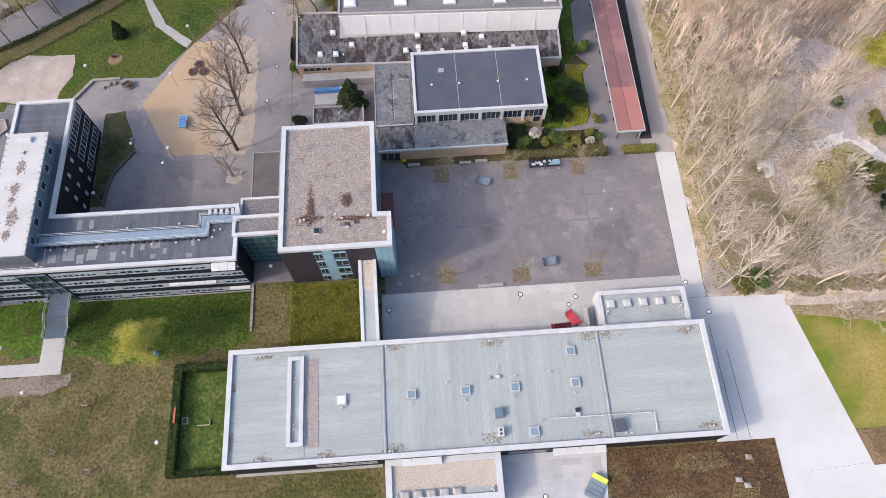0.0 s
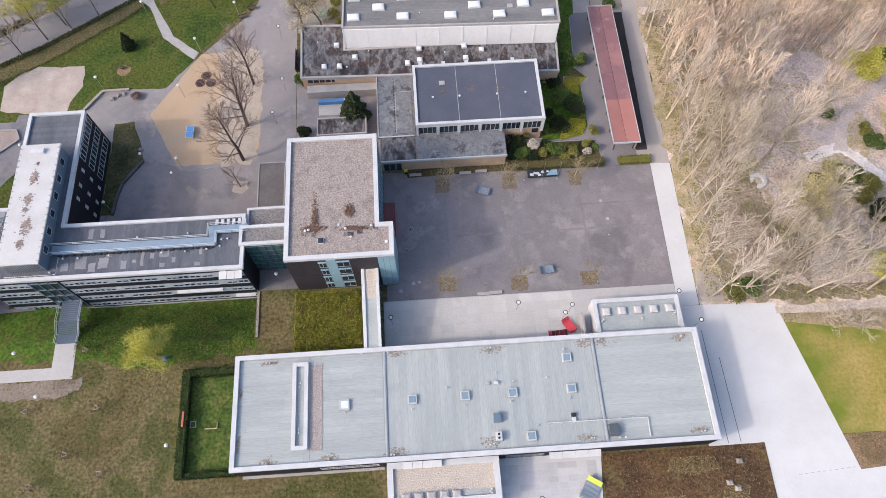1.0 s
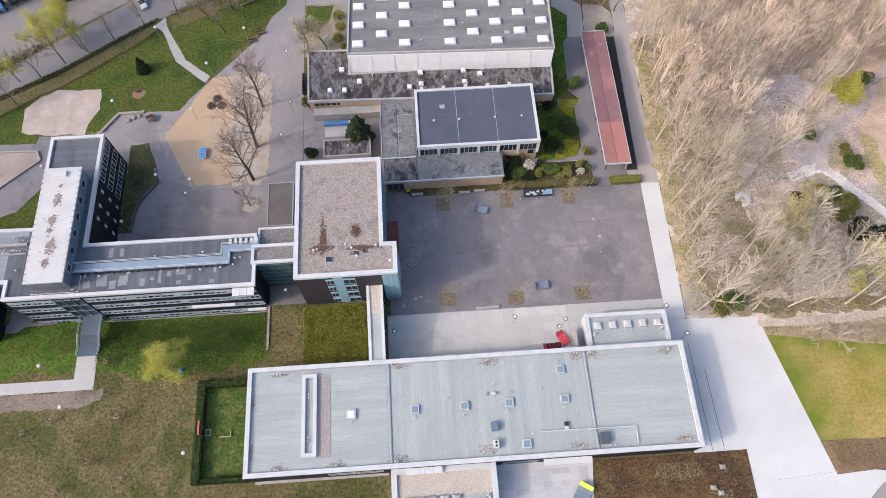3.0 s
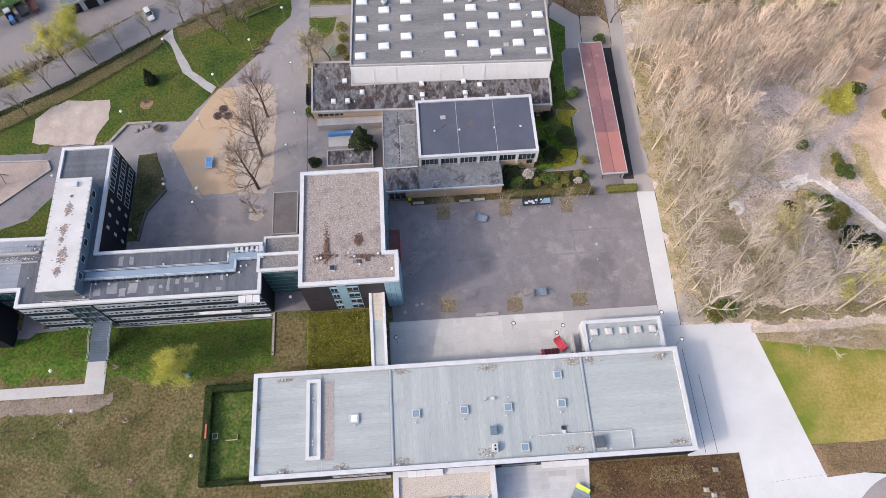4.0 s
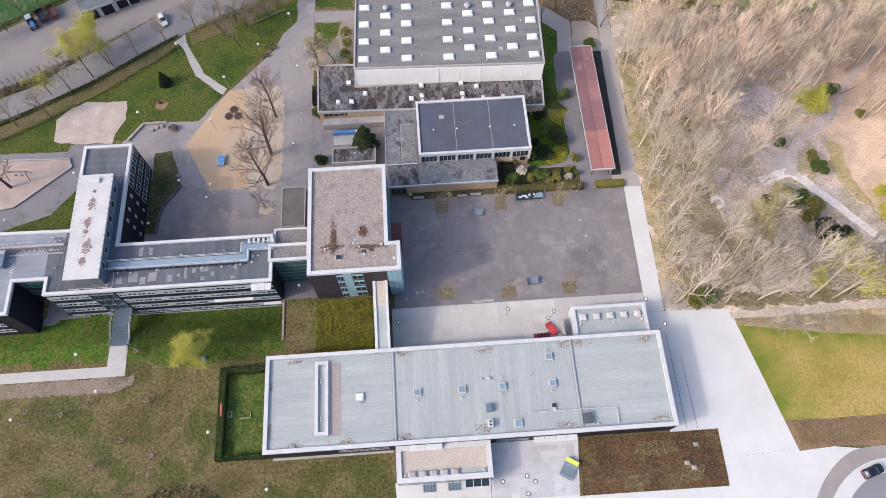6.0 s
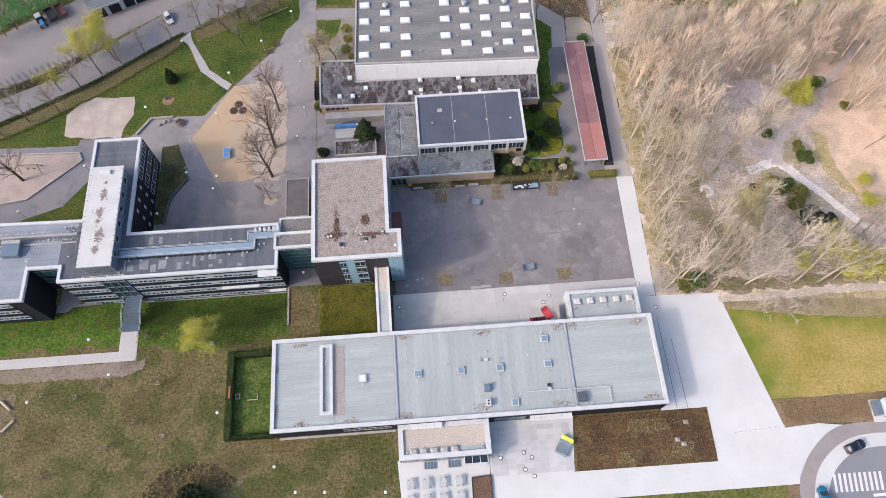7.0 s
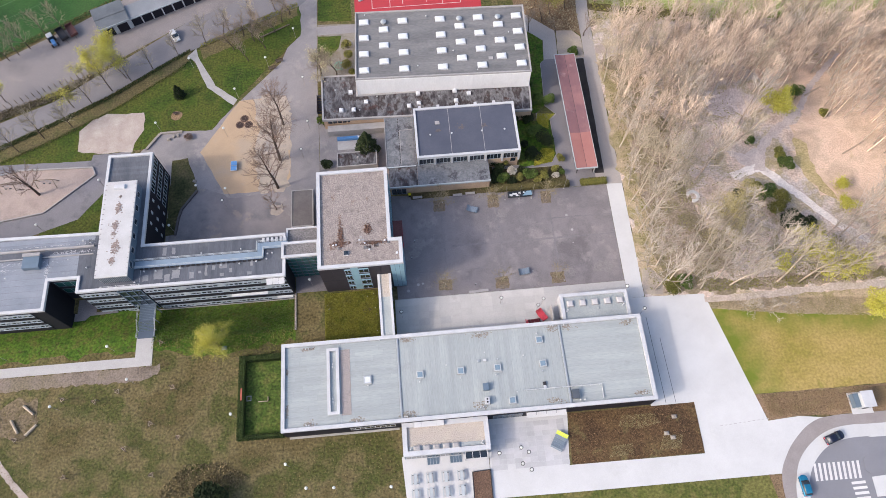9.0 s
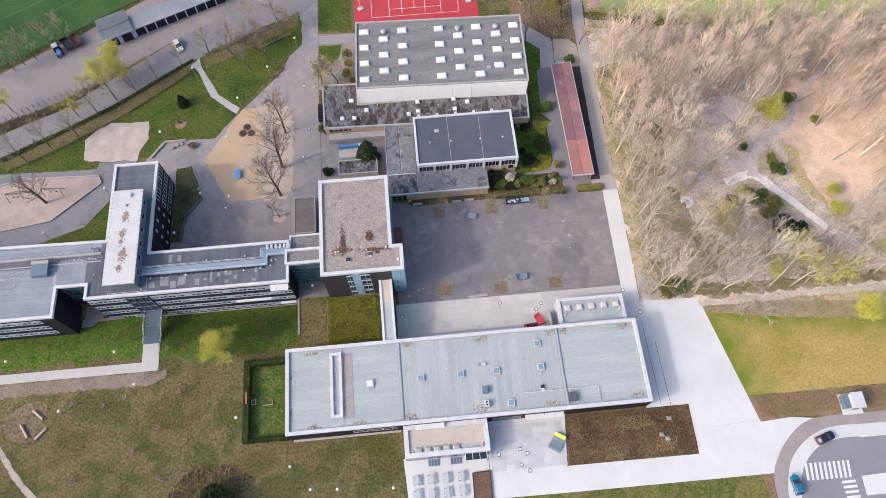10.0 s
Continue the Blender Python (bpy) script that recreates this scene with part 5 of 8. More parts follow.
def facade(owner, x0, x1, y, rows, panel, bay, half=False):
    """Ribbon windows: light frames, blinds above, dark panes below, and wide grey panels between the bays."""
    for z in rows:
        part("band", Mesh().box(x0, y - 0.1, z - 1.28, x1, y - 0.01, z + 0.2), BLACK, owner, "anthracite spandrel band")
    for a in panel:
        for z in rows:
            part("panel", Mesh().box(a, y - 0.08, z + 0.21, a + 1.25, y - 0.01, z + 2.0), BLIND, owner, "grey infill panel")
    edges = sorted([x0] + [a for a in panel] + [a + 1.25 for a in panel] + [x1])
    for a, b in zip(edges[::2], edges[1::2]):
        n = max(1, round((b - a) / bay))
        s = (b - a) / n
        for i in range(n):
            for z in rows:
                w = window(owner, a + i * s + 0.03, a + (i + 1) * s - 0.03, y, z + 0.3, z + 2.0, panes=2, bar=0.16, deep=0.1, frame=WINFRAME)
                part("blind", Mesh().box(a + i * s + 0.15, y - 0.075, z + (1.2, 1.05, 1.35)[(i * 7 + int(z)) % 3], a + (i + 1) * s - 0.15, y - 0.03, z + 1.9), BLIND, w, "grey blind half down")
                part("sill", Mesh().box(a + i * s, y - 0.13, z + 0.22, a + (i + 1) * s, y, z + 0.36), WINFRAME, w)


ROWS_W = (7.6, 4.2, 0.85, -2.5)
facade(WING, -61.0, -30.7, 45.33, ROWS_W, (-53.6, -45.2, -35.9), 2.1)
facade(WING, -74.4, -66.4, 45.33, ROWS_W, (), 2.0)
facade(WING, -110, -84.0, 41.88, (7.6, 4.2, 0.85), (-98.5,), 2.1)
awning(-34.6, -30.7, 45.3, 10.0, 1.3, 3, WING)
awning(-44.0, -35.95, 45.3, 2.9, 0.5, 4, WING)
awning(-34.6, -31.0, 45.3, -0.5, 0.5, 1, WING)
part("plinth", Mesh().box(-74.6, 45.1, -3.4, -30.4, 45.33, -2.75), KERB, WING, "pale plinth")
# glazed stair bay
part("stair_glass", Mesh().box(-66.2, 45.2, -1.5, -61.2, 45.34, 10.0), GLASS, WING, "green glazed stair bay")
for i in range(4):
    part("stair_mullion", Mesh().box(-66.2 + i * 1.6, 45.05, -1.5, -66.06 + i * 1.6, 45.22, 10.0), BLUEGREY, WING)
for z in (1.2, 4.0, 6.8, 9.6):
    part("stair_transom", Mesh().box(-66.2, 45.05, z, -61.2, 45.22, z + 0.18), BLUEGREY, WING)
# east face of the cross block
for z in (8.0, 4.6, 1.2):
    for i in range(3):
        window(WING, 69.6 + i * 3.0, 72.4 + i * 3.0, -61.2, z - 0.1, z + 2.0, "y", 3, 1, FRAME, GLASS, 0.12)
for z in (8.2, 4.95, 1.75):
    for y in (67.7, 64.6, 61.9):
        window(WING, y - 0.32, y + 0.32, -61.2, z - 0.55, z + 0.55, "y", 1, 1, WHITE, GLASS_L)
for i in range(6):
    part("panel", Mesh().box(-61.24, 55.6 + 2.3 * i, 0.2, -61.19, 57.8 + 2.3 * i, 10.0), BLACK, WING)
# east face of the recess
for i in range(3):
    part("panel", Mesh().box(-80.84, 42.0 + 2.2 * i, -2.0, -80.78, 44.1 + 2.2 * i, 10.0), BLACK, WING)
window(WING, -80.2, -75.2, 48.63, 7.2, 9.6, panes=3, frame=BLUEGREY, glass_m=GLASS_G)
window(WING, -80.2, -75.2, 48.63, 3.6, 6.0, panes=3, frame=BLUEGREY, glass_m=GLASS_G)

# steel stair to the path
ST = thing("steel_stair", "blue-grey steel stair with railings over the bank", "stair", at=pose(0, 0, 0))
part("landing", Mesh().box(-64.9, 41.4, 0.95, -61.3, 45.1, 1.1), STEELB, ST, "steel grating landing")
for i in range(7):
    part("tread", Mesh().box(-65.1, 41.15 - 0.3 * i, 0.82 - 0.12 * i, -61.5, 41.42 - 0.3 * i, 0.9 - 0.12 * i), STEELB, ST)
part("lower_deck", Mesh().box(-65.3, 37.6, 0.05, -61.6, 39.3, 0.13), STEELB, ST)
for x in (-65.2, -61.3):
    m = Mesh()
    for h in (0.55, 1.0):
        m.tube([Vector((x + 0.2, 45.0, 1.1 + h)), Vector((x + 0.1, 41.4, 1.1 + h)), Vector((x, 39.3, 0.1 + h)), Vector((x - 0.1, 37.6, 0.1 + h))], [0.05] * 4, 5)
    part("handrail", m, ALU, ST, "pale steel handrail")
    for y, z in ((44.9, 1.1), (43.0, 1.1), (41.4, 1.1), (39.3, 0.1), (37.7, 0.1)):
        part("post", Mesh().box(x, y, z - 0.1, x + 0.07, y + 0.07, z + 1.0), ALU, ST)
for x in (-64.7, -61.6):
    for y in (41.6, 44.4):
        part("leg", Mesh().box(x, y, -3.4, x + 0.15, y + 0.15, 0.95), GALV, ST)
for i in range(9):
    part("batten", Mesh().box(-64.9, 41.6 + 0.38 * i, 1.1, -61.3, 41.66 + 0.38 * i, 1.13), BLUEGREY, ST)
RT = thing("retaining_wall", "grey retaining wall with a fence on top", "retaining wall", at=pose(0, 0, 0))
part("wall", Mesh().box(-30.5, 36.6, -3.3, -30.1, 45.2, 0.25), STONE, RT)
for i in range(7):
    part("post", Mesh().box(-30.34, 37.0 + 1.3 * i, 0.25, -30.26, 37.08 + 1.3 * i, 1.3), WOODM, RT)
part("rail", Mesh().box(-30.33, 36.8, 1.15, -30.27, 45.1, 1.22), WOODM, RT)

# sports hall
HALL = pose(-13.7, 96.3, 0, 0, 0, -1.9)
HL, HD = 43.4, 21.2
H = thing("sports_hall", "tall sports hall with white walls and roof domes", "building", at=HALL)
HP = rect(0, 0, HL, HD)
part("wall", Mesh().prism(HP, 0, 9.6), CREAM, H)
part("parapet", Mesh().ring(inset(HP, -0.1), 0.35, 9.6, 10.05), KERB, H)
part("roof", Mesh().prism(inset(HP, 0.2), 9.5, 9.7), BITUMEN_H, H)
sheets(H, 0.4, 0.4, HL - 0.4, HD - 0.4, 9.7, 1.0, "x", BITUMEN_H, length=7.0, seed=8)
for i in range(9):
    a = 0.05 + 4.815 * i
    part("panel", Mesh().box(a, -0.1, 3.6, a + 4.72, 0.01, 9.35), CREAM, H)
    part("joint_cover", Mesh().box(a - 0.09, -0.16, 3.6, a + 0.07, 0.0, 9.35), CREAM, H)
for i, u in enumerate((2.2, 7.2, 12.1, 21.7, 26.6, 31.5, 36.5, 41.3)):
    for v in ((15.3, 10.2, 5.1) if i in (1, 4, 6) else (17.9, 12.8, 7.7, 2.6)):
        c = HALL @ Vector((u, v, 9.7))
        skylight(c.x, c.y, 9.7, 2.5, 1.7, 0.55, OPAL, "roof_dome", "rectangular white roof dome on the hall", "hall roof domes", WHITE)
for u, v in ((7.2, 17.5), (26.6, 17.5), (36.5, 17.5)):
    c = HALL @ Vector((u, v, 9.7))
    f = thing("roof_fan", "round pale roof fan with a domed cowl", "roof fan", "roof fans", pose(c.x, c.y, 9.7))
    part("neck", Mesh().cyl(0, 0, 0, 0.5, 0.5), KERB, f)
    part("cowl", Mesh().cyl(0, 0, 0.5, 0.75, 0.75, 0.7, 14).cyl(0, 0, 0.75, 0.95, 0.7, 0.3, 14), ALU, f)
part("hatch", Mesh().box(33.2, 4.2, 9.72, 34.3, 5.1, 9.9), KERB, H)
for u, v in ((2.4, 20.2), (15.5, 3.2), (24.5, 7.4), (38.9, 12.6), (18.2, 19.0), (30.2, 1.2)):
    c = HALL @ Vector((u, v, 9.72))
    vent(c.x, c.y, 9.72, 0.14, 0.35)

# flat-roofed side range of the hall
G1 = thing("hall_side_range", "low flat range with stained mossy roof", "building", at=pose(0, 0, 0))
part("wall", Mesh().prism([(-22.7, 89.2), (29.4, 87.6), (29.8, 95.6), (-14.1, 95.7), (-14.0, 98.6), (-23.1, 98.6)], 0, 3.5), BRICK, G1, "buff brick walls")
G1P = [(-22.8, 89.1), (29.4, 87.5), (29.9, 95.7), (-13.9, 95.8), (-13.9, 102.3), (-23.0, 102.6)]
part("fascia", Mesh().ring(inset(G1P, -0.1), 0.4, 3.5, 4.2), KERB, G1, "pale roof edge")
part("roof", Mesh().prism(inset(G1P, 0.2), 3.5, 4.0), STAINED, G1, "black and brown stained felt roof with moss")
part("back_wall", Mesh().box(-23.0, 98.7, 0, -14.1, 102.4, 3.5), BRICK, G1)
part("low_wall", Mesh().box(-21.9, 86.8, 0, -7.6, 88.6, 2.2), KERB, G1, "white rendered low wall")
for i in range(12):
    part("clerestory", Mesh().box(-21.6 + 1.2 * i, 89.0, 2.5, -20.6 + 1.2 * i, 89.15, 3.2), GLASS, G1)
for x, y in ((-15.6, 96.9), (-11.8, 93.6), (-18.1, 91.6), (-15.0, 91.5), (1.4, 95.0), (-1.1, 91.4), (10.7, 95.0), (14.2, 93.8), (1.4, 92.0), (10.8, 91.9), (5.2, 89.6), (8.6, 89.6)):
    skylight(x, y, 4.0, 1.1, 1.1, 0.6, OPAL, "roof_dome", "small square white roof dome", "side range roof domes", WHITE)
for x, y in ((-12.2, 98.2), (-13.5, 91.2), (-9.0, 95.0), (6.6, 93.6), (17.8, 89.4), (22.0, 89.2), (-19.5, 97.9)):
    vent(x, y, 4.0, 0.14, 0.35)
SF = thing("outside_steps", "dark steel steps beside the range", "steps", at=pose(0, 0, 0))
for i in range(7):
    part("tread", Mesh().box(-24.6, 94.0 + 0.75 * i, 0.05 + 0.16 * i, -23.1, 94.6 + 0.75 * i, 0.13 + 0.16 * i), DARKMETAL, SF)
part("side", Mesh().box(-24.7, 94.0, 0, -24.6, 99.2, 1.3), DARKMETAL, SF)

# small gym with a slate-blue roof
D = thing("small_gym", "gym with blue-grey roof, white frame and window band", "building", at=pose(0, 0, 0))
DP = rect(-0.25, 74.1, 24.55, 88.3)
part("wall", Mesh().prism(inset(DP, 0.3), 0, 6.3), BRICK, D, "buff brick walls")
part("fascia", Mesh().ring(DP, 0.55, 6.25, 7.2), WHITE, D, "white roof frame")
part("roof", Mesh().prism(inset(DP, 0.5), 6.3, 6.9), SLATE, D)
sheets(D, 0.35, 74.7, 23.95, 87.7, 6.9, 7.87, "y", SLATE)
for i in range(7):
    x = -0.2 + 4.05 * i
    part("column", Mesh().box(x, 74.0, 3.0, x + 0.4, 74.5, 6.3), WHITE, D, "white concrete column")
    if i < 6:
        window(D, x + 0.45, x + 3.95, 74.36, 3.85, 6.2, panes=4, frame=FRAME)
for x in (8.2, 16.1):
    part("roof_joint", Mesh().box(x - 0.05, 74.7, 6.9, x + 0.05, 87.7, 6.93), KERB, D)
for i in range(5):
    part("beam_end", Mesh().box(1.0 + 4.6 * i, 88.2, 6.6, 1.7 + 4.6 * i, 89.0, 7.1), WHITE, D)
for x, y in ((3.4, 80.4), (8.6, 80.4), (15.9, 80.4), (21.4, 80.4)):
    vent(x, y, 6.91, 0.2, 0.3)
for i, (x, y, w, d) in enumerate(((11.0, 82.0, 1.2, 1.1), (16.6, 82.0, 1.0, 1.0), (5.4, 81.6, 0.9, 0.6))):
    dirt(D, x, y, 6.915, w, d, mat("gym_roof_grime", [S(122, 110, 104), S(104, 98, 100)], 1.0, 5.0, 0.2) if i == 0 else bpy.data.materials["gym_roof_grime"], 780 + i, 60, grow=1.6)
part("hatch", Mesh().box(4.8, 83.3, 6.91, 5.9, 84.2, 7.1), KERB, D)
part("side_window", Mesh().box(22.4, 74.3, 2.2, 23.6, 74.42, 3.5), GLASS, D)

# flat links in front of and beside the gym
G2 = thing("side_link", "flat stained link roof beside the gym", "building", at=pose(0, 0, 0))
part("wall", Mesh().box(-7.4, 74.1, 0, -0.4, 88.2, 3.4), BRICK, G2)
part("roof", Mesh().box(-7.6, 74.05, 3.4, -0.35, 88.5, 3.9), STAINED_G, G2, "grey stained felt roof")
part("roof_edge", Mesh().box(-7.7, 74.0, 3.4, -7.5, 88.5, 4.05), KERB, G2, "pale concrete roof edge")
for i in range(17):
    part("felt_lap", Mesh().box(-4.35, 75.0 + 0.78 * i, 3.9, -4.2, 75.5 + 0.78 * i, 3.935), DARKGREY, G2)
part("roof_trim", Mesh().box(-4.05, 74.55, 3.9, -3.95, 84.5, 4.04).box(-3.95, 84.4, 3.9, -0.8, 84.5, 4.04), KERB, G2)
part("raised_field", Mesh().box(-4.0, 74.6, 3.9, -0.8, 84.5, 4.0), STAINED_G, G2)
part("flashing", Mesh().box(-7.5, 73.85, 3.9, -0.6, 74.1, 4.05), FRAME, G2)
G3 = thing("front_range", "low brick range with stained flat roof", "building", at=pose(0, 0, 0))
part("wall", Mesh().box(-7.2, 68.75, 0, 16.7, 74.4, 3.3), BRICK, G3, "buff brick front wall")
part("roof", Mesh().box(-0.4, 68.6, 3.3, 16.85, 74.45, 3.8), STAINED_G, G3, "grey stained felt roof")
part("mossy_roof", Mesh().box(-7.25, 68.6, 3.3, -0.45, 73.85, 3.76), STAINED, G3, "dark mossy roof with leaf litter")
part("fascia", Mesh().box(-7.3, 68.4, 3.4, 16.9, 68.62, 3.92), FRAME, G3, "pale roof edge")
for i in range(17):
    part("gutter_vent", Mesh().box(0.0 + i, 68.36, 3.2, 0.3 + i, 68.42, 3.3), KERB, G3)
for i in range(3):
    window(G3, -6.9 + 1.2 * i, -5.8 + 1.2 * i, 68.73, 0.1, 2.6, panes=1, frame=BLUEGREY, glass_m=GLASS)
G4 = thing("flat_shed", "small flat shed with dark leafy roof", "shed", at=pose(0, 0, 0))
block(G4, rect(-19.7, 76.2, -10.0, 80.2), 0, 2.6, KERB, STAINED, KERB, 0.25, 0.15, 0.15)
part("roof_ball", Mesh().cyl(-14.6, 78.6, 2.4, 2.8, 0.35, 0.2), KERB, G4)

# bicycle shelter
R = thing("bicycle_shelter", "long red-roofed open shelter with white edge", "shelter", at=pose(0, 0, 0))
for i in range(17):
    y = 70.0 + 2.02 * i
    for a, b, za, zb in ((37.8, 40.36, 3.62, 3.4), (40.44, 42.95, 3.4, 3.62)):
        m = Mesh().add([(a, y, za), (b, y, zb), (b, y + 2.01, zb), (a, y + 2.01, za), (a, y, za - 0.08), (b, y, zb - 0.08), (b, y + 2.01, zb - 0.08), (a, y + 2.01, za - 0.08)],
                       [(0, 1, 2, 3), (7, 6, 5, 4), (1, 0, 4, 5), (3, 2, 6, 7), (2, 1, 5, 6), (0, 3, 7, 4)])
        part("roof_panel", m, REDROOF_N if y < 79 else REDROOF, R)
part("gutter", Mesh().box(40.3, 70.0, 3.28, 40.5, 104.3, 3.36), DARKMETAL, R, "dark valley gutter")
part("edge", Mesh().box(37.66, 69.9, 3.4, 37.82, 104.4, 3.68).box(42.93, 69.9, 3.4, 43.05, 104.4, 3.68).box(37.66, 69.78, 3.3, 43.05, 69.98, 3.68).box(37.66, 104.3, 3.3, 43.05, 104.45, 3.68), FRAME, R, "pale metal roof edge")
for i in range(9):
    for x in (38.4, 42.3):
        part("post", Mesh().box(x, 70.6 + 4.15 * i, 0, x + 0.14, 70.74 + 4.15 * i, 3.35), DARKMETAL, R)
    part("beam", Mesh().box(38.3, 70.58 + 4.15 * i, 3.15, 42.5, 70.76 + 4.15 * i, 3.3), DARKMETAL, R)
part("back_wall", Mesh().box(42.6, 70.4, 0.05, 42.75, 104.0, 2.2), KERB, R)


# garages by the service yard
def slanted(cx, cy, ang):
    return pose(cx, cy, 0, 0, 0, ang)


GA = thing("garage_row", "long garage row with grey roof and dark doors", "garage", at=slanted(-74.7, 127.5, 23.4))
part("wall", Mesh().box(0, 0.3, 0, 41.5, 4.9, 2.8), KERB, GA)
part("roof", Mesh().box(-0.2, 0, 2.8, 41.6, 5.2, 3.05), mat("garage_roof_felt", [S(132, 136, 144), S(150, 153, 160)], 0.2, 4.0, 0.1, stain=(0.15, 0.58, S(120, 122, 128), 0.6)), GA)
part("roof_edge", Mesh().box(-0.2, -0.1, 2.75, 41.6, 0.0, 3.1), FRAME, GA, "pale metal eave")
for i in range(14):
    part("door", Mesh().box(0.3 + 2.95 * i, 0.2, 0.05, 2.9 + 2.95 * i, 0.34, 2.5), BLACK, GA, "dark garage door")
    part("pier", Mesh().box(-0.05 + 2.95 * i, 0.1, 0, 0.28 + 2.95 * i, 0.36, 2.75), WHITE, GA, "white pier")
GB = thing("workshop", "flat grey workshop with dark doors", "workshop", at=slanted(-82.2, 124.0, 23.4))
part("wall", Mesh().box(0, 0.1, 0, 8.2, 7.4, 3.4), FRAME, GB)
WSF = mat("workshop_roof_felt", [S(100, 105, 113), S(118, 123, 130)], 0.2, 4.0, 0.15, stain=(0.3, 0.56, S(136, 139, 145), 0.6))
part("roof", Mesh().box(-0.2, 3.4, 3.4, 8.3, 7.7, 3.75), WSF, GB)
part("lower_roof", Mesh().box(-0.2, -0.2, 3.3, 8.3, 3.38, 3.6), WSF, GB)
part("roof_edge", Mesh().box(-0.2, -0.3, 3.25, 8.3, -0.21, 3.66), FRAME, GB, "pale metal eave")
for i in range(2):
    part("door", Mesh().box(0.7 + 3.9 * i, 0.02, 0.05, 3.5 + 3.9 * i, 0.12, 2.7), BLACK, GB, "dark roller door")


# ---- trees and shrubs ----
def grow(rng, height, spread, trunk_r, levels, twigs, lean=0.0, fine_r=0.035, wob=0.13, thin=0.55):
    """Trunk and branches of a bare tree as two meshes."""
    wood, fine = Mesh(), Mesh()
    tips = []

    def limb(p, d, length, r, level, target):
        n = 4 if level < 2 else 3
        pts, rad = [p], [r]
        q, v = p.copy(), d.copy()
        for i in range(1, n + 1):
            v = (v + Vector((rng.gauss(0, wob), rng.gauss(0, wob), rng.gauss(0.06, 0.08)))).normalized()
            q = q + v * (length / n)
            pts.append(q.copy())
            rad.append(r * (1 - 0.62 * i / n))
        target.tube(pts, rad, 6 if level == 0 else (4 if level == 1 else 3))
        if level >= levels:
            tips.append(q)
            return
        k = twigs[level]
        for j in range(k):
            t = rng.uniform(0.3 if level else 0.38, 1.0)
            i = min(n - 1, int(t * n))
            base = pts[i].lerp(pts[i + 1], t * n - i)
            ax = v.cross(Vector((rng.gauss(0, 1), rng.gauss(0, 1), rng.gauss(0, 1)))).normalized()
            ang = radians(rng.uniform(22, 58)) * spread
            nd = (v * math.cos(ang) + ax * math.sin(ang) + Vector((0, 0, 0.12))).normalized()
            limb(base, nd, length * rng.uniform(0.4, 0.66) * (1.1 if level == 0 else 0.85), max(r * (1 - 0.6 * t) * thin, fine_r), level + 1, fine)

    d0 = Vector((rng.gauss(0, 0.06) + lean, rng.gauss(0, 0.06), 1)).normalized()
    limb(Vector((0, 0, -0.3)), d0, height * 0.72, trunk_r, 0, wood)
    return wood, fine, tips


def crowned(rng, height, r, limbs=11, subs=5, twigs=4, first=0.3, reach=0.4, spread=36.0, fine=0.035, lean=(0.0, 0.0)):
    """A bare tree with a leading stem, rising limbs, side branches and twigs; gives stem, branches and the twigs' tips."""
    wood, crown, tips = Mesh(), Mesh(), []

    def shoot(p, d, length, r0, r1, n, sides, lift, wob, target):
        pts, v = [p], d.copy()
        for i in range(n):
            v = (v + Vector((rng.gauss(0, wob), rng.gauss(0, wob), lift + rng.gauss(0, wob * 0.5)))).normalized()
            pts.append(pts[-1] + v * (length / n))
        target.tube(pts, [r0 + (r1 - r0) * i / n for i in range(n + 1)], sides, False)
        return pts

    def along(pts, t):
        i = min(len(pts) - 2, int(t * (len(pts) - 1)))
        return pts[i].lerp(pts[i + 1], t * (len(pts) - 1) - i), (pts[i + 1] - pts[i]).normalized()

    def aside(v, degrees):
        ax = v.cross(Vector((rng.gauss(0, 1), rng.gauss(0, 1), rng.gauss(0, 1)))).normalized()
        return (v * math.cos(radians(degrees)) + ax * math.sin(radians(degrees))).normalized()

    stem = shoot(Vector((0, 0, -0.3)), Vector((rng.gauss(lean[0], 0.03), rng.gauss(lean[1], 0.03), 1)).normalized(), height * 0.86, r, r * 0.22, 6, 7, 0.02, 0.045, wood)
    turn = rng.uniform(0, 6.28)
    for i in range(limbs):
        t = first + (0.97 - first) * (i + rng.random()) / limbs
        base, v = along(stem, t)
        turn += 2.4 + rng.gauss(0, 0.35)
        a = radians(max(10, spread * (1.25 - 0.75 * t) + rng.gauss(0, 7)))
        d = Vector((math.cos(turn) * math.sin(a), math.sin(turn) * math.sin(a), math.cos(a)))
        ln = height * reach * (1.12 - 0.72 * t) * rng.uniform(0.8, 1.2)
        rl = max(fine * 1.8, r * (1 - 0.78 * t) * 0.52)
        limb = shoot(base, d, ln, rl, fine, 4, 4, 0.07, 0.11, crown)
        for j in range(subs):
            q = 0.22 + 0.76 * (j + rng.random()) / subs
            b, v = along(limb, q)
            ls = ln * rng.uniform(0.34, 0.56) * (1.25 - 0.65 * q)
            sub = shoot(b, aside(v, rng.uniform(22, 48)), ls, max(fine, rl * 0.5 * (1 - 0.6 * q)), fine * 0.8, 3, 3, 0.06, 0.12, crown)
            for k in range(twigs):
                b2, v2 = along(sub, 0.2 + 0.8 * (k + rng.random()) / twigs)
                tw = shoot(b2, aside(v2, rng.uniform(20, 50)), ls * rng.uniform(0.35, 0.6), fine * 0.85, fine * 0.5, 2, 3, 0.05, 0.13, crown)
                tips.append(tw[-1])
    return wood, crown, tips


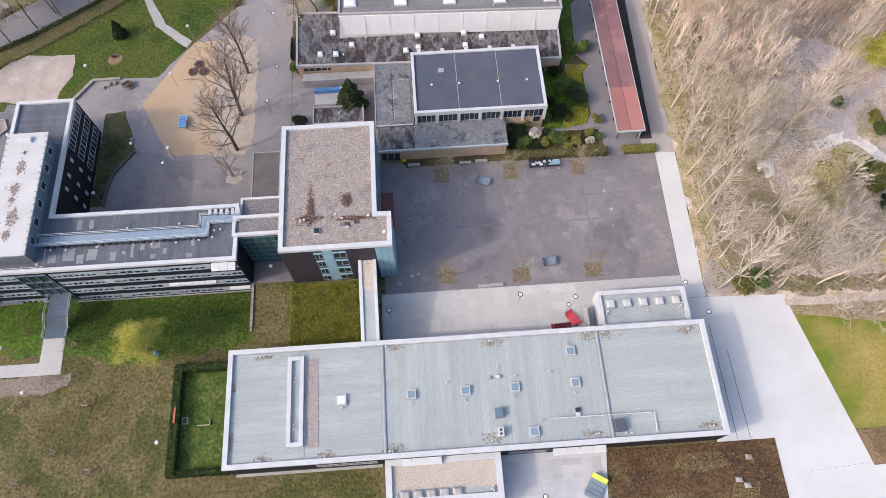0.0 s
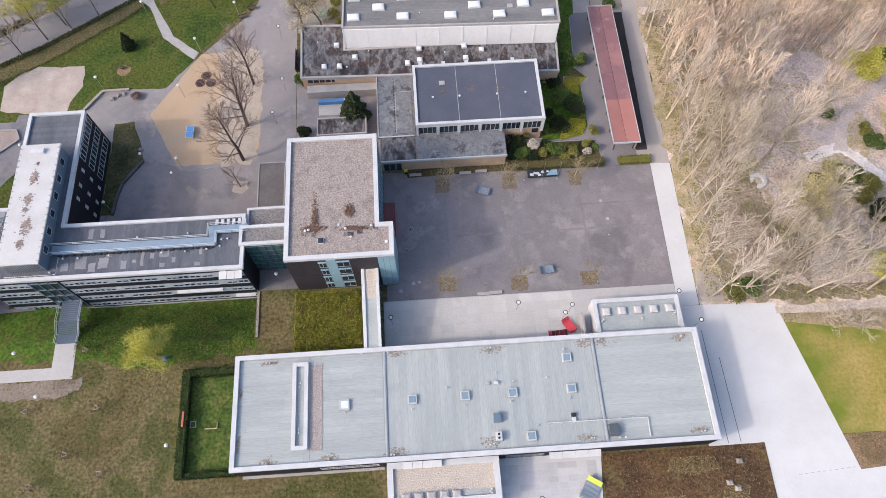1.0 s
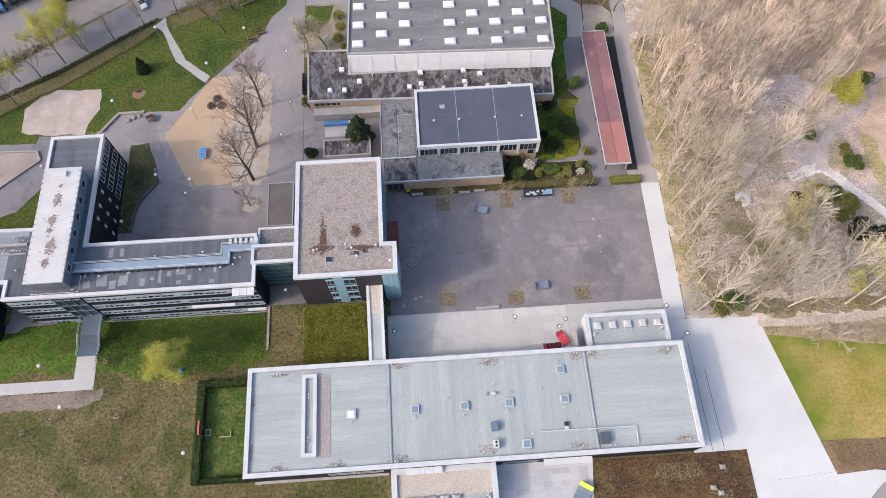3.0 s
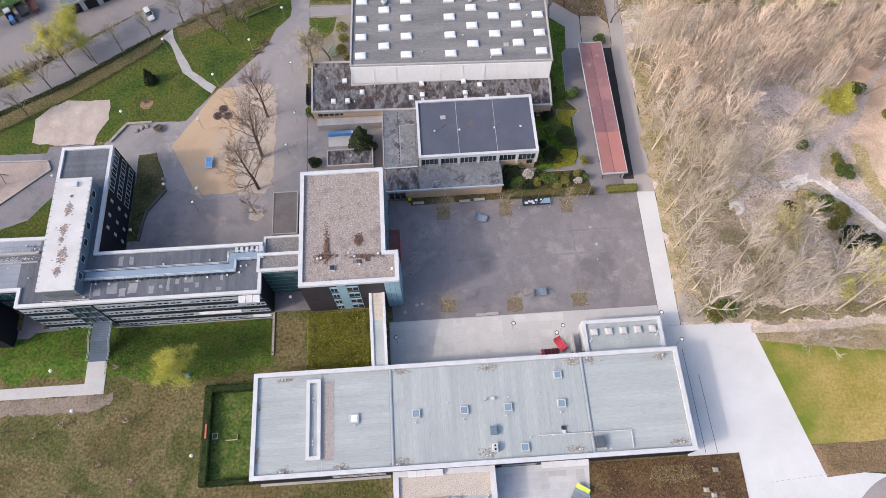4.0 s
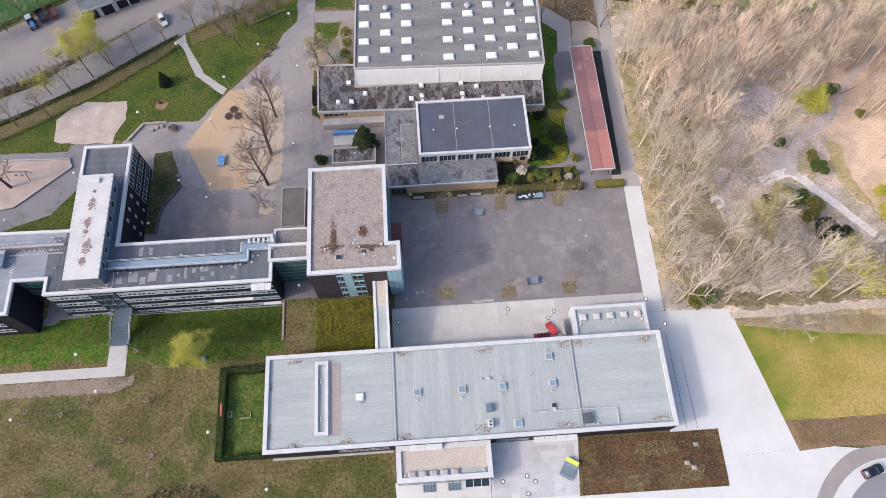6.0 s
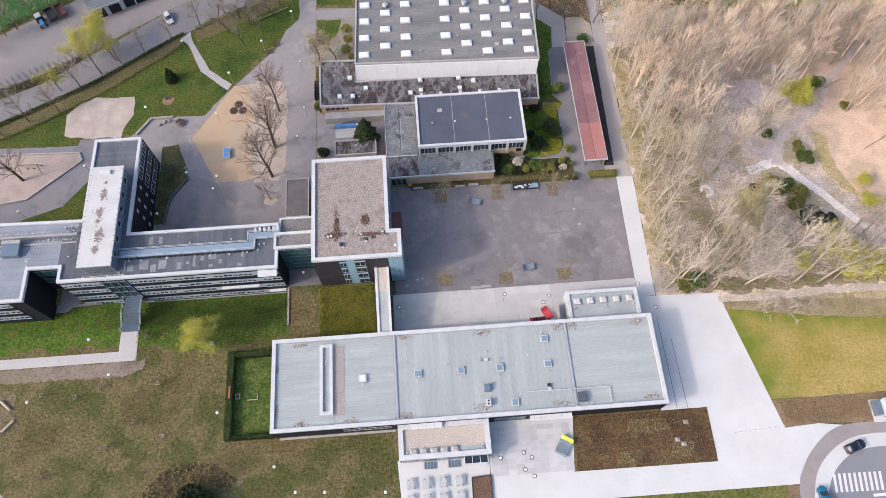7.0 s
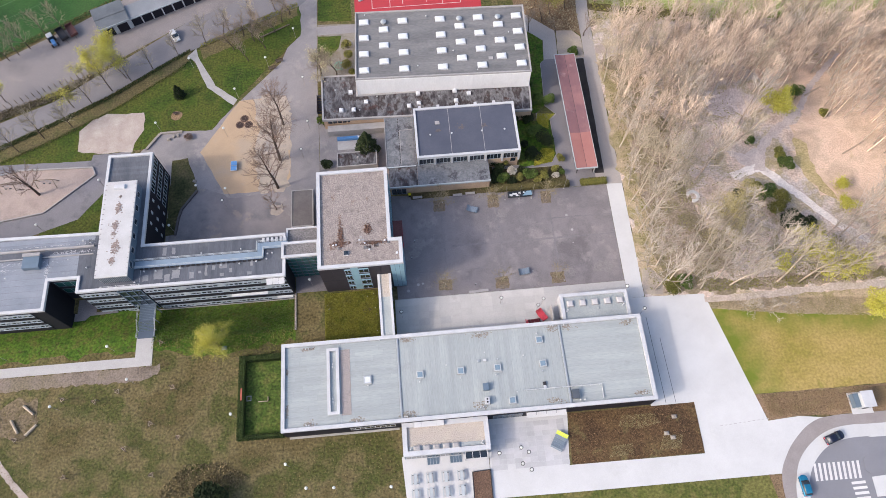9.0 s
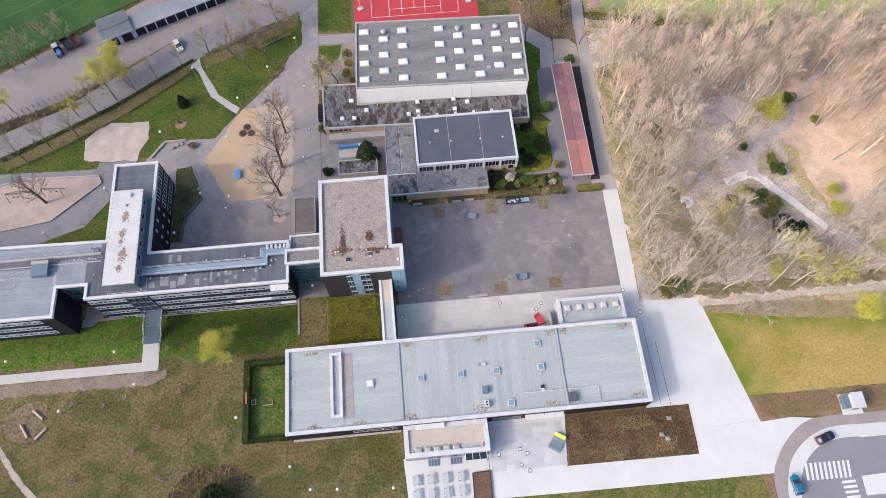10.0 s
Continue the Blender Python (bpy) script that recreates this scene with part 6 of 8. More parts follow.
def tall_tree(name, label, rng, height, r, bark, twig, group="", leaf=None, leaves=0, size=0.15, scat=0.45, **shape):
    stem, crown, tips = crowned(rng, height, r, **shape)
    t = thing(name, label, "tree", group, pose(0, 0, 0))
    part("trunk", stem, bark, t)
    part("crown", crown, twig, t)
    if leaves:
        m = Mesh()
        for i in range(leaves):
            m.leaf(tips[rng.randrange(len(tips))] + Vector((rng.gauss(0, scat), rng.gauss(0, scat), rng.gauss(0, scat))), size * rng.uniform(0.6, 1.3), rng)
        part("foliage", m, leaf, t)
    return t


def bare_tree(name, label, rng, height, spread=1.0, r=0.2, levels=3, twigs=(9, 6, 4), bark=None, twig=None, leaf=None, leaves=0, size=0.22, group="", fine_r=0.035, wob=0.13, thin=0.55):
    wood, fine, tips = grow(rng, height, spread, r, levels, twigs, fine_r=fine_r, wob=wob, thin=thin)
    t = thing(name, label, "tree", group, pose(0, 0, 0))
    part("trunk", wood, bark, t)
    part("crown", fine, twig, t)
    if leaves:
        m = Mesh()
        for i in range(leaves):
            c = tips[rng.randrange(len(tips))] + Vector((rng.gauss(0, 0.45), rng.gauss(0, 0.45), rng.gauss(0, 0.4)))
            m.leaf(c, size * rng.uniform(0.6, 1.3), rng)
        part("foliage", m, leaf, t)
    return t


def scatter(proto, places, rng, lo=0.8, hi=1.2):
    first = True
    for x, y in places:
        s = rng.uniform(lo, hi)
        m = pose(x, y, 0, 0, 0, rng.uniform(0, 360)) @ Matrix.Diagonal((s, s, s * rng.uniform(0.9, 1.1), 1))
        if first:
            proto.matrix_basis = m
            first = False
        else:
            c = copy_thing(proto, m)
            c.matrix_basis = m


# bare woodland
rngf = random.Random(77)
PROTOS = []
for i in range(10):
    rr = random.Random(200 + i)
    PROTOS.append(tall_tree("woodland_tree", "tall bare deciduous tree with " + ("grey-beige branches", "warm beige branches", "olive-grey branches")[i % 3 if i < 9 else 0], rr, rr.uniform(17, 22), rr.uniform(0.17, 0.25), BARK_PALE,
                            (WOOD_GREY, WOOD_PINK, WOOD_OLIVE)[i % 3 if i < 9 else 0], "bare woodland trees", limbs=rr.randrange(10, 13), first=rr.uniform(0.25, 0.42), spread=rr.uniform(30, 42), fine=0.034))

# glades, tracks and seats that stay open, as bands (from, to, half width)
GLADES = [((65.3, 61.5), (55.0, 52.0), 4.4), ((83, 70), (72, 59), 6.2), ((88, 77), (78, 67), 4.0), ((92, 80), (84, 72), 4.0), ((99, 84), (90, 75), 4.5), ((102, 72), (91, 62), 8.0), ((108, 66), (98, 57), 5.6),
          ((82, 88), (71, 77), 4.5), ((89.5, 61.5), (80, 51.5), 5.0), ((96, 54), (86, 44.5), 4.6), ((104, 92), (97, 86), 3.0), ((63, 60), (59, 50), 2.6), ((57, 48), (57, 44), 2.5), ((112, 78), (103, 72), 3.5), ((93, 87), (86, 80), 3.5)]


def open_ground(x, y):
    """Glades, tracks and the path stay free of trunks."""
    if y < 37.4 or x < 50.0 or (x < 54 and y > 105):
        return True
    p = Vector((x, y))
    for a, b, w in GLADES:
        a, b = Vector(a), Vector(b)
        t = min(1, max(0, (p - a).dot(b - a) / (b - a).length_squared))
        if (p - a.lerp(b, t)).length < w:
            return True
    return False


spots = [(53.6, 55.3), (50.5, 44.7), (52.6, 44.6), (54.6, 40.6), (57.2, 39.4), (61.5, 38.2), (78.6, 46.9), (51.1, 50.0), (92.5, 47.9), (90.4, 40.5)]
for tries in range(9000):
    near = tries < 700
    x, y = rngf.uniform(50.2, 62 if near else 132), rngf.uniform(37.6, 104 if near else 113)
    if open_ground(x, y) or any((x - a) ** 2 + (y - b) ** 2 < (7.5 if near else 10.5) for a, b in spots):
        continue
    spots.append((x, y))
    if len(spots) >= 295:
        break
kinds = [[], [], []]
for x, y in spots:
    warm, olive = min(0.85, max(0.0, (y - 58) / 45)), 0.35 if x < 60 or y < 46 else 0.12
    u = rngf.random()
    kinds[1 if u < warm * (1 - olive) else (2 if u > 1 - olive else 0)].append((x, y))
for i, p in enumerate(PROTOS):
    k = i % 3 if i < 9 else 0
    mine = [q for q in range(10) if (q % 3 if q < 9 else 0) == k]
    scatter(p, kinds[k][mine.index(i)::len(mine)], random.Random(i), 0.72, 1.15)


def far_wood():
    """The rest of the wood, too thick to count."""
    rng, m = random.Random(88), Mesh()
    forms = []
    for i in range(5):
        stem, crown, tips = crowned(random.Random(600 + i), 15 + i, 0.19, limbs=9, subs=4, twigs=2, spread=38, fine=0.04)
        forms.append(stem.add(crown.v, crown.f))
    n = 0
    while n < 190:
        x, y = rng.uniform(54, 150), rng.uniform(70, 112)
        if open_ground(x, y) or (x < 84 and y < 78):
            continue
        k, a, s = forms[n % 5], rng.uniform(0, 6.28), rng.uniform(0.7, 1.1)
        c, d = math.cos(a) * s, math.sin(a) * s
        m.add([(x + c * p[0] - d * p[1], y + d * p[0] + c * p[1], s * p[2]) for p in k.v], k.f)
        n += 1
    tagged(part("far_woodland", m, WOOD_PINK), "dense bare wood with warm beige twigs", "woodland", kind="stuff")


far_wood()
# street and court trees
RT1 = [tall_tree("bare_street_tree", "slender bare street tree with a pale twiggy crown", random.Random(300 + i), 11.5, 0.15, BARK_DARK, STREET_TWIG, "street trees", limbs=14, subs=6, twigs=5, first=0.25, reach=0.46, spread=44, fine=0.026) for i in range(3)]
street = [(-99.7, 89.6), (-93.8, 92.9), (-87.2, 95.8), (-78.3, 106.4), (-73.6, 109.2), (-68.2, 112.5), (-61.6, 116.2), (-54.6, 120.0), (-48.5, 123.8), (-42, 127), (-36, 130), (-105.5, 87), (-82.9, 102.5), (-102, 122.5), (-107, 119), (-98, 126.5), (-111, 117), (-94, 128.6), (-104.6, 120.6)]
for i, p in enumerate(RT1):
    scatter(p, street[i::3], random.Random(i + 5), 0.75, 1.1)
for i, (x, y, h, r, shape) in enumerate((
        (-34.6, 73.2, 16.5, 0.36, dict(limbs=17, subs=8, twigs=6, first=0.2, reach=0.5, spread=48, fine=0.03)),
        (-34.2, 81.2, 20, 0.4, dict(limbs=19, subs=8, twigs=6, first=0.14, reach=0.48, spread=36, fine=0.03, lean=(0.06, 0.12))),
        (-33.4, 91.5, 18, 0.3, dict(limbs=17, subs=8, twigs=6, first=0.16, reach=0.42, spread=38, fine=0.03, lean=(0.05, 0.1))),
        (-34.8, 67.2, 6.5, 0.13, dict(limbs=11, subs=5, twigs=3, first=0.14, reach=0.6, spread=52, fine=0.026)),
        (-92.6, 76.6, 13, 0.36, dict(limbs=13, subs=6, twigs=5, first=0.2, reach=0.52, spread=50, fine=0.032)))):
    t = tall_tree("bare_court_tree", "bare brown tree with a dense twiggy crown on the court", random.Random(400 + i), h, r, BARK_DARK, TWIG_DARK, "court trees", **shape)
    t.matrix_basis = pose(x, y, 0, 0, 0, 70 * i if i > 2 else 0)
far = bare_tree("bare_field_tree", "bare tree by the paths north of the court", random.Random(450), 10, 1.0, 0.2, 3, (10, 6, 4), BARK_DARK, mat("grey_brown_twigs", [S(126, 112, 100), S(156, 140, 124)], 0.3, 3.0, 0.2, rnd=0.15), group="northern bare trees")
scatter(far, [(33, 116), (37, 119), (40, 115), (30.5, 120), (44, 123), (36, 125), (-38.5, 116.8), (-40, 124), (-23.6, 106.6), (-43, 113), (-32, 128), (-41.5, 119.5), (-44.5, 121.5), (-36, 122), (-34, 125.5), (-49.5, 121.5), (-47, 117), (-19.5, 106), (47.5, 113)], random.Random(3), 0.6, 1.0)
yt = bare_tree("yard_tree", "small budding tree in a square bed", random.Random(500), 6.5, 1.25, 0.1, 3, (9, 6, 4), BARK_PALE, mat("budding_twigs", [S(140, 128, 104), S(160, 146, 116)], 0.5, 3.0, 0.2), group="yard trees")
scatter(yt, [(3.95, 64.6), (17.25, 64.8), (29.95, 65.2), (3.9, 44.4)], random.Random(9), 0.9, 1.05)
yt2 = bare_tree("young_yard_tree", "thin young tree in a square bed", random.Random(501), 5.4, 1.2, 0.07, 3, (9, 6, 5), BARK_PALE, bpy.data.materials["budding_twigs"], group="yard trees", fine_r=0.022)
scatter(yt2, [(16.6, 43.9), (29.4, 43.9)], random.Random(19), 0.95, 1.05)


def leafy(name, label, x, y, height, leaf, seed, leaves=1400, size=0.15, r=0.14, spread=1.0, bark=None, cat=""):
    t = bare_tree(name, label, random.Random(seed), height, spread, r, 3, (9, 6, 4), bark or BARK_DARK, bark and TWIG_PALE or TWIG_DARK, leaf, leaves, size)
    t.matrix_basis = pose(x, y, -depth(x, y), 0, 0, seed * 31 % 360)
    return t


bl = tall_tree("blossoming_tree", "yellow-green blossoming tree on the bank", random.Random(1), 8.2, 0.15, BARK_DARK, STREET_TWIG, "", LEAF_YELLOW, 15000, 0.09, 0.42, limbs=13, subs=6, twigs=4, first=0.12, reach=0.56, spread=50, fine=0.025)
bl.matrix_basis = pose(-47.3, 34.4, 0)
for i, (x, y, h) in enumerate(((-74.9, 110.1, 11.5), (-78.4, 115.1, 9), (-82.0, 111.6, 7.5), (-87.6, 102.0, 7), (-105.5, 105.3, 8))):
    leafy("spring_tree", "yellow-green budding roadside tree", x, y, h, LEAF_YELLOW, 10 + i, 8500 if i < 3 else 2200, 0.1)
for i, (x, y, h, n) in enumerate(((91.5, 83.5, 8, 3600), (88.5, 40.0, 9, 1800), (93, 38.5, 7, 1200), (99, 28.5, 9, 2600), (84.5, 45, 10, 1300), (104, 47, 9, 700), (101.5, 60.5, 3, 700), (99.8, 56.2, 4, 900), (78, 41, 7, 400))):
    leafy("spring_tree", "yellow-green budding tree at the wood's edge", x, y, h, LEAF_YELLOW, 30 + i, 2 * n, 0.17, bark=BARK_PALE)


def shrub(name, label, x, y, w, d, h, leaf, seed, n=500, size=0.2, group="", cat="shrub", cone=False):
    """A clipped or loose bush: short stems and a shell of leaves with an uneven outline."""
    rng = random.Random(seed)
    s = thing(name, label, cat, group, pose(x, y, -depth(x, y)))
    stems = Mesh()
    for i in range(6):
        a = rng.uniform(0, 6.28)
        stems.tube([Vector((0, 0, 0)), Vector((math.cos(a) * w * 0.2, math.sin(a) * d * 0.2, h * 0.5)), Vector((math.cos(a) * w * 0.33, math.sin(a) * d * 0.33, h * 0.75))], [0.06, 0.04, 0.02], 4)
    part("stem", stems, BARK_DARK, s)
    m, core = Mesh(), Mesh()
    lumps = [(rng.uniform(-0.24, 0.24) * w, rng.uniform(-0.24, 0.24) * d, h * rng.uniform(0.4, 0.62), rng.uniform(0.5, 0.75)) for i in range(6)]
    for i in range(n):
        if cone:
            t = rng.random() ** 1.6
            a = rng.uniform(0, 6.28)
            rr = (1 - t ** 1.5) * rng.uniform(0.75, 1.08) * (1 + 0.16 * math.sin(a * 5 + t * 17))
            c = Vector((math.cos(a) * w / 2 * rr, math.sin(a) * d / 2 * rr, 0.15 + t * h))
        else:
            lx, ly, lz, f = lumps[rng.randrange(6)]
            v = Vector((rng.gauss(0, 1), rng.gauss(0, 1), rng.gauss(0.3, 1))).normalized() * rng.uniform(0.75, 1.06)
            c = Vector((lx + v.x * w * 0.42 * f, ly + v.y * d * 0.42 * f, max(0.1, lz + v.z * h * 0.42 * f)))
        m.leaf(c, size * rng.uniform(0.6, 1.3), rng)
    part("foliage", m, leaf, s)
    return s


def hedge(name, label, x0, y0, x1, y1, h, leaf, seed, dens=26, size=0.16):
    """A clipped hedge: a dark core and a rough skin of leaves."""
    rng = random.Random(seed)
    s = thing(name, label, "hedge", "", pose(0, 0, 0))
    part("core", Mesh().box(x0 + 0.15, y0 + 0.15, 0, x1 - 0.15, y1 - 0.15, h - 0.15), leaf, s, "dense inner branches")
    m = Mesh()
    area = (x1 - x0) * (y1 - y0) + 2 * h * (x1 - x0 + y1 - y0)
    for i in range(min(9000, int(area * dens))):
        u = rng.random() * area
        if u < (x1 - x0) * (y1 - y0):
            c = Vector((rng.uniform(x0, x1), rng.uniform(y0, y1), h + rng.uniform(-0.2, 0.06)))
        elif rng.random() < (x1 - x0) / (x1 - x0 + y1 - y0):
            c = Vector((rng.uniform(x0, x1), rng.choice((y0, y1)) + rng.uniform(-0.1, 0.1), rng.uniform(0.05, h)))
        else:
            c = Vector((rng.choice((x0, x1)) + rng.uniform(-0.1, 0.1), rng.uniform(y0, y1), rng.uniform(0.05, h)))
        m.leaf(c, size * rng.uniform(0.6, 1.4), rng)
    part("foliage", m, leaf, s)


hedge("clipped_hedge", "dark clipped hedge round a green plot", -42.2, 13.4, -40.9, 31.2, 1.5, LEAF_HEDGE, 1, 45, 0.13)
hedge("clipped_hedge", "dark clipped hedge round a green plot", -40.9, 30.0, -33.0, 31.2, 1.5, LEAF_HEDGE, 2, 45, 0.13)
hedge("clipped_hedge", "dark clipped hedge round a green plot", -40.9, 13.4, -32.6, 14.3, 1.2, LEAF_HEDGE, 3, 45, 0.13)
patch("hedged_plot", [(-40.9, 14.2), (-32.2, 14.2), (-32.2, 30.1), (-40.9, 30.1)], 0.04, mat("shaded_plot_grass", [S(56, 78, 28), S(78, 98, 38), S(102, 106, 54)], 0.4, 1.8, 0.65, bump=0.9, stain=(2.2, 0.6, S(120, 126, 80), 0.5)), "lush green plot inside a hedge", "lawn", 0.08)
hedge("garden_hedge", "clipped brown-green hedge along the yard", 18.0, 67.0, 36.1, 68.5, 1.2, LEAF_BROWN, 5, 60, 0.11)
hedge("garden_hedge", "short clipped yellow-green hedge", 39.0, 67.0, 45.3, 68.6, 0.9, LEAF_OLIVE, 6, 60, 0.11)
patch("garden_lawn", [(24.8, 73.3), (33.0, 74.4), (34.3, 76.5), (34.4, 86.8), (30.9, 86.9), (24.8, 87.3)], 0.06, GREEN, "garden lawn with shrubs beside the gym", "lawn", 0.15)
patch("garden_lawn", [(29.6, 89.3), (31.2, 89.3), (33.6, 91.2), (34.0, 97.7), (34.4, 104.8), (35.5, 106), (36.3, 112.4), (32.4, 116), (29.7, 119.5)], 0.062, GREEN, "green strip beside the sports hall", "lawn", 0.15)
patch("garden_bed", [(17.6, 68.3), (36.0, 68.4), (35.3, 73.0), (17.0, 73.6)], 0.05, mat("planted_bed_soil", [S(78, 72, 48), S(98, 88, 62), S(84, 84, 46)], 0.4, 3.0, 0.5, bump=1.0), "garden bed with shrubs", "planting bed", 0.15)
patch("front_bed", [(-2.4, 66.9), (17.2, 67.3), (16.8, 68.7), (-3.0, 68.7)], 0.06, bpy.data.materials["planted_bed_soil"], "narrow dark bed under the brick wall", "planting bed", 0.08)
for i, (x, y, w, h, leaf, lab) in enumerate((
        (29.8, 82.8, 4.4, 3.0, LEAF_GREEN, "round green garden shrub"), (31.9, 80.3, 5.4, 3.4, LEAF_DARK, "dark round evergreen shrub"), (28.2, 76.6, 5.0, 2.8, LEAF_DARK, "dark green garden shrub"),
        (34.8, 92.4, 3.2, 2.2, LEAF_GREEN, "round clipped green shrub"), (31.7, 92.8, 4.0, 2.8, LEAF_GREEN, "leafy green shrub by the hall"), (30.6, 97.5, 2.4, 2.2, LEAF_GREEN, "leafy green shrub by the hall"),
        (35.0, 74.9, 2.4, 1.8, LEAF_OLIVE, "round olive shrub in loose leaf"), (26.0, 88.0, 3.6, 2.2, LEAF_DARK, "dark shrub at the gym's corner"), (22.5, 72.1, 2.6, 2.6, BLOSSOM, "white blossoming shrub in loose leaf"),
        (19.4, 72.6, 4.0, 2.6, LEAF_DARK, "dark ivy shrub in loose leaf"), (20.2, 70.2, 3.6, 2.2, LEAF_GREEN, "green shrub in the bed"), (27.0, 71.0, 3.8, 2.4, LEAF_GREEN, "green shrub in the bed"), (24.2, 70.4, 2.6, 1.8, LEAF_OLIVE, "olive shrub in the bed"),
        (30.4, 70.6, 2.8, 1.6, LEAF_OLIVE, "olive shrub in the bed"), (33.2, 70.2, 1.8, 1.2, BLOSSOM, "pale dry shrub in the bed"), (34.8, 71.0, 1.8, 1.8, LEAF_GREEN, "green shrub in the bed"), (25.4, 75.6, 2.0, 3.0, LEAF_GREEN, "ivy by the gym wall"), (18.6, 70.4, 3.4, 2.0, LEAF_DARK, "dark ivy shrub in loose leaf"), (22.4, 69.6, 2.6, 1.6, LEAF_DARK, "dark green shrub in the bed"), (25.6, 72.4, 2.4, 1.6, LEAF_DARK, "dark green shrub in the bed"), (28.6, 69.6, 2.2, 1.3, LEAF_OLIVE, "olive shrub in the bed"), (33.4, 72.0, 2.2, 1.2, LEAF_OLIVE, "olive shrub in the bed"), (29.2, 72.2, 2.0, 1.2, LEAF_BROWN, "brown-green shrub in the bed"), (31.2, 71.9, 2.0, 1.2, LEAF_BROWN, "brown-green shrub in the bed"),
        (29.1, 87.0, 4.0, 2.2, LEAF_DARK, "dark green garden shrub"), (26.6, 79.5, 2.6, 1.6, LEAF_DARK, "dark green garden shrub"), (18.2, 74.6, 2.0, 2.6, LEAF_DARK, "dark ivy by the gym wall"), (21.4, 74.3, 1.4, 3.0, LEAF_OLIVE, "ivy by the gym wall"),
        (82.6, 75.6, 2.6, 2.2, LEAF_GREEN, "dark green woodland bush"), (89.4, 68.0, 4.6, 3.4, LEAF_GREEN, "glossy green rhododendron bush in the wood"), (88.6, 71.0, 3.6, 3.0, LEAF_OLIVE, "grey-green bush in loose leaf"), (85.2, 58.4, 5.0, 4.0, LEAF_OLIVE, "olive woodland bush in loose leaf"),
        (83.8, 55.4, 5.0, 3.6, LEAF_OLIVE, "olive bush beside the holly"), (90.2, 51.6, 4.0, 2.8, LEAF_DARK, "dark holly bush in the wood"), (97.8, 88.6, 4.6, 4.0, LEAF_GREEN, "dark green tree-like bush"), (55.4, 39.4, 5.4, 2.0, LEAF_OLIVE, "olive ivy mound under bare trees"),
        (58.2, 40.0, 4.6, 1.8, LEAF_GREEN, "ivy mound under the trees"), (80, 63, 5.0, 3.4, LEAF_OLIVE, "olive undergrowth in loose leaf"), (76.5, 60, 4.4, 2.6, LEAF_DARK, "dark undergrowth in loose leaf"), (-22.6, 78.2, 3.4, 2.4, LEAF_DARK, "dark round shrub behind the tower"),
        (-23.6, 91.2, 2.6, 2.0, LEAF_GREEN, "green shrub at the range's corner"), (104, 82, 3, 2, LEAF_OLIVE, "olive bush in loose leaf"), (61, 92, 3, 2, LEAF_OLIVE, "olive bush in loose leaf"), (43.6, 107.5, 3.4, 2.2, LEAF_GREEN, "green shrub at the path's end"))):
    shrub("shrub", lab, x, y, w, w, h, leaf, 60 + i, int(150 * w * w) if w < 3 else int(430 * w), 0.16)
shrub("conifer", "dark cone-shaped conifer on the lawn", -60.3, 103.0, 2.7, 2.7, 4.4, LEAF_DARK, 3, 1500, 0.2, cat="tree", cone=True)
shrub("pine_tree", "dark green pine behind the tower", -12.3, 81.6, 5.4, 5.4, 8.6, LEAF_PINE, 4, 4600, 0.24, cat="tree", cone=True)


def carpet(name, label, poly, n, h, leaf, size, seed, cat="ground cover"):
    """Dense low plants over a plot."""
    rng, m = random.Random(seed), Mesh()
    xs, ys = [p[0] for p in poly], [p[1] for p in poly]
    while n:
        x, y = rng.uniform(min(xs), max(xs)), rng.uniform(min(ys), max(ys))
        inside = False
        for i in range(len(poly)):
            (ax, ay), (bx, by) = poly[i - 1], poly[i]
            if (ay > y) != (by > y) and x < (bx - ax) * (y - ay) / (by - ay) + ax:
                inside = not inside
        if inside:
            bumpy = 0.5 + 0.5 * noise.noise(Vector((x * 1.4, y * 1.4, seed)))
            m.leaf(Vector((x, y, 0.08 - depth(x, y) + h * bumpy * rng.uniform(0.6, 1.1))), size * rng.uniform(0.6, 1.4), rng)
            n -= 1
    tagged(part(name, m, leaf), label, cat, kind="stuff")


carpet("ground_cover", "golden-green low shrubs in a square bed", rect(-23.7, 33.5, -11.7, 44.4), 16000, 0.5, SEDUM, 0.13, 21)
carpet("yellow_flowers", "yellow flowering ground cover in the garden", [(28.3, 73.5), (33.0, 74.4), (34.0, 76.5), (34.0, 78.0), (31.1, 78.5), (28.8, 75.4)], 2800, 0.4, LEAF_LIME, 0.14, 22)
carpet("yellow_flowers", "yellow flowering ground cover in the garden", [(31.4, 88.9), (35.8, 88.4), (34.2, 86.8), (33.6, 83.9), (31.4, 85.4), (30.9, 86.9)], 1800, 0.4, LEAF_LIME, 0.14, 23)
carpet("bank_weeds", "tufts of fresh green weeds on the bank", [(-62, 36.5), (-30.6, 36.5), (-30.6, 45), (-62, 45)], 9000, 0.3, LEAF_GREEN, 0.12, 24)
carpet("undergrowth", "olive undergrowth on the woodland floor", [(52, 40), (60, 38.5), (90, 38.5), (86, 62), (70, 74), (56, 74)], 3600, 0.6, LEAF_OLIVE, 0.16, 25)
carpet("roadside_hedge", "dark low hedge along the road", [(-106, 88.9), (-92.8, 95.8), (-79, 103.1), (-63.5, 113.9), (-58.6, 117.2), (-58.8, 118.3), (-63.6, 115.2), (-79.2, 104.5), (-93, 97.2), (-106.3, 90.6)], 7000, 0.5, LEAF_HEDGE, 0.11, 26, "hedge")
carpet("roadside_hedge", "dark low hedge along the road", [(-56, 118.3), (-38, 127.0), (-29.8, 130.8), (-29.8, 132.0), (-38, 128.4), (-56, 119.6)], 1500, 0.6, LEAF_OLIVE, 0.16, 27, "hedge")
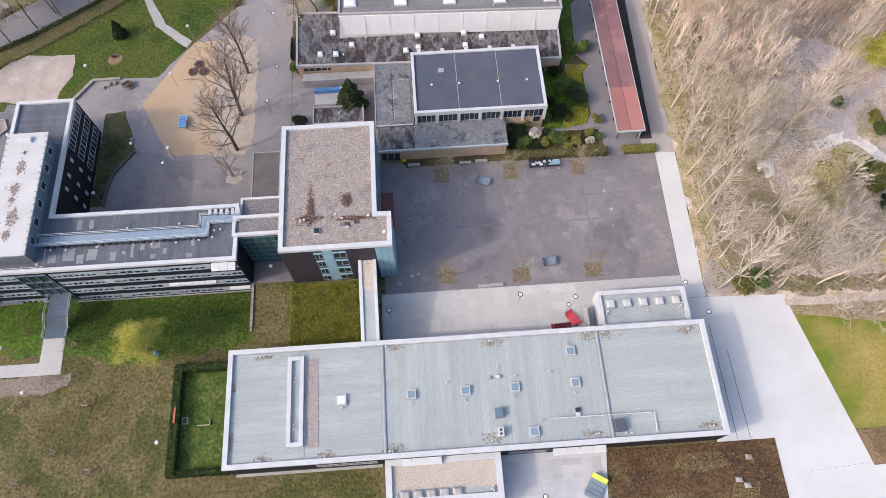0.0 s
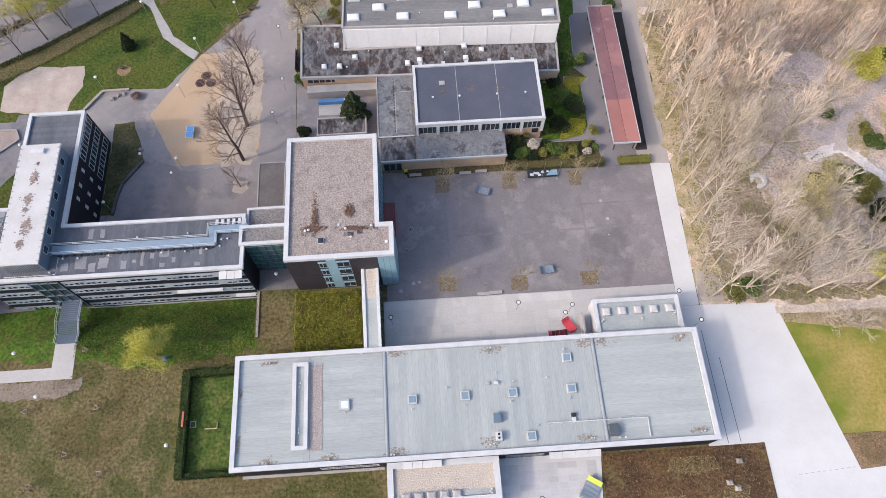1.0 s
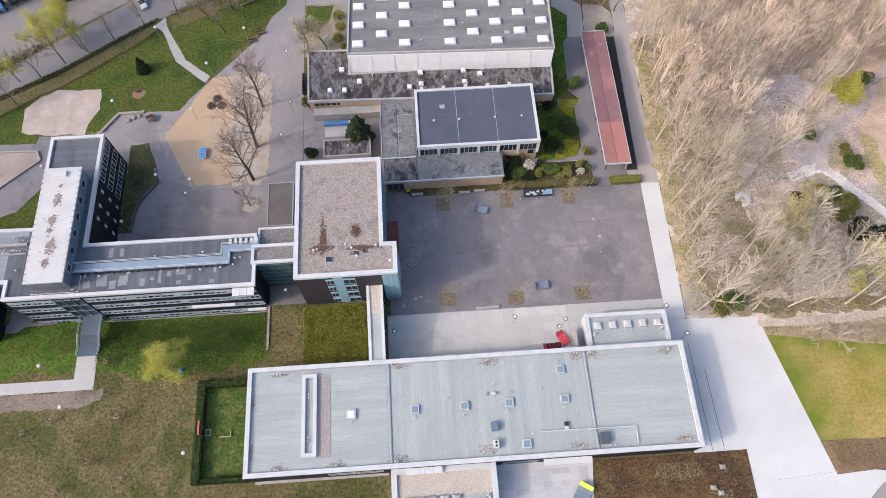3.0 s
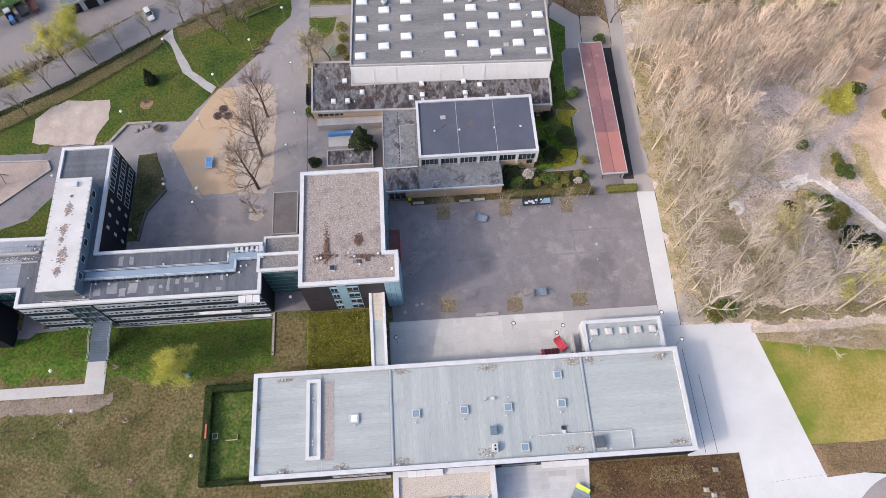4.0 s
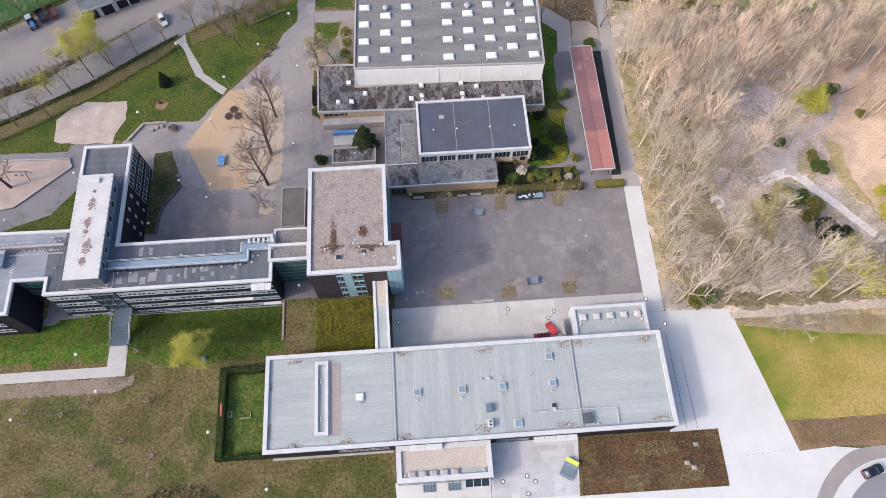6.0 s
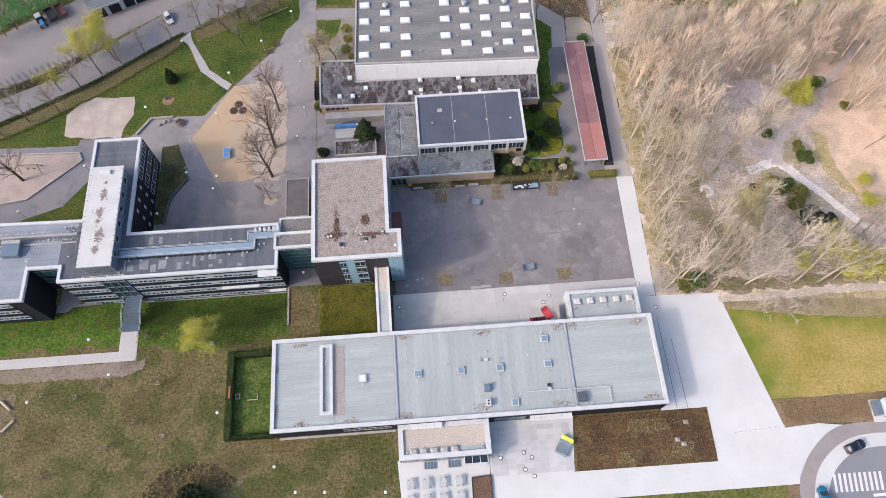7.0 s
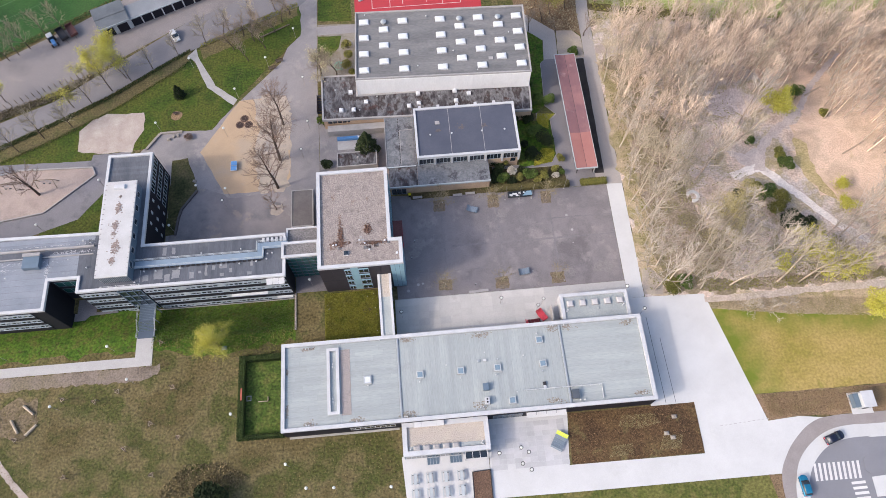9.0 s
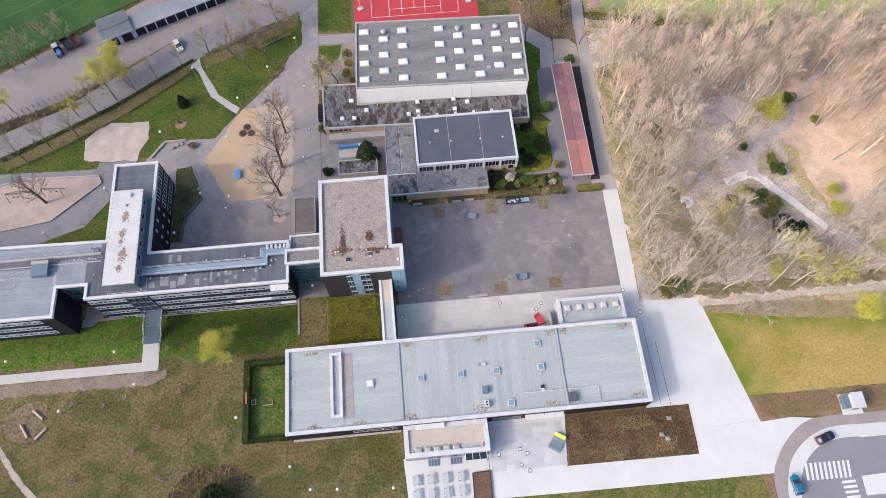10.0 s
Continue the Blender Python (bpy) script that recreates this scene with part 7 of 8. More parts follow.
carpet("median_hedge", "dry brushy strip between road and yard", [(-118, 95), (-107.7, 98.2), (-93.4, 104.4), (-87, 108.6), (-83.6, 111.5), (-84.4, 112.6), (-94, 106.6), (-110, 100.6)], 3000, 0.8, mat("dry_brush", [S(108, 98, 84), S(130, 118, 96)], 0.5, 3.0, 0.3, island=0.35), 0.2, 28, "hedge")

carpet("inner_hedge", "thin brown-green hedge at the lawn's edge", [(-104, 86.6), (-91, 92.7), (-77.2, 100.6), (-61.6, 111.9), (-58.4, 115.0), (-58.6, 114.0), (-61.4, 111.0), (-77.0, 99.8), (-90.8, 91.9), (-104, 85.8)], 1500, 0.35, LEAF_BROWN, 0.12, 31, "hedge")
for k, (poly, n) in enumerate((([(54, 74), (72, 76), (84, 80), (80, 96), (58, 98)], 1300), ([(84, 40), (100, 39), (98, 47), (88, 56)], 1400), ([(100, 100), (130, 96), (130, 112), (95, 112)], 900), ([(50, 38.5), (52.5, 38.5), (53.5, 104), (51, 104)], 900), ([(62, 37), (130, 36.6), (130, 39), (62, 39.5)], 1800))):
    carpet("undergrowth", "olive undergrowth on the woodland floor", poly, n, 0.6, LEAF_OLIVE, 0.17, 50 + k)

for x, y, h, seed, n in ((68.2, 52.1, 15, 61, 5200), (75.5, 57.5, 11, 64, 2000)):
    bt = tall_tree("budding_tree", "broad olive-grey budding tree in the wood", random.Random(seed), h, 0.24, BARK_PALE, WOOD_OLIVE, "budding trees", BUDS, n, 0.13, 0.5, limbs=13, subs=6, twigs=4, first=0.15, reach=0.5, spread=44)
    bt.matrix_basis = pose(x, y, 0)
shrub("holly_tree", "large dark green holly in the wood", 86.3, 52.8, 7.0, 6.0, 4.6, LEAF_DARK, 62, 2600, 0.24, cat="tree")
shrub("holly_tree", "large dark green holly in the wood", 82.4, 60.6, 5.4, 4.4, 3.0, LEAF_GREEN, 63, 1800, 0.22, cat="tree")
carpet("field_brush", "dry brush along the sports field", [(-111.4, 118.6), (-90.2, 130.6), (-75.2, 140.6), (-75.6, 142), (-90.8, 132.6), (-111.8, 120.6)], 2400, 0.6, LEAF_BROWN, 0.14, 29, "hedge")
for i in range(22):
    x = -112 + 1.35 * i
    y = 98.4 + (x + 112) * 0.46 + 1.8
    po = thing("timber_post", "short weathered timber post by the road", "post", "roadside posts", pose(x, y, 0))
    part("stake", Mesh().cyl(0, 0, 0, 1.5, 0.09, 0.08, 6), WOODM, po)
FAINT = plain("worn_line_paint", S(96, 128, 88), 0.8)
for (ax, ay), (bx, by) in (((-150, 112), (-75, 153)), ((-150, 118), (-80, 156.5))):
    d = Vector((by - ay, ax - bx)).normalized() * 0.06
    patch("field_line", [(ax + d.x, ay + d.y), (bx + d.x, by + d.y), (bx - d.x, by - d.y), (ax - d.x, ay - d.y)], 0.04, FAINT, "faint pale line on the field", "field line")

carpet("lawn_brush", "dry grey-brown brush along the lawn", [(62.5, 33.2), (66, 32.6), (69.4, 31.9), (85, 29.8), (104, 27.6), (112, 27.5), (112, 31), (90, 33.6), (72, 34.4), (62.5, 34.6)], 11000, 0.6, mat("brush_twigs", [S(172, 156, 130), S(192, 176, 148), S(160, 150, 112)], 0.3, 3.0, 0.3, island=0.2), 0.1, 77, "brush")
for i, (x, y) in enumerate(((72.5, 32.4), (75.8, 31.6), (69.8, 33.2), (79.5, 32.2))):
    bs = tall_tree("bare_bush", "low bare grey-brown bush by the lawn", random.Random(810 + i), 4.2, 0.07, WOOD_OLIVE, WOOD_GREY, "bare bushes", limbs=12, subs=5, twigs=4, first=0.05, reach=0.75, spread=55, fine=0.02)
    bs.matrix_basis = pose(x, y, 0, 0, 0, 80 * i)
carpet("dry_thicket", "dry brown thicket north of the shelter", [(33.6, 121.8), (40.2, 115.8), (46.6, 113.8), (47.6, 129), (47.2, 138), (30.2, 138)], 2600, 1.2, mat("pale_dry_brush", [S(150, 136, 112), S(176, 160, 132)], 0.5, 3.0, 0.3, island=0.35), 0.22, 71, "thicket")
carpet("edge_brush", "olive brush between wood and pitch", [(51, 118), (68, 116), (90, 111.5), (140, 111.5), (140, 116), (92, 116.5), (72, 122), (52, 126)], 3600, 1.2, LEAF_OLIVE, 0.24, 72, "brush")
leafy("pink_blossom_tree", "pink blossoming tree beside the path", 52.6, 124.5, 7, mat("pink_blossom", [S(214, 172, 172), S(228, 196, 194)], 0.5, 3.0, 0.2, island=0.25), 73, 2600, 0.16)
leafy("olive_path_tree", "olive budding tree in the dry thicket", 39.5, 121.0, 8, LEAF_OLIVE, 74, 2400, 0.17)
leafy("olive_path_tree", "olive budding tree in the dry thicket", 44.2, 124.5, 8, LEAF_OLIVE, 75, 2200, 0.17)

for i, (x, y, w, h) in enumerate(((-16.4, 114.8, 3.2, 2.6), (-16.2, 111.8, 2.8, 2.4), (-16.6, 108.6, 3.0, 2.4), (-15.6, 106.2, 2.2, 1.8))):
    shrub("hall_shrub", "olive budding shrub by the hall wall", x, y, w, w, h, LEAF_OLIVE, 140 + i, 700, 0.16)
leafy("pale_budding_tree", "broad pale budding tree by the path", -23.7, 106.0, 9.0, mat("pale_tan_buds", [S(176, 164, 130), S(196, 184, 150)], 0.5, 3.0, 0.25, island=0.3), 76, 3200, 0.12, 0.18, 1.1)


# ---- yard furniture and small things ----
for x0, y0, x1, y1 in ((2.7, 63.0, 5.6, 66.3), (15.8, 63.0, 18.6, 66.6), (28.7, 63.1, 31.3, 66.4), (15.2, 42.2, 18.4, 45.1), (28.1, 42.4, 31.3, 45.3), (2.2, 42.9, 5.5, 45.6)):
    b = thing("tree_bed", "square soil bed with a flush kerb in the asphalt", "planting bed", "tree beds", pose(0, 0, 0), "structure")
    part("soil", Mesh().prism(ragged(rect(x0 + 0.08, y0 + 0.08, x1 - 0.08, y1 - 0.08), 0.6, 0.16, int(x0 * 9)), 0, 0.05), mat("mossy_bed_soil", [S(112, 102, 82), S(132, 116, 98), S(124, 116, 106)], 0.6, 3.0, 0.35, bump=0.8), b)
    part("kerb", Mesh().ring(rect(x0, y0, x1, y1), 0.1, 0, 0.045), ASPHALT, b)


def bench(x, y, w=2.3, d=0.6):
    b = thing("concrete_bench", "grey concrete bench on two supports", "bench", "yard benches", pose(x, y, 0.03))
    part("seat", Mesh().frustum(0, 0, 0.34, 0.46, w, d, w * 0.98, d * 0.94), KERB, b)
    for s in (-1, 1):
        part("support", Mesh().box(s * w * 0.38 - 0.12, -d * 0.4, 0, s * w * 0.38 + 0.12, d * 0.4, 0.34), STONE, b)


for x, y in ((-0.9, 67.3), (8.8, 67.1), (11.9, 67.3), (10.1, 41.9), (12.3, 42.0)):
    bench(x, y)
for x, y in ((-34.6, 111.9), (-36.4, 109.6)):
    wb = thing("timber_bench", "dark slatted timber bench beside the path", "bench", "park benches", pose(x, y, 0.03, 0, 0, 14))
    for i in range(4):
        part("slat", Mesh().box(-1.0, -0.32 + 0.15 * i, 0.42, 1.0, -0.2 + 0.15 * i, 0.47), BARK_DARK, wb)
    for i in range(2):
        part("back_slat", Mesh().box(-1.0, 0.3, 0.55 + 0.18 * i, 1.0, 0.34, 0.68 + 0.18 * i), BARK_DARK, wb)
    for sx in (-0.8, 0.8):
        part("support", Mesh().box(sx - 0.06, -0.3, 0, sx + 0.06, 0.34, 0.42), STONE, wb)


def lounger(x, y, ang, w, length, mats, label, base=0.03):
    """A wave-shaped lounger: a curved slatted shell on two cheeks."""
    b = thing("wave_lounger", label, "lounger", "wave loungers", pose(x, y, base, 0, 0, ang))
    prof = [(-0.5, 0.95), (-0.42, 0.72), (-0.3, 0.5), (-0.12, 0.42), (0.1, 0.46), (0.28, 0.56), (0.42, 0.62), (0.5, 0.5)]
    for i in range(7):
        (a, za), (c, zc) = prof[i], prof[i + 1]
        a, c = a * length + 0.02, c * length - 0.02
        m = Mesh().add([(a, -w / 2, za), (c, -w / 2, zc), (c, w / 2, zc), (a, w / 2, za), (a, -w / 2, za - 0.1), (c, -w / 2, zc - 0.1), (c, w / 2, zc - 0.1), (a, w / 2, za - 0.1)],
                       [(0, 1, 2, 3), (7, 6, 5, 4), (1, 0, 4, 5), (3, 2, 6, 7), (2, 1, 5, 6), (0, 3, 7, 4)])
        part("slat", m, mats[0] if i < len(mats[2:]) + 2 else mats[1], b)
    for s in (-0.36, 0.3):
        part("cheek", Mesh().box(s * length - 0.12, -w * 0.42, 0, s * length + 0.12, w * 0.42, 0.48), DARKMETAL, b)


lounger(11.9, 62.9, -22, 1.5, 2.7, (LOUNGE, LOUNGE), "blue-grey wave-shaped lounger on the asphalt")
lounger(22.1, 45.8, 4, 1.5, 2.7, (LOUNGE, LOUNGE), "blue-grey wave-shaped lounger on the asphalt")
lounger(22.4, 33.4, 2, 1.6, 3.4, (REDP, mat("dark_red_slats", [S(96, 40, 48), S(110, 50, 56)], 0.5, 5.0, 0.1)), "red wave-shaped lounger by the long building", 0.06)
lounger(24.6, 35.0, -60, 1.5, 2.8, (REDP, REDP), "red wave-shaped lounger by the long building", 0.06)
lounger(24.2, 7.5, -122, 2.5, 3.7, (YELLOWP, LOUNGE), "yellow and grey wave-shaped lounger on the plaza", 0.06)


def picnic(x, y):
    p = thing("picnic_table", "pale picnic table with two fixed benches", "picnic table", "terrace picnic tables", pose(x, y, 0.05))
    part("tabletop", Mesh().box(-0.34, -1.05, 0.7, 0.34, 1.05, 0.76), FRAME, p)
    for s in (-1, 1):
        part("bench", Mesh().box(s * 0.74 - 0.13, -1.05, 0.42, s * 0.74 + 0.13, 1.05, 0.47), FRAME, p)
        part("leg", Mesh().box(-0.85, s * 0.8 - 0.05, 0.34, 0.85, s * 0.8 + 0.05, 0.42).box(-0.3, s * 0.8 - 0.05, 0, -0.2, s * 0.8 + 0.05, 0.7).box(0.2, s * 0.8 - 0.05, 0, 0.3, s * 0.8 + 0.05, 0.7), DARKMETAL, p)


for y in (2.6, -0.28, -3.2):
    for x in (-6.0, -2.95, 0.2, 3.4):
        picnic(x, y)
sb = thing("raised_bed", "raised brown leaf-filled bed with metal edge", "planting bed", "", pose(0, 0, 0))
part("edge", Mesh().ring([(5.4, -4.5), (9.3, -4.5), (9.45, 3.3), (5.6, 3.1)], 0.18, 0.0, 0.42), DARKMETAL, sb)
part("soil", Mesh().prism([(5.55, -4.4), (9.15, -4.4), (9.3, 3.15), (5.75, 2.95)], 0.0, 0.36), mat("copper_leaves", [S(100, 78, 66), S(124, 98, 82)], 0.4, 3.0, 0.5, bump=1.0), sb)


def street_lamp(x, y, h=4.0):
    p = thing("street_lamp", "grey post lamp with a round white top", "lamp", "post lamps", pose(x, y, 0))
    part("pole", Mesh().cyl(0, 0, 0, h - 0.25, 0.045, 0.035, 8), STONE, p)
    part("lamp_ring", Mesh().cyl(0, 0, h - 0.25, h - 0.05, 0.16, 0.42, 14), DARKMETAL, p, "dark lamp ring")
    part("lamp_top", Mesh().cyl(0, 0, h - 0.05, h + 0.08, 0.3, 0.22, 14), GLOBE, p, "white lamp top")


def globe_lamp(x, y, h=4.0):
    p = thing("globe_lamp", "slim post lamp with a white globe", "lamp", "globe lamps", pose(x, y, -depth(x, y)))
    part("pole", Mesh().cyl(0, 0, 0, h - 0.2, 0.045, 0.035, 8), STONE, p)
    part("globe", Mesh().cyl(0, 0, h - 0.25, h - 0.1, 0.16, 0.31, 12).cyl(0, 0, h - 0.1, h + 0.06, 0.31, 0.31, 12).cyl(0, 0, h + 0.06, h + 0.2, 0.31, 0.12, 12), GLOBE, p, "white glass globe")


for x, y in ((15.71, 38.62), (24.95, 37.62), (23.59, 36.27), (11.3, 5.8), (15.8, 6.5), (17.2, 5.5), (15.7, 3.4), (17.3, 2.1), (46.64, 33.43), (43.9, 38.9), (-6.46, 37.35), (-25.81, 110.15), (-27.82, 103.12), (-26.65, 89.4), (-28.29, 81.33), (-46.9, 68.8)):
    street_lamp(x, y)
for x, y in ((-93.39, 35.26), (-69.97, 35.23), (-64.98, 27.62), (-80.33, 23.25), (-42.9, 18.4), (-31.55, 7.43), (-27.46, 2.54), (-22.0, 2.15), (-10.73, 1.32), (-64.38, 92.33), (-57.4, 111.89), (-37.49, 110.34), (-45.12, 100.99), (-47.45, 89.18), (-30.28, 119.42), (-53.28, 73.43), (-46.27, 71.98), (-58.85, 63.27), (-89.71, 66.19), (-76.6, 77.0), (-26.4, 46.8)):
    globe_lamp(x, y)
for x, y, r in ((34.19, 59.43, 0.34), (34.92, 55.53, 0.36), (-2.36, 44.84, 0.4), (-1.28, 45.03, 0.3), (-4.7, 43.52, 0.4), (34.6, 52.2, 0.18), (24.2, 45.9, 0.16), (-3.0, 53.2, 0.4), (5.0, 65.6, 0.16), (18.3, 66.0, 0.16), (31.0, 43.0, 0.18), (31.2, 65.8, 0.18)):
    mh = thing("manhole_cover", "round pale manhole cover in the asphalt", "manhole cover", "manhole covers", pose(x, y, 0.03), "structure")
    part("rim", Mesh().cyl(0, 0, 0, 0.015, r, sides=16), ASPH_L, mh)
    part("cover", Mesh().cyl(0, 0, 0.015, 0.025, r * 0.82, sides=16), KERB, mh)
for x, y in ((20.1, 64.9), (23.5, 64.8), (26.5, 64.8), (34.7, 66.7)):
    f = thing("flagpole", "thin white flagpole without a flag", "flagpole", "flagpoles", pose(x, y, 0.03))
    part("pole", Mesh().cyl(0, 0, 0, 6.6, 0.045, 0.03, 8), STONE, f)
    part("foot", Mesh().cyl(0, 0, 0, 0.1, 0.2), KERB, f)
mu = thing("painted_board", "low board painted black, white and pale blue", "painted board", "", pose(0, 0, 0.03))
part("board", Mesh().box(20.9, 65.3, 0, 26.8, 66.7, 0.5), plain("black_board_paint", S(52, 58, 66), 0.6), mu)
part("painted_patch", Mesh().prism([(24.4, 65.4), (26.7, 65.4), (26.7, 66.6), (25.5, 66.6)], 0.5, 0.505), plain("pale_blue_paint", S(150, 180, 200), 0.6), mu)
for i, (x, y, w, d) in enumerate(((21.2, 65.5, 0.8, 0.5), (22.1, 65.8, 1.1, 0.5), (22.7, 65.4, 0.7, 0.4), (23.5, 66.0, 0.6, 0.5), (24.6, 66.2, 0.5, 0.3))):
    part("painted_patch", Mesh().prism(ragged(rect(x, y, x + w, y + d), 0.3, 0.12, i), 0.5, 0.506), LINE, mu)
bn = thing("waste_bin", "yellow-lidded black wheeled bin by the wall", "bin", "", pose(-2.7, 68.0, 0.03))
part("body", Mesh().frustum(0, 0, 0, 0.95, 0.5, 0.5, 0.62, 0.62), RUBBER, bn)
part("lid", Mesh().frustum(0, 0, 0.95, 1.08, 0.68, 0.7, 0.6, 0.62), plain("yellow_lid", S(232, 214, 40), 0.5), bn, "yellow lid")
for x, y in ((10.7, 43.6), (-3.4, 51.4), (-2.4, 55.6)):
    bo = thing("steel_bollard", "slim dark steel bollard", "bollard", "bollards", pose(x, y, 0.03))
    part("post", Mesh().cyl(0, 0, 0, 1.0, 0.08, sides=10), DARKMETAL, bo)
    part("cap", Mesh().cyl(0, 0, 1.0, 1.06, 0.1, 0.06, 10), ALU, bo)
# drains in the plaza
for x0, x1, y1 in ((49.8, 50.1, 27.6), (47.75, 48.0, 32.6)):
    dr = thing("slot_drain", "narrow dark slot drain in the paving", "drain", "slot drains", pose(0, 0, 0), "structure")
    part("grate", Mesh().prism([(x1 - 0.05, 13.3), (x1 + 0.05, 13.3), (x0 + 0.05, y1), (x0 - 0.05, y1)], 0.04, 0.062), PLANT, dr)
for x, y in ((48.97, 10.38), (46.63, 7.14), (47.77, 6.21)):
    st = thing("pale_boulder", "pale rough boulder in the mulch bed", "boulder", "boulders", pose(x, y, 0.08))
    part("stone", Mesh().frustum(0, 0, 0, 0.35, 0.9, 0.8, 1.0, 0.85).frustum(0.05, 0, 0.35, 0.6, 1.0, 0.85, 0.5, 0.4), STONE, st)
carpet("fallen_leaves", "brown fallen leaves on the mulch bed", [(27.0, 12.7), (26.3, 3.0), (53.4, 2.9), (53.6, 12.7)], 7000, 0.1, mat("brown_fallen_leaves", [S(120, 92, 66), S(150, 122, 92), S(92, 70, 50)], 0.6, 3.0, 0.3, island=0.5), 0.1, 40)
carpet("dry_plants", "dry pale plants in the mulch bed", [(37, 9.4), (41, 8.6), (46, 9.4), (45, 11.6), (38, 11.6)], 1900, 0.18, mat("dry_plants", [S(170, 158, 124), S(148, 138, 98)], 0.5, 3.0, 0.3, island=0.25), 0.075, 41)
carpet("dry_plants", "dry pale plants in the mulch bed", [(44.6, 4.0), (49, 3.8), (50, 6.6), (46, 7)], 1300, 0.18, bpy.data.materials["dry_plants"], 0.075, 42)
carpet("dry_plants", "dry pale plants in the mulch bed", [(34, 3.4), (39, 3.6), (39.4, 5.8), (35, 5.6)], 1100, 0.18, bpy.data.materials["dry_plants"], 0.075, 39)
carpet("bed_plants", "dry tan and olive plants in the brown bed", [(68.2, 13.1), (99, 13.0), (99, 8.4), (76, 8.9), (69.4, 8.4)], 8000, 0.2, mat("bed_plant_leaves", [S(152, 128, 106), S(166, 144, 112), S(138, 124, 86)], 0.25, 3.0, 0.3, island=0.22), 0.085, 38)

# playground, lawn and court
tt = thing("table_tennis_table", "blue outdoor table tennis table", "table tennis table", "", pose(-45.4, 80.0, 0.05))
part("tabletop", Mesh().box(-0.76, -1.37, 0.7, 0.76, -0.02, 0.78), BLUEP, tt)
part("tabletop", Mesh().box(-0.76, 0.02, 0.7, 0.76, 1.37, 0.78), BLUEP, tt)
part("border", Mesh().ring(rect(-0.76, -1.37, 0.76, 1.37), 0.06, 0.78, 0.784), LINE, tt, "white painted border")
part("net", Mesh().box(-0.8, -0.02, 0.78, 0.8, 0.02, 0.93), FRAME, tt)
for x in (-0.5, 0.5):
    part("leg", Mesh().box(x - 0.08, -1.0, 0, x + 0.08, 1.0, 0.7), KERB, tt)
for x, y in ((-43.4, 94.3), (-44.5, 92.5), (-42.3, 92.4)):
    tr = thing("ground_trampoline", "round brown sunken ground trampoline", "trampoline", "ground trampolines", pose(x, y, 0.05))
    part("mat", Mesh().cyl(0, 0, 0, 0.03, 0.82, sides=20), plain("brown_rubber_mat", S(66, 50, 46), 0.8), tr)
    m = Mesh()
    for i in range(20):
        a, b = 2 * math.pi * i / 20, 2 * math.pi * (i + 1) / 20
        m.prism([(math.cos(a) * 0.85, math.sin(a) * 0.85), (math.cos(a) * 1.08, math.sin(a) * 1.08), (math.cos(b) * 1.08, math.sin(b) * 1.08), (math.cos(b) * 0.85, math.sin(b) * 0.85)], 0, 0.05)
    part("rim", m, plain("rubber_rim", S(104, 80, 70), 0.8), tr)
for x0, y0, x1, y1 in ((-93.2, 79.3, -88.6, 79.1), (-101.8, 78.6, -98.4, 79.2)):
    sw = thing("swing_frame", "brown timber swing frame on the sand", "swing", "swing frames", pose(0, 0, 0.06))
    part("beam", Mesh().tube([Vector((x0, y0, 2.4)), Vector((x1, y1, 2.4))], [0.1, 0.1], 6), WOODM, sw)
    for x, y in ((x0, y0), (x1, y1)):
        for s in (-1, 1):
            part("leg", Mesh().tube([Vector((x, y, 2.4)), Vector((x + 0.1, y + s * 1.1, 0))], [0.08, 0.08], 5), WOODM, sw)
    for t in (0.35, 0.65):
        part("swing_seat", Mesh().box(x0 + (x1 - x0) * t - 0.25, y0 - 0.12, 0.5, x0 + (x1 - x0) * t + 0.25, y0 + 0.12, 0.56), RUBBER, sw)
        part("chain", Mesh().box(x0 + (x1 - x0) * t - 0.25, y0 - 0.02, 0.55, x0 + (x1 - x0) * t - 0.22, y0 + 0.02, 2.4).box(x0 + (x1 - x0) * t + 0.22, y0 - 0.02, 0.55, x0 + (x1 - x0) * t + 0.25, y0 + 0.02, 2.4), GALV, sw)


def low_wall(name, label, pts, h, w, material):
    o = thing(name, label, "low wall", "", pose(0, 0, 0))
    for (ax, ay), (bx, by) in zip(pts, pts[1:]):
        d = Vector((bx - ax, by - ay)).normalized() * w / 2
        part("wall_segment", Mesh().prism([(ax + d.y, ay - d.x), (bx + d.y, by - d.x), (bx - d.y, by + d.x), (ax - d.y, ay + d.x)], 0, h), material, o)


low_wall("sand_kerb", "low grey wall round the playground sand", [(-110, 68.6), (-102.8, 69.5), (-90.8, 71.3), (-79.5, 80.9), (-80.5, 83.1), (-98.2, 83.8), (-105, 82.5), (-110, 82)], 0.4, 0.3, KERB)
low_wall("seat_wall", "dark low seat wall by the lawn", [(-58.7, 62.5), (-58.2, 67.0), (-57.6, 69.3), (-54.2, 74.1)], 0.5, 0.5, mat("dark_weathered_concrete", [S(92, 88, 90), S(112, 107, 108)], 0.5, 5.0, 0.15))
low_wall("seat_wall", "grey low seat wall on the paved court", [(-67.6, 87.2), (-64.6, 91.4)], 0.45, 0.6, STONE)
low_wall("seat_wall", "grey low seat wall on the paved court", [(-64.6, 91.6), (-59.0, 91.7)], 0.45, 0.5, STONE)
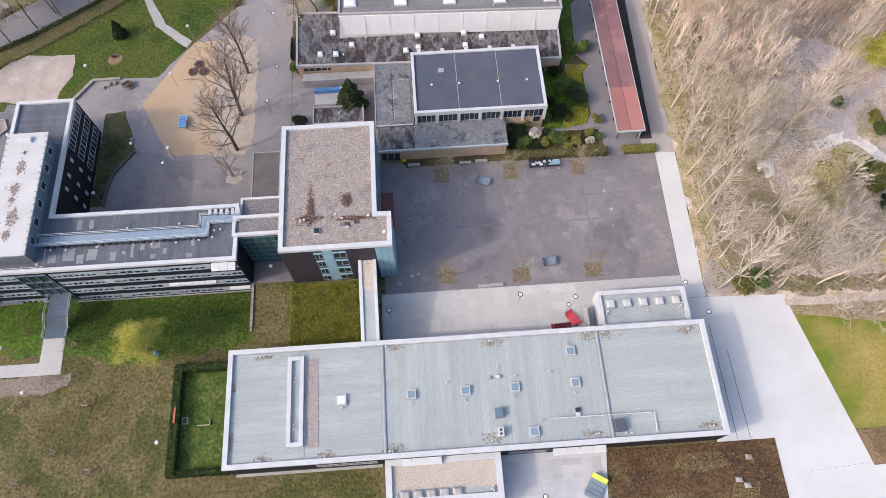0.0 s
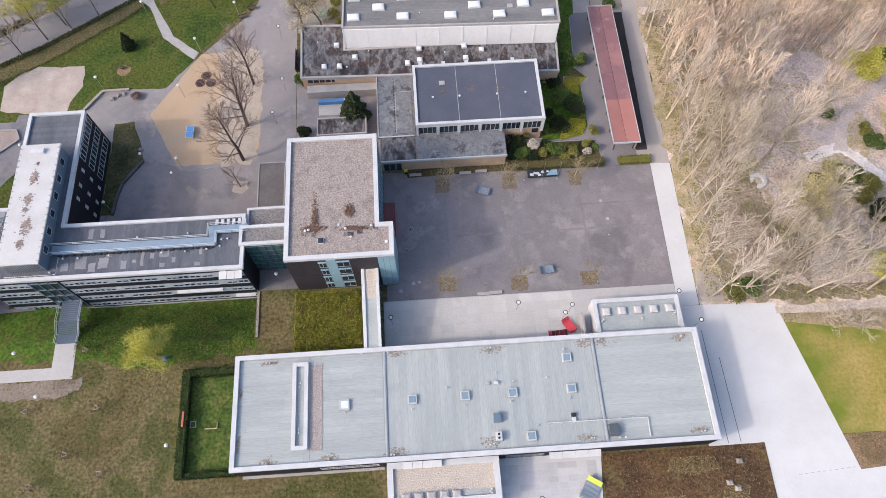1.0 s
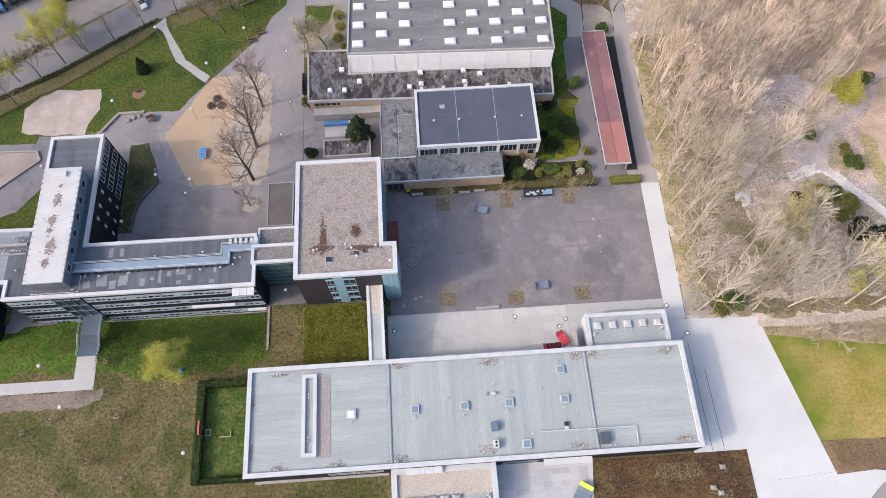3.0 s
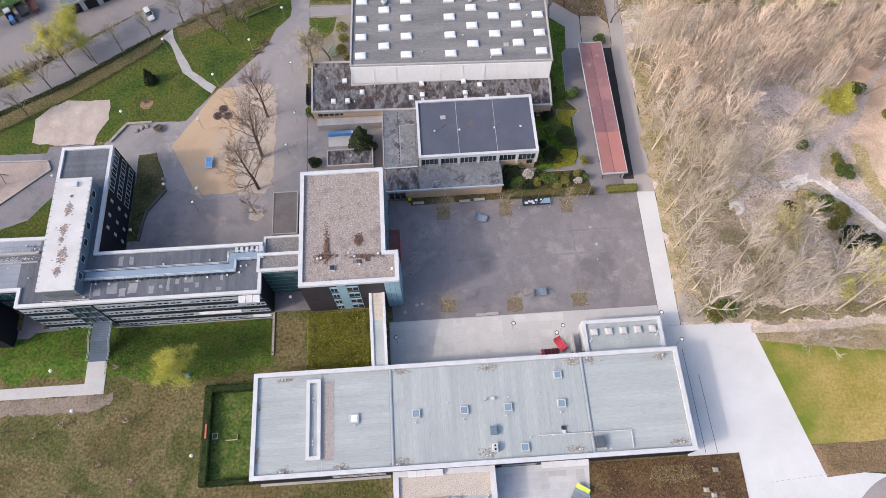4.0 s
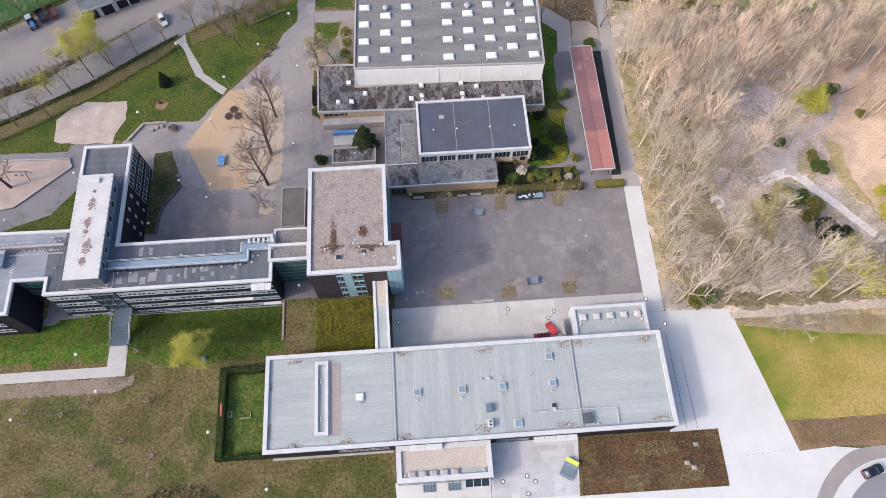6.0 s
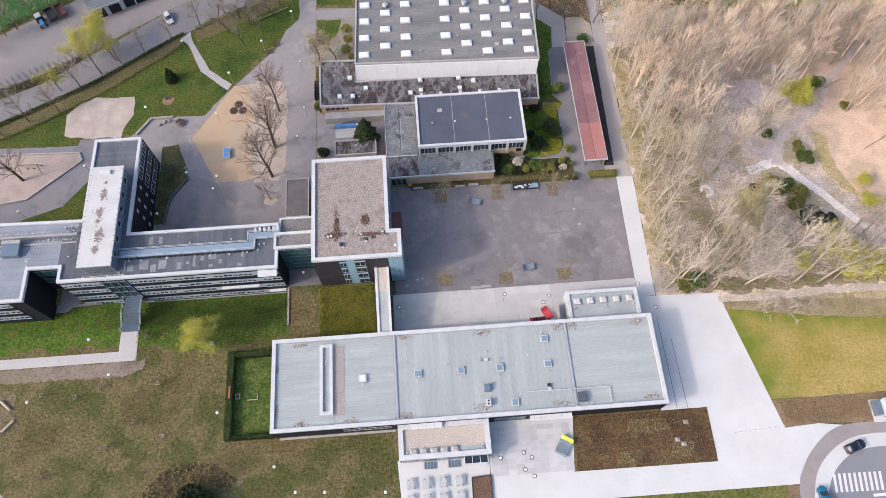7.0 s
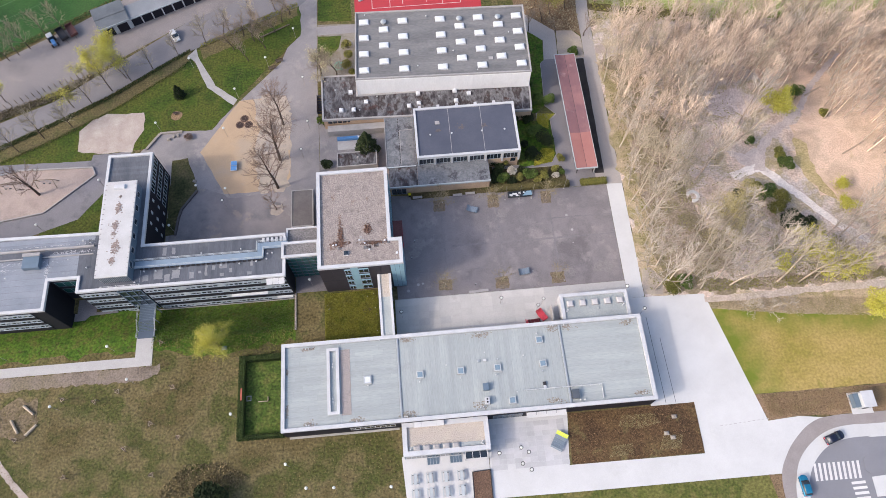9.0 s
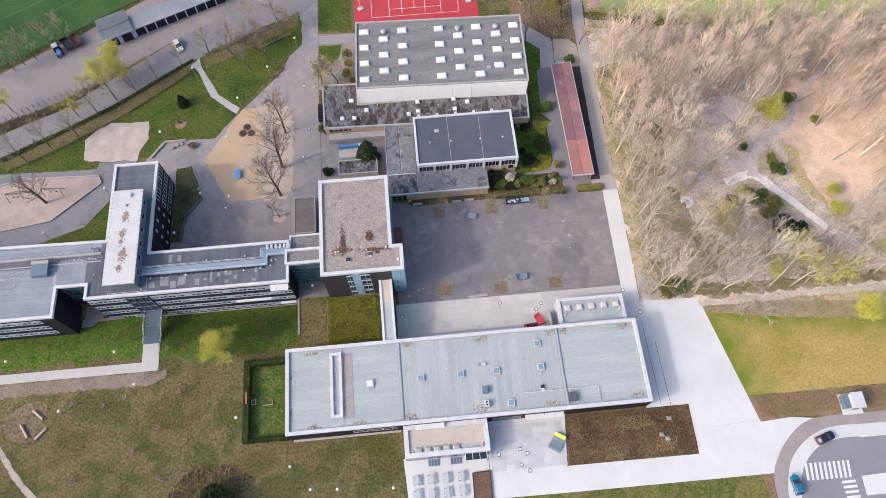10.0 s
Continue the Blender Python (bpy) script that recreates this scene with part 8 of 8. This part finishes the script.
for i, (x, y) in enumerate(((-62.2, 89.6), (-61.0, 90.4), (-60.0, 90.6), (-55.0, 76.8))):
    st = thing("boulder", "grey boulder on the paving", "boulder", "court boulders", pose(x, y, 0.03, 0, 0, 50 * i))
    part("stone", Mesh().frustum(0, 0, 0, 0.3, 0.8, 0.6, 0.9, 0.7).frustum(0, 0, 0.3, 0.5, 0.9, 0.7, 0.5, 0.4), STONE, st)
shrub("dry_shrub", "dry brown shrub mound on the court", -57.4, 89.6, 2.8, 2.4, 1.2, mat("dry_brown_leaves", [S(140, 118, 108), S(160, 138, 126)], 0.5, 3.0, 0.3, island=0.3), 91, 600, 0.16)
patch("bare_spot", [(-60.9 + 1.5 * math.cos(k * 0.52), 96.9 + 1.4 * math.sin(k * 0.52)) for k in range(12)], 0.06, MULCH_E, "bare trodden spot in the lawn", "soil", 0.12, 0.8)
shrub("stump_shrub", "small brown shrub in a bare spot", -61.1, 97.3, 1.3, 1.3, 0.8, TWIG_DARK, 92, 160, 0.14)
for (ax, ay), (bx, by) in (((-87.9, 24.8), (-85.6, 22.8)), ((-90.1, 21.9), (-88.3, 19.1)), ((-86.6, 18.5), (-84.6, 20.6))):
    lg = thing("log_seat", "pale peeled log laid as a seat", "log", "log seats", pose(0, 0, 0))
    part("log", Mesh().tube([Vector((ax, ay, 0.25)), Vector(((ax + bx) / 2, (ay + by) / 2, 0.27)), Vector((bx, by, 0.25))], [0.3, 0.28, 0.26], 9), LOGM, lg)
patch("worn_ring", [(-92, 26), (-85, 26), (-83.5, 21), (-86, 18), (-92, 18), (-95, 22)], 0.03, mat("worn_turf", [S(112, 98, 74), S(132, 116, 94), S(104, 94, 64)], 0.4, 2.0, 0.5, bump=0.8), "worn turf round the logs", "soil", 1.1)
patch("sandy_trail", strip([(-98.5, 22), (-94.6, 17.7), (-91.1, 12.9), (-88.2, 9.3), (-85.1, 6.2), (-78.7, -0.4)], 1.1, 1.2), 0.04, SAND, "pale sandy trail through the meadow", "path", 0.15)
lp = thing("fallen_pole", "long weathered timber pole on the lawn", "log", "", pose(0, 0, 0))
part("log", Mesh().tube([Vector((-39.8, 120.5, 0.3)), Vector((-32.0, 124.3, 0.3))], [0.2, 0.16], 7), WOODM, lp)
for i, (x, y) in enumerate(((-79.5, 25.2), (-72.7, 24.2), (-68.0, 25.9), (-56.3, 25.8), (-60.4, 18.5), (-54.4, 15.2), (-65.4, 13.9), (-59.3, 8.1), (-77.1, 9.2), (-59.6, 36.0), (-88.2, 17.6))):
    tg = thing("tree_guard", "triangular timber guard round a sapling", "tree guard", "tree guards", pose(x, y, -depth(x, y), 0, 0, 25 * i))
    pts = [(0.55 * math.cos(a), 0.55 * math.sin(a)) for a in (0.3, 2.4, 4.5)]
    for k in range(3):
        part("post", Mesh().cyl(*pts[k], 0, 1.3, 0.06, sides=6), WOODM, tg)
        a, b = Vector((*pts[k], 1.2)), Vector((*pts[(k + 1) % 3], 1.2))
        part("rail", Mesh().tube([a, b], [0.05, 0.05], 4), LOGM, tg)
    m = Mesh()
    rr = random.Random(i)
    for j in range(26):
        m.tube([Vector((0, 0, 0.5 + 0.06 * j)), Vector((rr.uniform(-0.6, 0.6), rr.uniform(-0.6, 0.6), 0.8 + 0.07 * j))], [0.025, 0.015], 3)
    m.tube([Vector((0, 0, 0)), Vector((0, 0, 2.2))], [0.05, 0.03], 5)
    part("sapling", m, TWIG_DARK, tg, "thin bare sapling")
carpet("meadow_tufts", "dry grass tufts in the meadow", [(-100, -6), (-9, -6), (-9, 12.5), (-33, 12.5), (-44, 13), (-44, 35), (-62, 35), (-62, 24), (-100, 24)], 16000, 0.12, mat("tuft_grass", [S(104, 102, 58), S(132, 120, 80), S(112, 106, 64)], 0.2, 3.0, 0.3, island=0.3), 0.11, 43, "grass")
carpet("lawn_tufts", "fresh grass tufts on the lawns", [(-62, 35), (-44, 35), (-44, 31.5), (-33, 31.6), (-30, 37), (-62, 37)], 1800, 0.14, LEAF_OLIVE, 0.13, 44, "grass")
big = shrub("evergreen_bush", "broad dark evergreen with a dry skirt", -48.6, 1.2, 12, 10, 4.5, LEAF_DARK, 93, 8000, 0.28)
carpet("dry_skirt", "dry brown grass round the evergreen", [(-58, 5), (-53, 9.5), (-45, 9.5), (-40, 6), (-42, 4), (-57, 3)], 1600, 0.5, mat("dry_skirt_grass", [S(118, 104, 76), S(140, 124, 92)], 0.3, 3.0, 0.3, island=0.4), 0.2, 45, "grass")
gt = thing("garden_gate", "red and white gate bar in the hedge", "gate", "", pose(0, 0, 0))
part("bar", Mesh().box(-41.65, 21.6, 1.5, -41.35, 24.1, 1.62), plain("orange_red_paint", S(206, 110, 90), 0.6), gt)
for y in (21.7, 23.9):
    part("post", Mesh().box(-41.58, y, 0, -41.42, y + 0.12, 1.5), FRAME, gt)
hb = thing("timber_sandbox", "pale square timber sandbox on the plot", "sandbox", "", pose(0, 0, 0.04))
part("frame", Mesh().ring(rect(-40.7, 21.6, -39.7, 22.7), 0.12, 0, 0.25), KERB, hb)
part("rail", Mesh().box(-38.2, 21.2, 0, -36.1, 21.32, 0.3).box(-36.2, 21.3, 0, -36.08, 22.2, 0.3), LOGM, hb)

# ring seat in the wood
rs = thing("ring_seat", "pale concrete seat in an open ring", "seat", "", pose(65.3, 61.6, 0.03))
for i in range(9):
    a, b = radians(-110 + 30 * i), radians(-110 + 30 * i + 29)
    part("seat_block", Mesh().prism([(math.cos(a) * 0.95, math.sin(a) * 0.95), (math.cos(a) * 1.6, math.sin(a) * 1.6), (math.cos(b) * 1.6, math.sin(b) * 1.6), (math.cos(b) * 0.95, math.sin(b) * 0.95)], 0, 0.45), LINE, rs)
for (ax, ay), (bx, by), r in (((61.1, 39.0), (64.2, 40.3), 0.22), ((70.2, 40.1), (74.6, 40.7), 0.16), ((78.0, 38.9), (83.0, 40.5), 0.14), ((101, 88), (106, 90.5), 0.2), ((105, 70), (110, 72.5), 0.18), ((104, 44), (112, 47), 0.22), ((112, 59), (115, 63), 0.16)):
    fl = thing("fallen_log", "pale fallen log on the leaf litter", "log", "fallen logs", pose(0, 0, 0.02))
    part("log", Mesh().tube([Vector((ax, ay, 0.2)), Vector(((ax + bx) / 2, (ay + by) / 2, 0.25)), Vector((bx, by, 0.2))], [r, r * 0.9, r * 0.6], 7), LOGM, fl)

# kiosk, goals, hoops
ki = thing("kiosk", "white flat-roofed kiosk on a slab", "kiosk", "", pose(0, 0, 0))
part("slab", Mesh().box(86.5, 7.5, 0, 91.0, 12.0, 0.12), CONC, ki)
part("body", Mesh().box(88.0, 8.5, 0.12, 90.2, 11.5, 2.8), FRAME, ki)
part("roof", Mesh().box(87.8, 8.3, 2.8, 90.4, 11.7, 3.0), WHITE, ki)
part("side_unit", Mesh().box(86.8, 8.7, 0.12, 87.95, 11.5, 1.7), BLUEGREY, ki)
part("door", Mesh().box(88.6, 8.44, 0.15, 89.6, 8.5, 2.3), DARKMETAL, ki)
gl = thing("football_goal", "white football goal at the pitch's edge", "goal", "", pose(86.1, 123.1, 0.04, 0, 0, -2))
part("frame", Mesh().tube([Vector(p) for p in ((0, 0, 0), (0, 0, 2.44), (7.4, 0, 2.44), (7.4, 0, 0))], [0.09] * 4, 6).tube([Vector(p) for p in ((0, 0, 2.44), (0, -1.6, 0.05), (7.4, -1.6, 0.05), (7.4, 0, 2.44))], [0.05] * 4, 5), WHITE, gl)
for x, y, a in ((-12.2, 131.6, 30), (18.6, 131.6, 0), (-5.5, 150, 0)):
    ho = thing("basketball_stand", "white basketball stand on the red court", "basketball stand", "basketball stands", pose(x, y, 0.05, 0, 0, a))
    part("base", Mesh().box(-0.8, -0.6, 0, 0.8, 0.6, 0.35), FRAME, ho)
    part("post", Mesh().tube([Vector((0, 0, 0.3)), Vector((0, 0.2, 2.6)), Vector((0, 1.3, 3.2))], [0.1, 0.09, 0.07], 6), FRAME, ho)
    part("backboard", Mesh().box(-0.9, 1.3, 2.9, 0.9, 1.36, 3.95), WHITE, ho)
    part("hoop", Mesh().ring([(-0.23, 1.4), (0.23, 1.4), (0.23, 1.86), (-0.23, 1.86)], 0.04, 3.03, 3.07), REDP, ho)


# ---- vehicles ----
def car(x, y, ang, paint, label, length=4.3, z=0.08):
    c = thing("car", label, "car", "parked cars", pose(x, y, z, 0, 0, ang))
    w, L = 1.78, length

    def loft(stations):
        """Skin over cross sections (x, half width below, half width above, floor, sill, top)."""
        m = Mesh()
        for x, a, b, z0, z1, z2 in stations:
            m.v += [(x, -a * 0.92, z0), (x, -a, (z0 + z1) / 2), (x, -a * 0.98, z1), (x, -b, z2 - 0.04), (x, -b * 0.8, z2), (x, b * 0.8, z2), (x, b, z2 - 0.04), (x, a * 0.98, z1), (x, a, (z0 + z1) / 2), (x, a * 0.92, z0)]
        n = len(stations)
        m.f = [(10 * i + k, 10 * i + 10 + k, 10 * i + 10 + (k + 1) % 10, 10 * i + (k + 1) % 10) for i in range(n - 1) for k in range(10)]
        m.f += [tuple(range(10)), tuple(10 * n - 10 + k for k in range(10))[::-1]]
        return m

    h = w / 2
    part("body", loft([(-L * 0.5, h * 0.84, h * 0.74, 0.34, 0.52, 0.72), (-L * 0.485, h * 0.93, h * 0.84, 0.26, 0.62, 0.86), (-L * 0.4, h, h * 0.9, 0.22, 0.7, 0.95), (-L * 0.1, h, h * 0.92, 0.2, 0.72, 0.95), (L * 0.17, h, h * 0.92, 0.2, 0.72, 0.96),
                       (L * 0.34, h * 0.98, h * 0.86, 0.22, 0.68, 0.86), (L * 0.45, h * 0.9, h * 0.74, 0.26, 0.6, 0.74), (L * 0.5, h * 0.72, h * 0.6, 0.34, 0.5, 0.62)]), paint, c, smooth=True)
    part("glasshouse", loft([(-L * 0.455, h * 0.84, h * 0.76, 0.88, 0.92, 0.98), (-L * 0.36, h * 0.88, h * 0.68, 0.88, 1.0, 1.38), (-L * 0.06, h * 0.9, h * 0.7, 0.88, 1.0, 1.45), (L * 0.06, h * 0.9, h * 0.7, 0.88, 1.0, 1.4), (L * 0.24, h * 0.88, h * 0.76, 0.86, 0.9, 0.97)]), GLASS, c, "dark car windows", smooth=True)
    part("roof", loft([(-L * 0.38, h * 0.7, h * 0.64, 1.34, 1.38, 1.42), (-L * 0.2, h * 0.73, h * 0.68, 1.4, 1.44, 1.48), (-L * 0.02, h * 0.73, h * 0.68, 1.4, 1.43, 1.47), (L * 0.05, h * 0.7, h * 0.64, 1.36, 1.38, 1.42)]), paint, c, smooth=True)
    for sx in (-1, 1):
        for sy in (-1, 1):
            wh = part("wheel", Mesh().tube([Vector((sx * L * 0.3, sy * (w / 2 - 0.2), 0.31)), Vector((sx * L * 0.3, sy * (w / 2 + 0.01), 0.31))], [0.31, 0.31], 14), RUBBER, c)
            part("rim", Mesh().tube([Vector((sx * L * 0.3, sy * (w / 2), 0.31)), Vector((sx * L * 0.3, sy * (w / 2 + 0.02), 0.31))], [0.2, 0.18], 10), ALU, wh)
        part("mirror", Mesh().box(0.45, sx * w * 0.5 - 0.02 if sx < 0 else w * 0.5 - 0.08, 0.88, 0.62, sx * w * 0.5 + 0.1 if sx < 0 else w * 0.5 + 0.12, 1.02), paint, c)
    for s in (-1, 1):
        part("headlight", Mesh().box(L / 2 - 0.22, s * 0.62 - 0.18, 0.56, L / 2 - 0.02, s * 0.62 + 0.18, 0.68), GLOBE, c, "clear headlight")
        part("tail_light", Mesh().box(-L / 2 - 0.01, s * 0.62 - 0.16, 0.66, -L / 2 + 0.12, s * 0.62 + 0.16, 0.8), REDP, c, "red tail light")


car(80.8, 3.2, 17, CARDARK, "dark blue hatchback parked on the pale bay", 4.3)
car(72.0, -5.5, 92, CARBLUE, "turquoise blue hatchback parked on the pale bay", 4.1)
car(-63.0, 122.9, -63, CARWHITE, "white hatchback parked on the service yard", 4.2, 0.03)
tc = thing("tractor", "blue tractor with white cab", "tractor", "", pose(-95.9, 124.2, 0.03, 0, 0, -60))
part("bonnet", Mesh().box(0.3, -0.45, 0.7, 2.2, 0.45, 1.5), BLUEP, tc)
part("cab", Mesh().frustum(-0.5, 0, 0.8, 2.3, 1.5, 1.4, 1.3, 1.2), GLASS, tc)
part("cab_roof", Mesh().frustum(-0.5, 0, 2.3, 2.5, 1.6, 1.5, 1.4, 1.3), WHITE, tc, "white cab roof")
for sx, r in ((-0.6, 0.75), (1.7, 0.45)):
    for sy in (-1, 1):
        part("wheel", Mesh().tube([Vector((sx, sy * 0.55, r)), Vector((sx, sy * 0.95, r))], [r, r], 14), RUBBER, tc)
for x, y, a, pm, lab in ((-93.6, 126.0, -55, DARKMETAL, "dark flat farm trailer"), (-91.2, 127.2, -58, CARBROWN, "rusty red tipping trailer")):
    tl = thing("trailer", lab, "trailer", "", pose(x, y, 0.03, 0, 0, a))
    part("bed", Mesh().box(-2.2, -1.0, 0.7, 2.2, 1.0, 0.85), pm, tl)
    part("side_board", Mesh().ring(rect(-2.2, -1.0, 2.2, 1.0), 0.08, 0.85, 1.5), pm, tl)
    for sy in (-1, 1):
        part("wheel", Mesh().tube([Vector((-0.6, sy * 0.7, 0.4)), Vector((-0.6, sy * 0.95, 0.4))], [0.4, 0.4], 12), RUBBER, tl)
    part("drawbar", Mesh().box(2.2, -0.06, 0.5, 3.4, 0.06, 0.6), DARKMETAL, tl)
pw = thing("blue_bench_wall", "blue painted low wall on a pale slab", "low wall", "", pose(0, 0, 0.05))
part("slab", Mesh().box(-19.8, 82.6, 0, -14.4, 85.6, 0.06), CONC2, pw)
part("wall", Mesh().box(-19.8, 85.2, 0, -12.0, 85.9, 1.0), BLUEP, pw)
part("painted_patch", Mesh().prism(ragged(rect(-14.6, 85.25, -13.2, 85.85), 0.3, 0.08, 5), 1.0, 1.005), LINE, pw)
for i in range(9):
    pl = thing("plant_label", "white marker stick among the ground cover", "marker", "plant markers", pose((-23.2, -22.8, -22.6, -14.0, -13.0, -12.6, -12.4, -12.3, -12.2)[i], (41.6, 40.6, 40.9, 43.0, 42.4, 43.6, 40.2, 38.6, 34.8)[i], 0.1))
    part("stick", Mesh().tube([Vector((0, 0, 0)), Vector((0.1, -0.25, 0.9))], [0.06, 0.06], 4), WHITE, pl)

bg = thing("blue_bag", "blue sack tied at the foot of a tree", "sack", "", pose(-45.9, 33.7, 0))
part("sack", Mesh().frustum(0, 0, 0, 0.45, 0.8, 0.7, 1.0, 0.8).frustum(0, 0, 0.45, 0.85, 1.0, 0.8, 0.45, 0.4).frustum(0.05, 0, 0.85, 1.05, 0.25, 0.2, 0.4, 0.3), plain("blue_grey_sacking", S(96, 126, 158), 0.6), bg)

rc = thing("round_climber", "teal steel climbing ring on bare soil", "climbing frame", "", pose(-18.8, 108.6, 0.04))
for k, (r, z) in enumerate(((1.3, 0.5), (0.9, 1.1), (0.45, 1.5))):
    part("hoop", Mesh().tube([Vector((r * math.cos(0.42 * i), r * math.sin(0.42 * i), z)) for i in range(16)], [0.05] * 16, 5), TEAL, rc)
for i in range(6):
    a = 1.047 * i
    part("bar", Mesh().tube([Vector((1.4 * math.cos(a), 1.4 * math.sin(a), 0)), Vector((0.9 * math.cos(a), 0.9 * math.sin(a), 1.1)), Vector((0.2 * math.cos(a), 0.2 * math.sin(a), 1.55))], [0.05] * 3, 5), TEAL, rc)


# ---- paving slabs, laid last ----
def slabs(owner, x0, y0, x1, y1, w, d, z, material, skip=0.0, seed=1, joint=0.03):
    rng = random.Random(seed)
    me = Mesh().box(0, 0, -0.05, w - joint, d - joint, 0.012).data("paving_slab", material)
    for j in range(int((y1 - y0) / d)):
        for i in range(int((x1 - x0) / w)):
            if rng.random() < skip:
                continue
            ob = new("paving_slab", me)
            ob.parent = owner
            ob.location = (x0 + i * w, y0 + j * d, z + rng.uniform(0, 0.004))


SLABM = mat("concrete_slab", [S(200, 196, 194), S(212, 208, 206)], 0.15, 5.0, 0.07, bump=0.1, rnd=0.06, stain=(0.2, 0.58, S(186, 178, 174), 0.5), spec=0.2)
SLABT = mat("terrace_slab", [S(196, 195, 199), S(214, 212, 216)], 0.15, 5.0, 0.05, bump=0.1, rnd=0.085, spec=0.2)
slabs(bpy.data.objects["plaza_strip"], -7.6, 31.9, 28.3, 41.5, 2.4, 1.6, 0.05, SLABM, 0.04, 5)
slabs(bpy.data.objects["plaza"], 9.8, 2.9, 25.9, 13.2, 1.6, 1.03, 0.055, SLABT, 0.03, 6)
slabs(bpy.data.objects["courtyard_paving"], -30.0, 45.5, -23.0, 49.2, 0.78, 0.6, 0.06, bpy.data.materials["courtyard_slabs"], 0.0, 7)
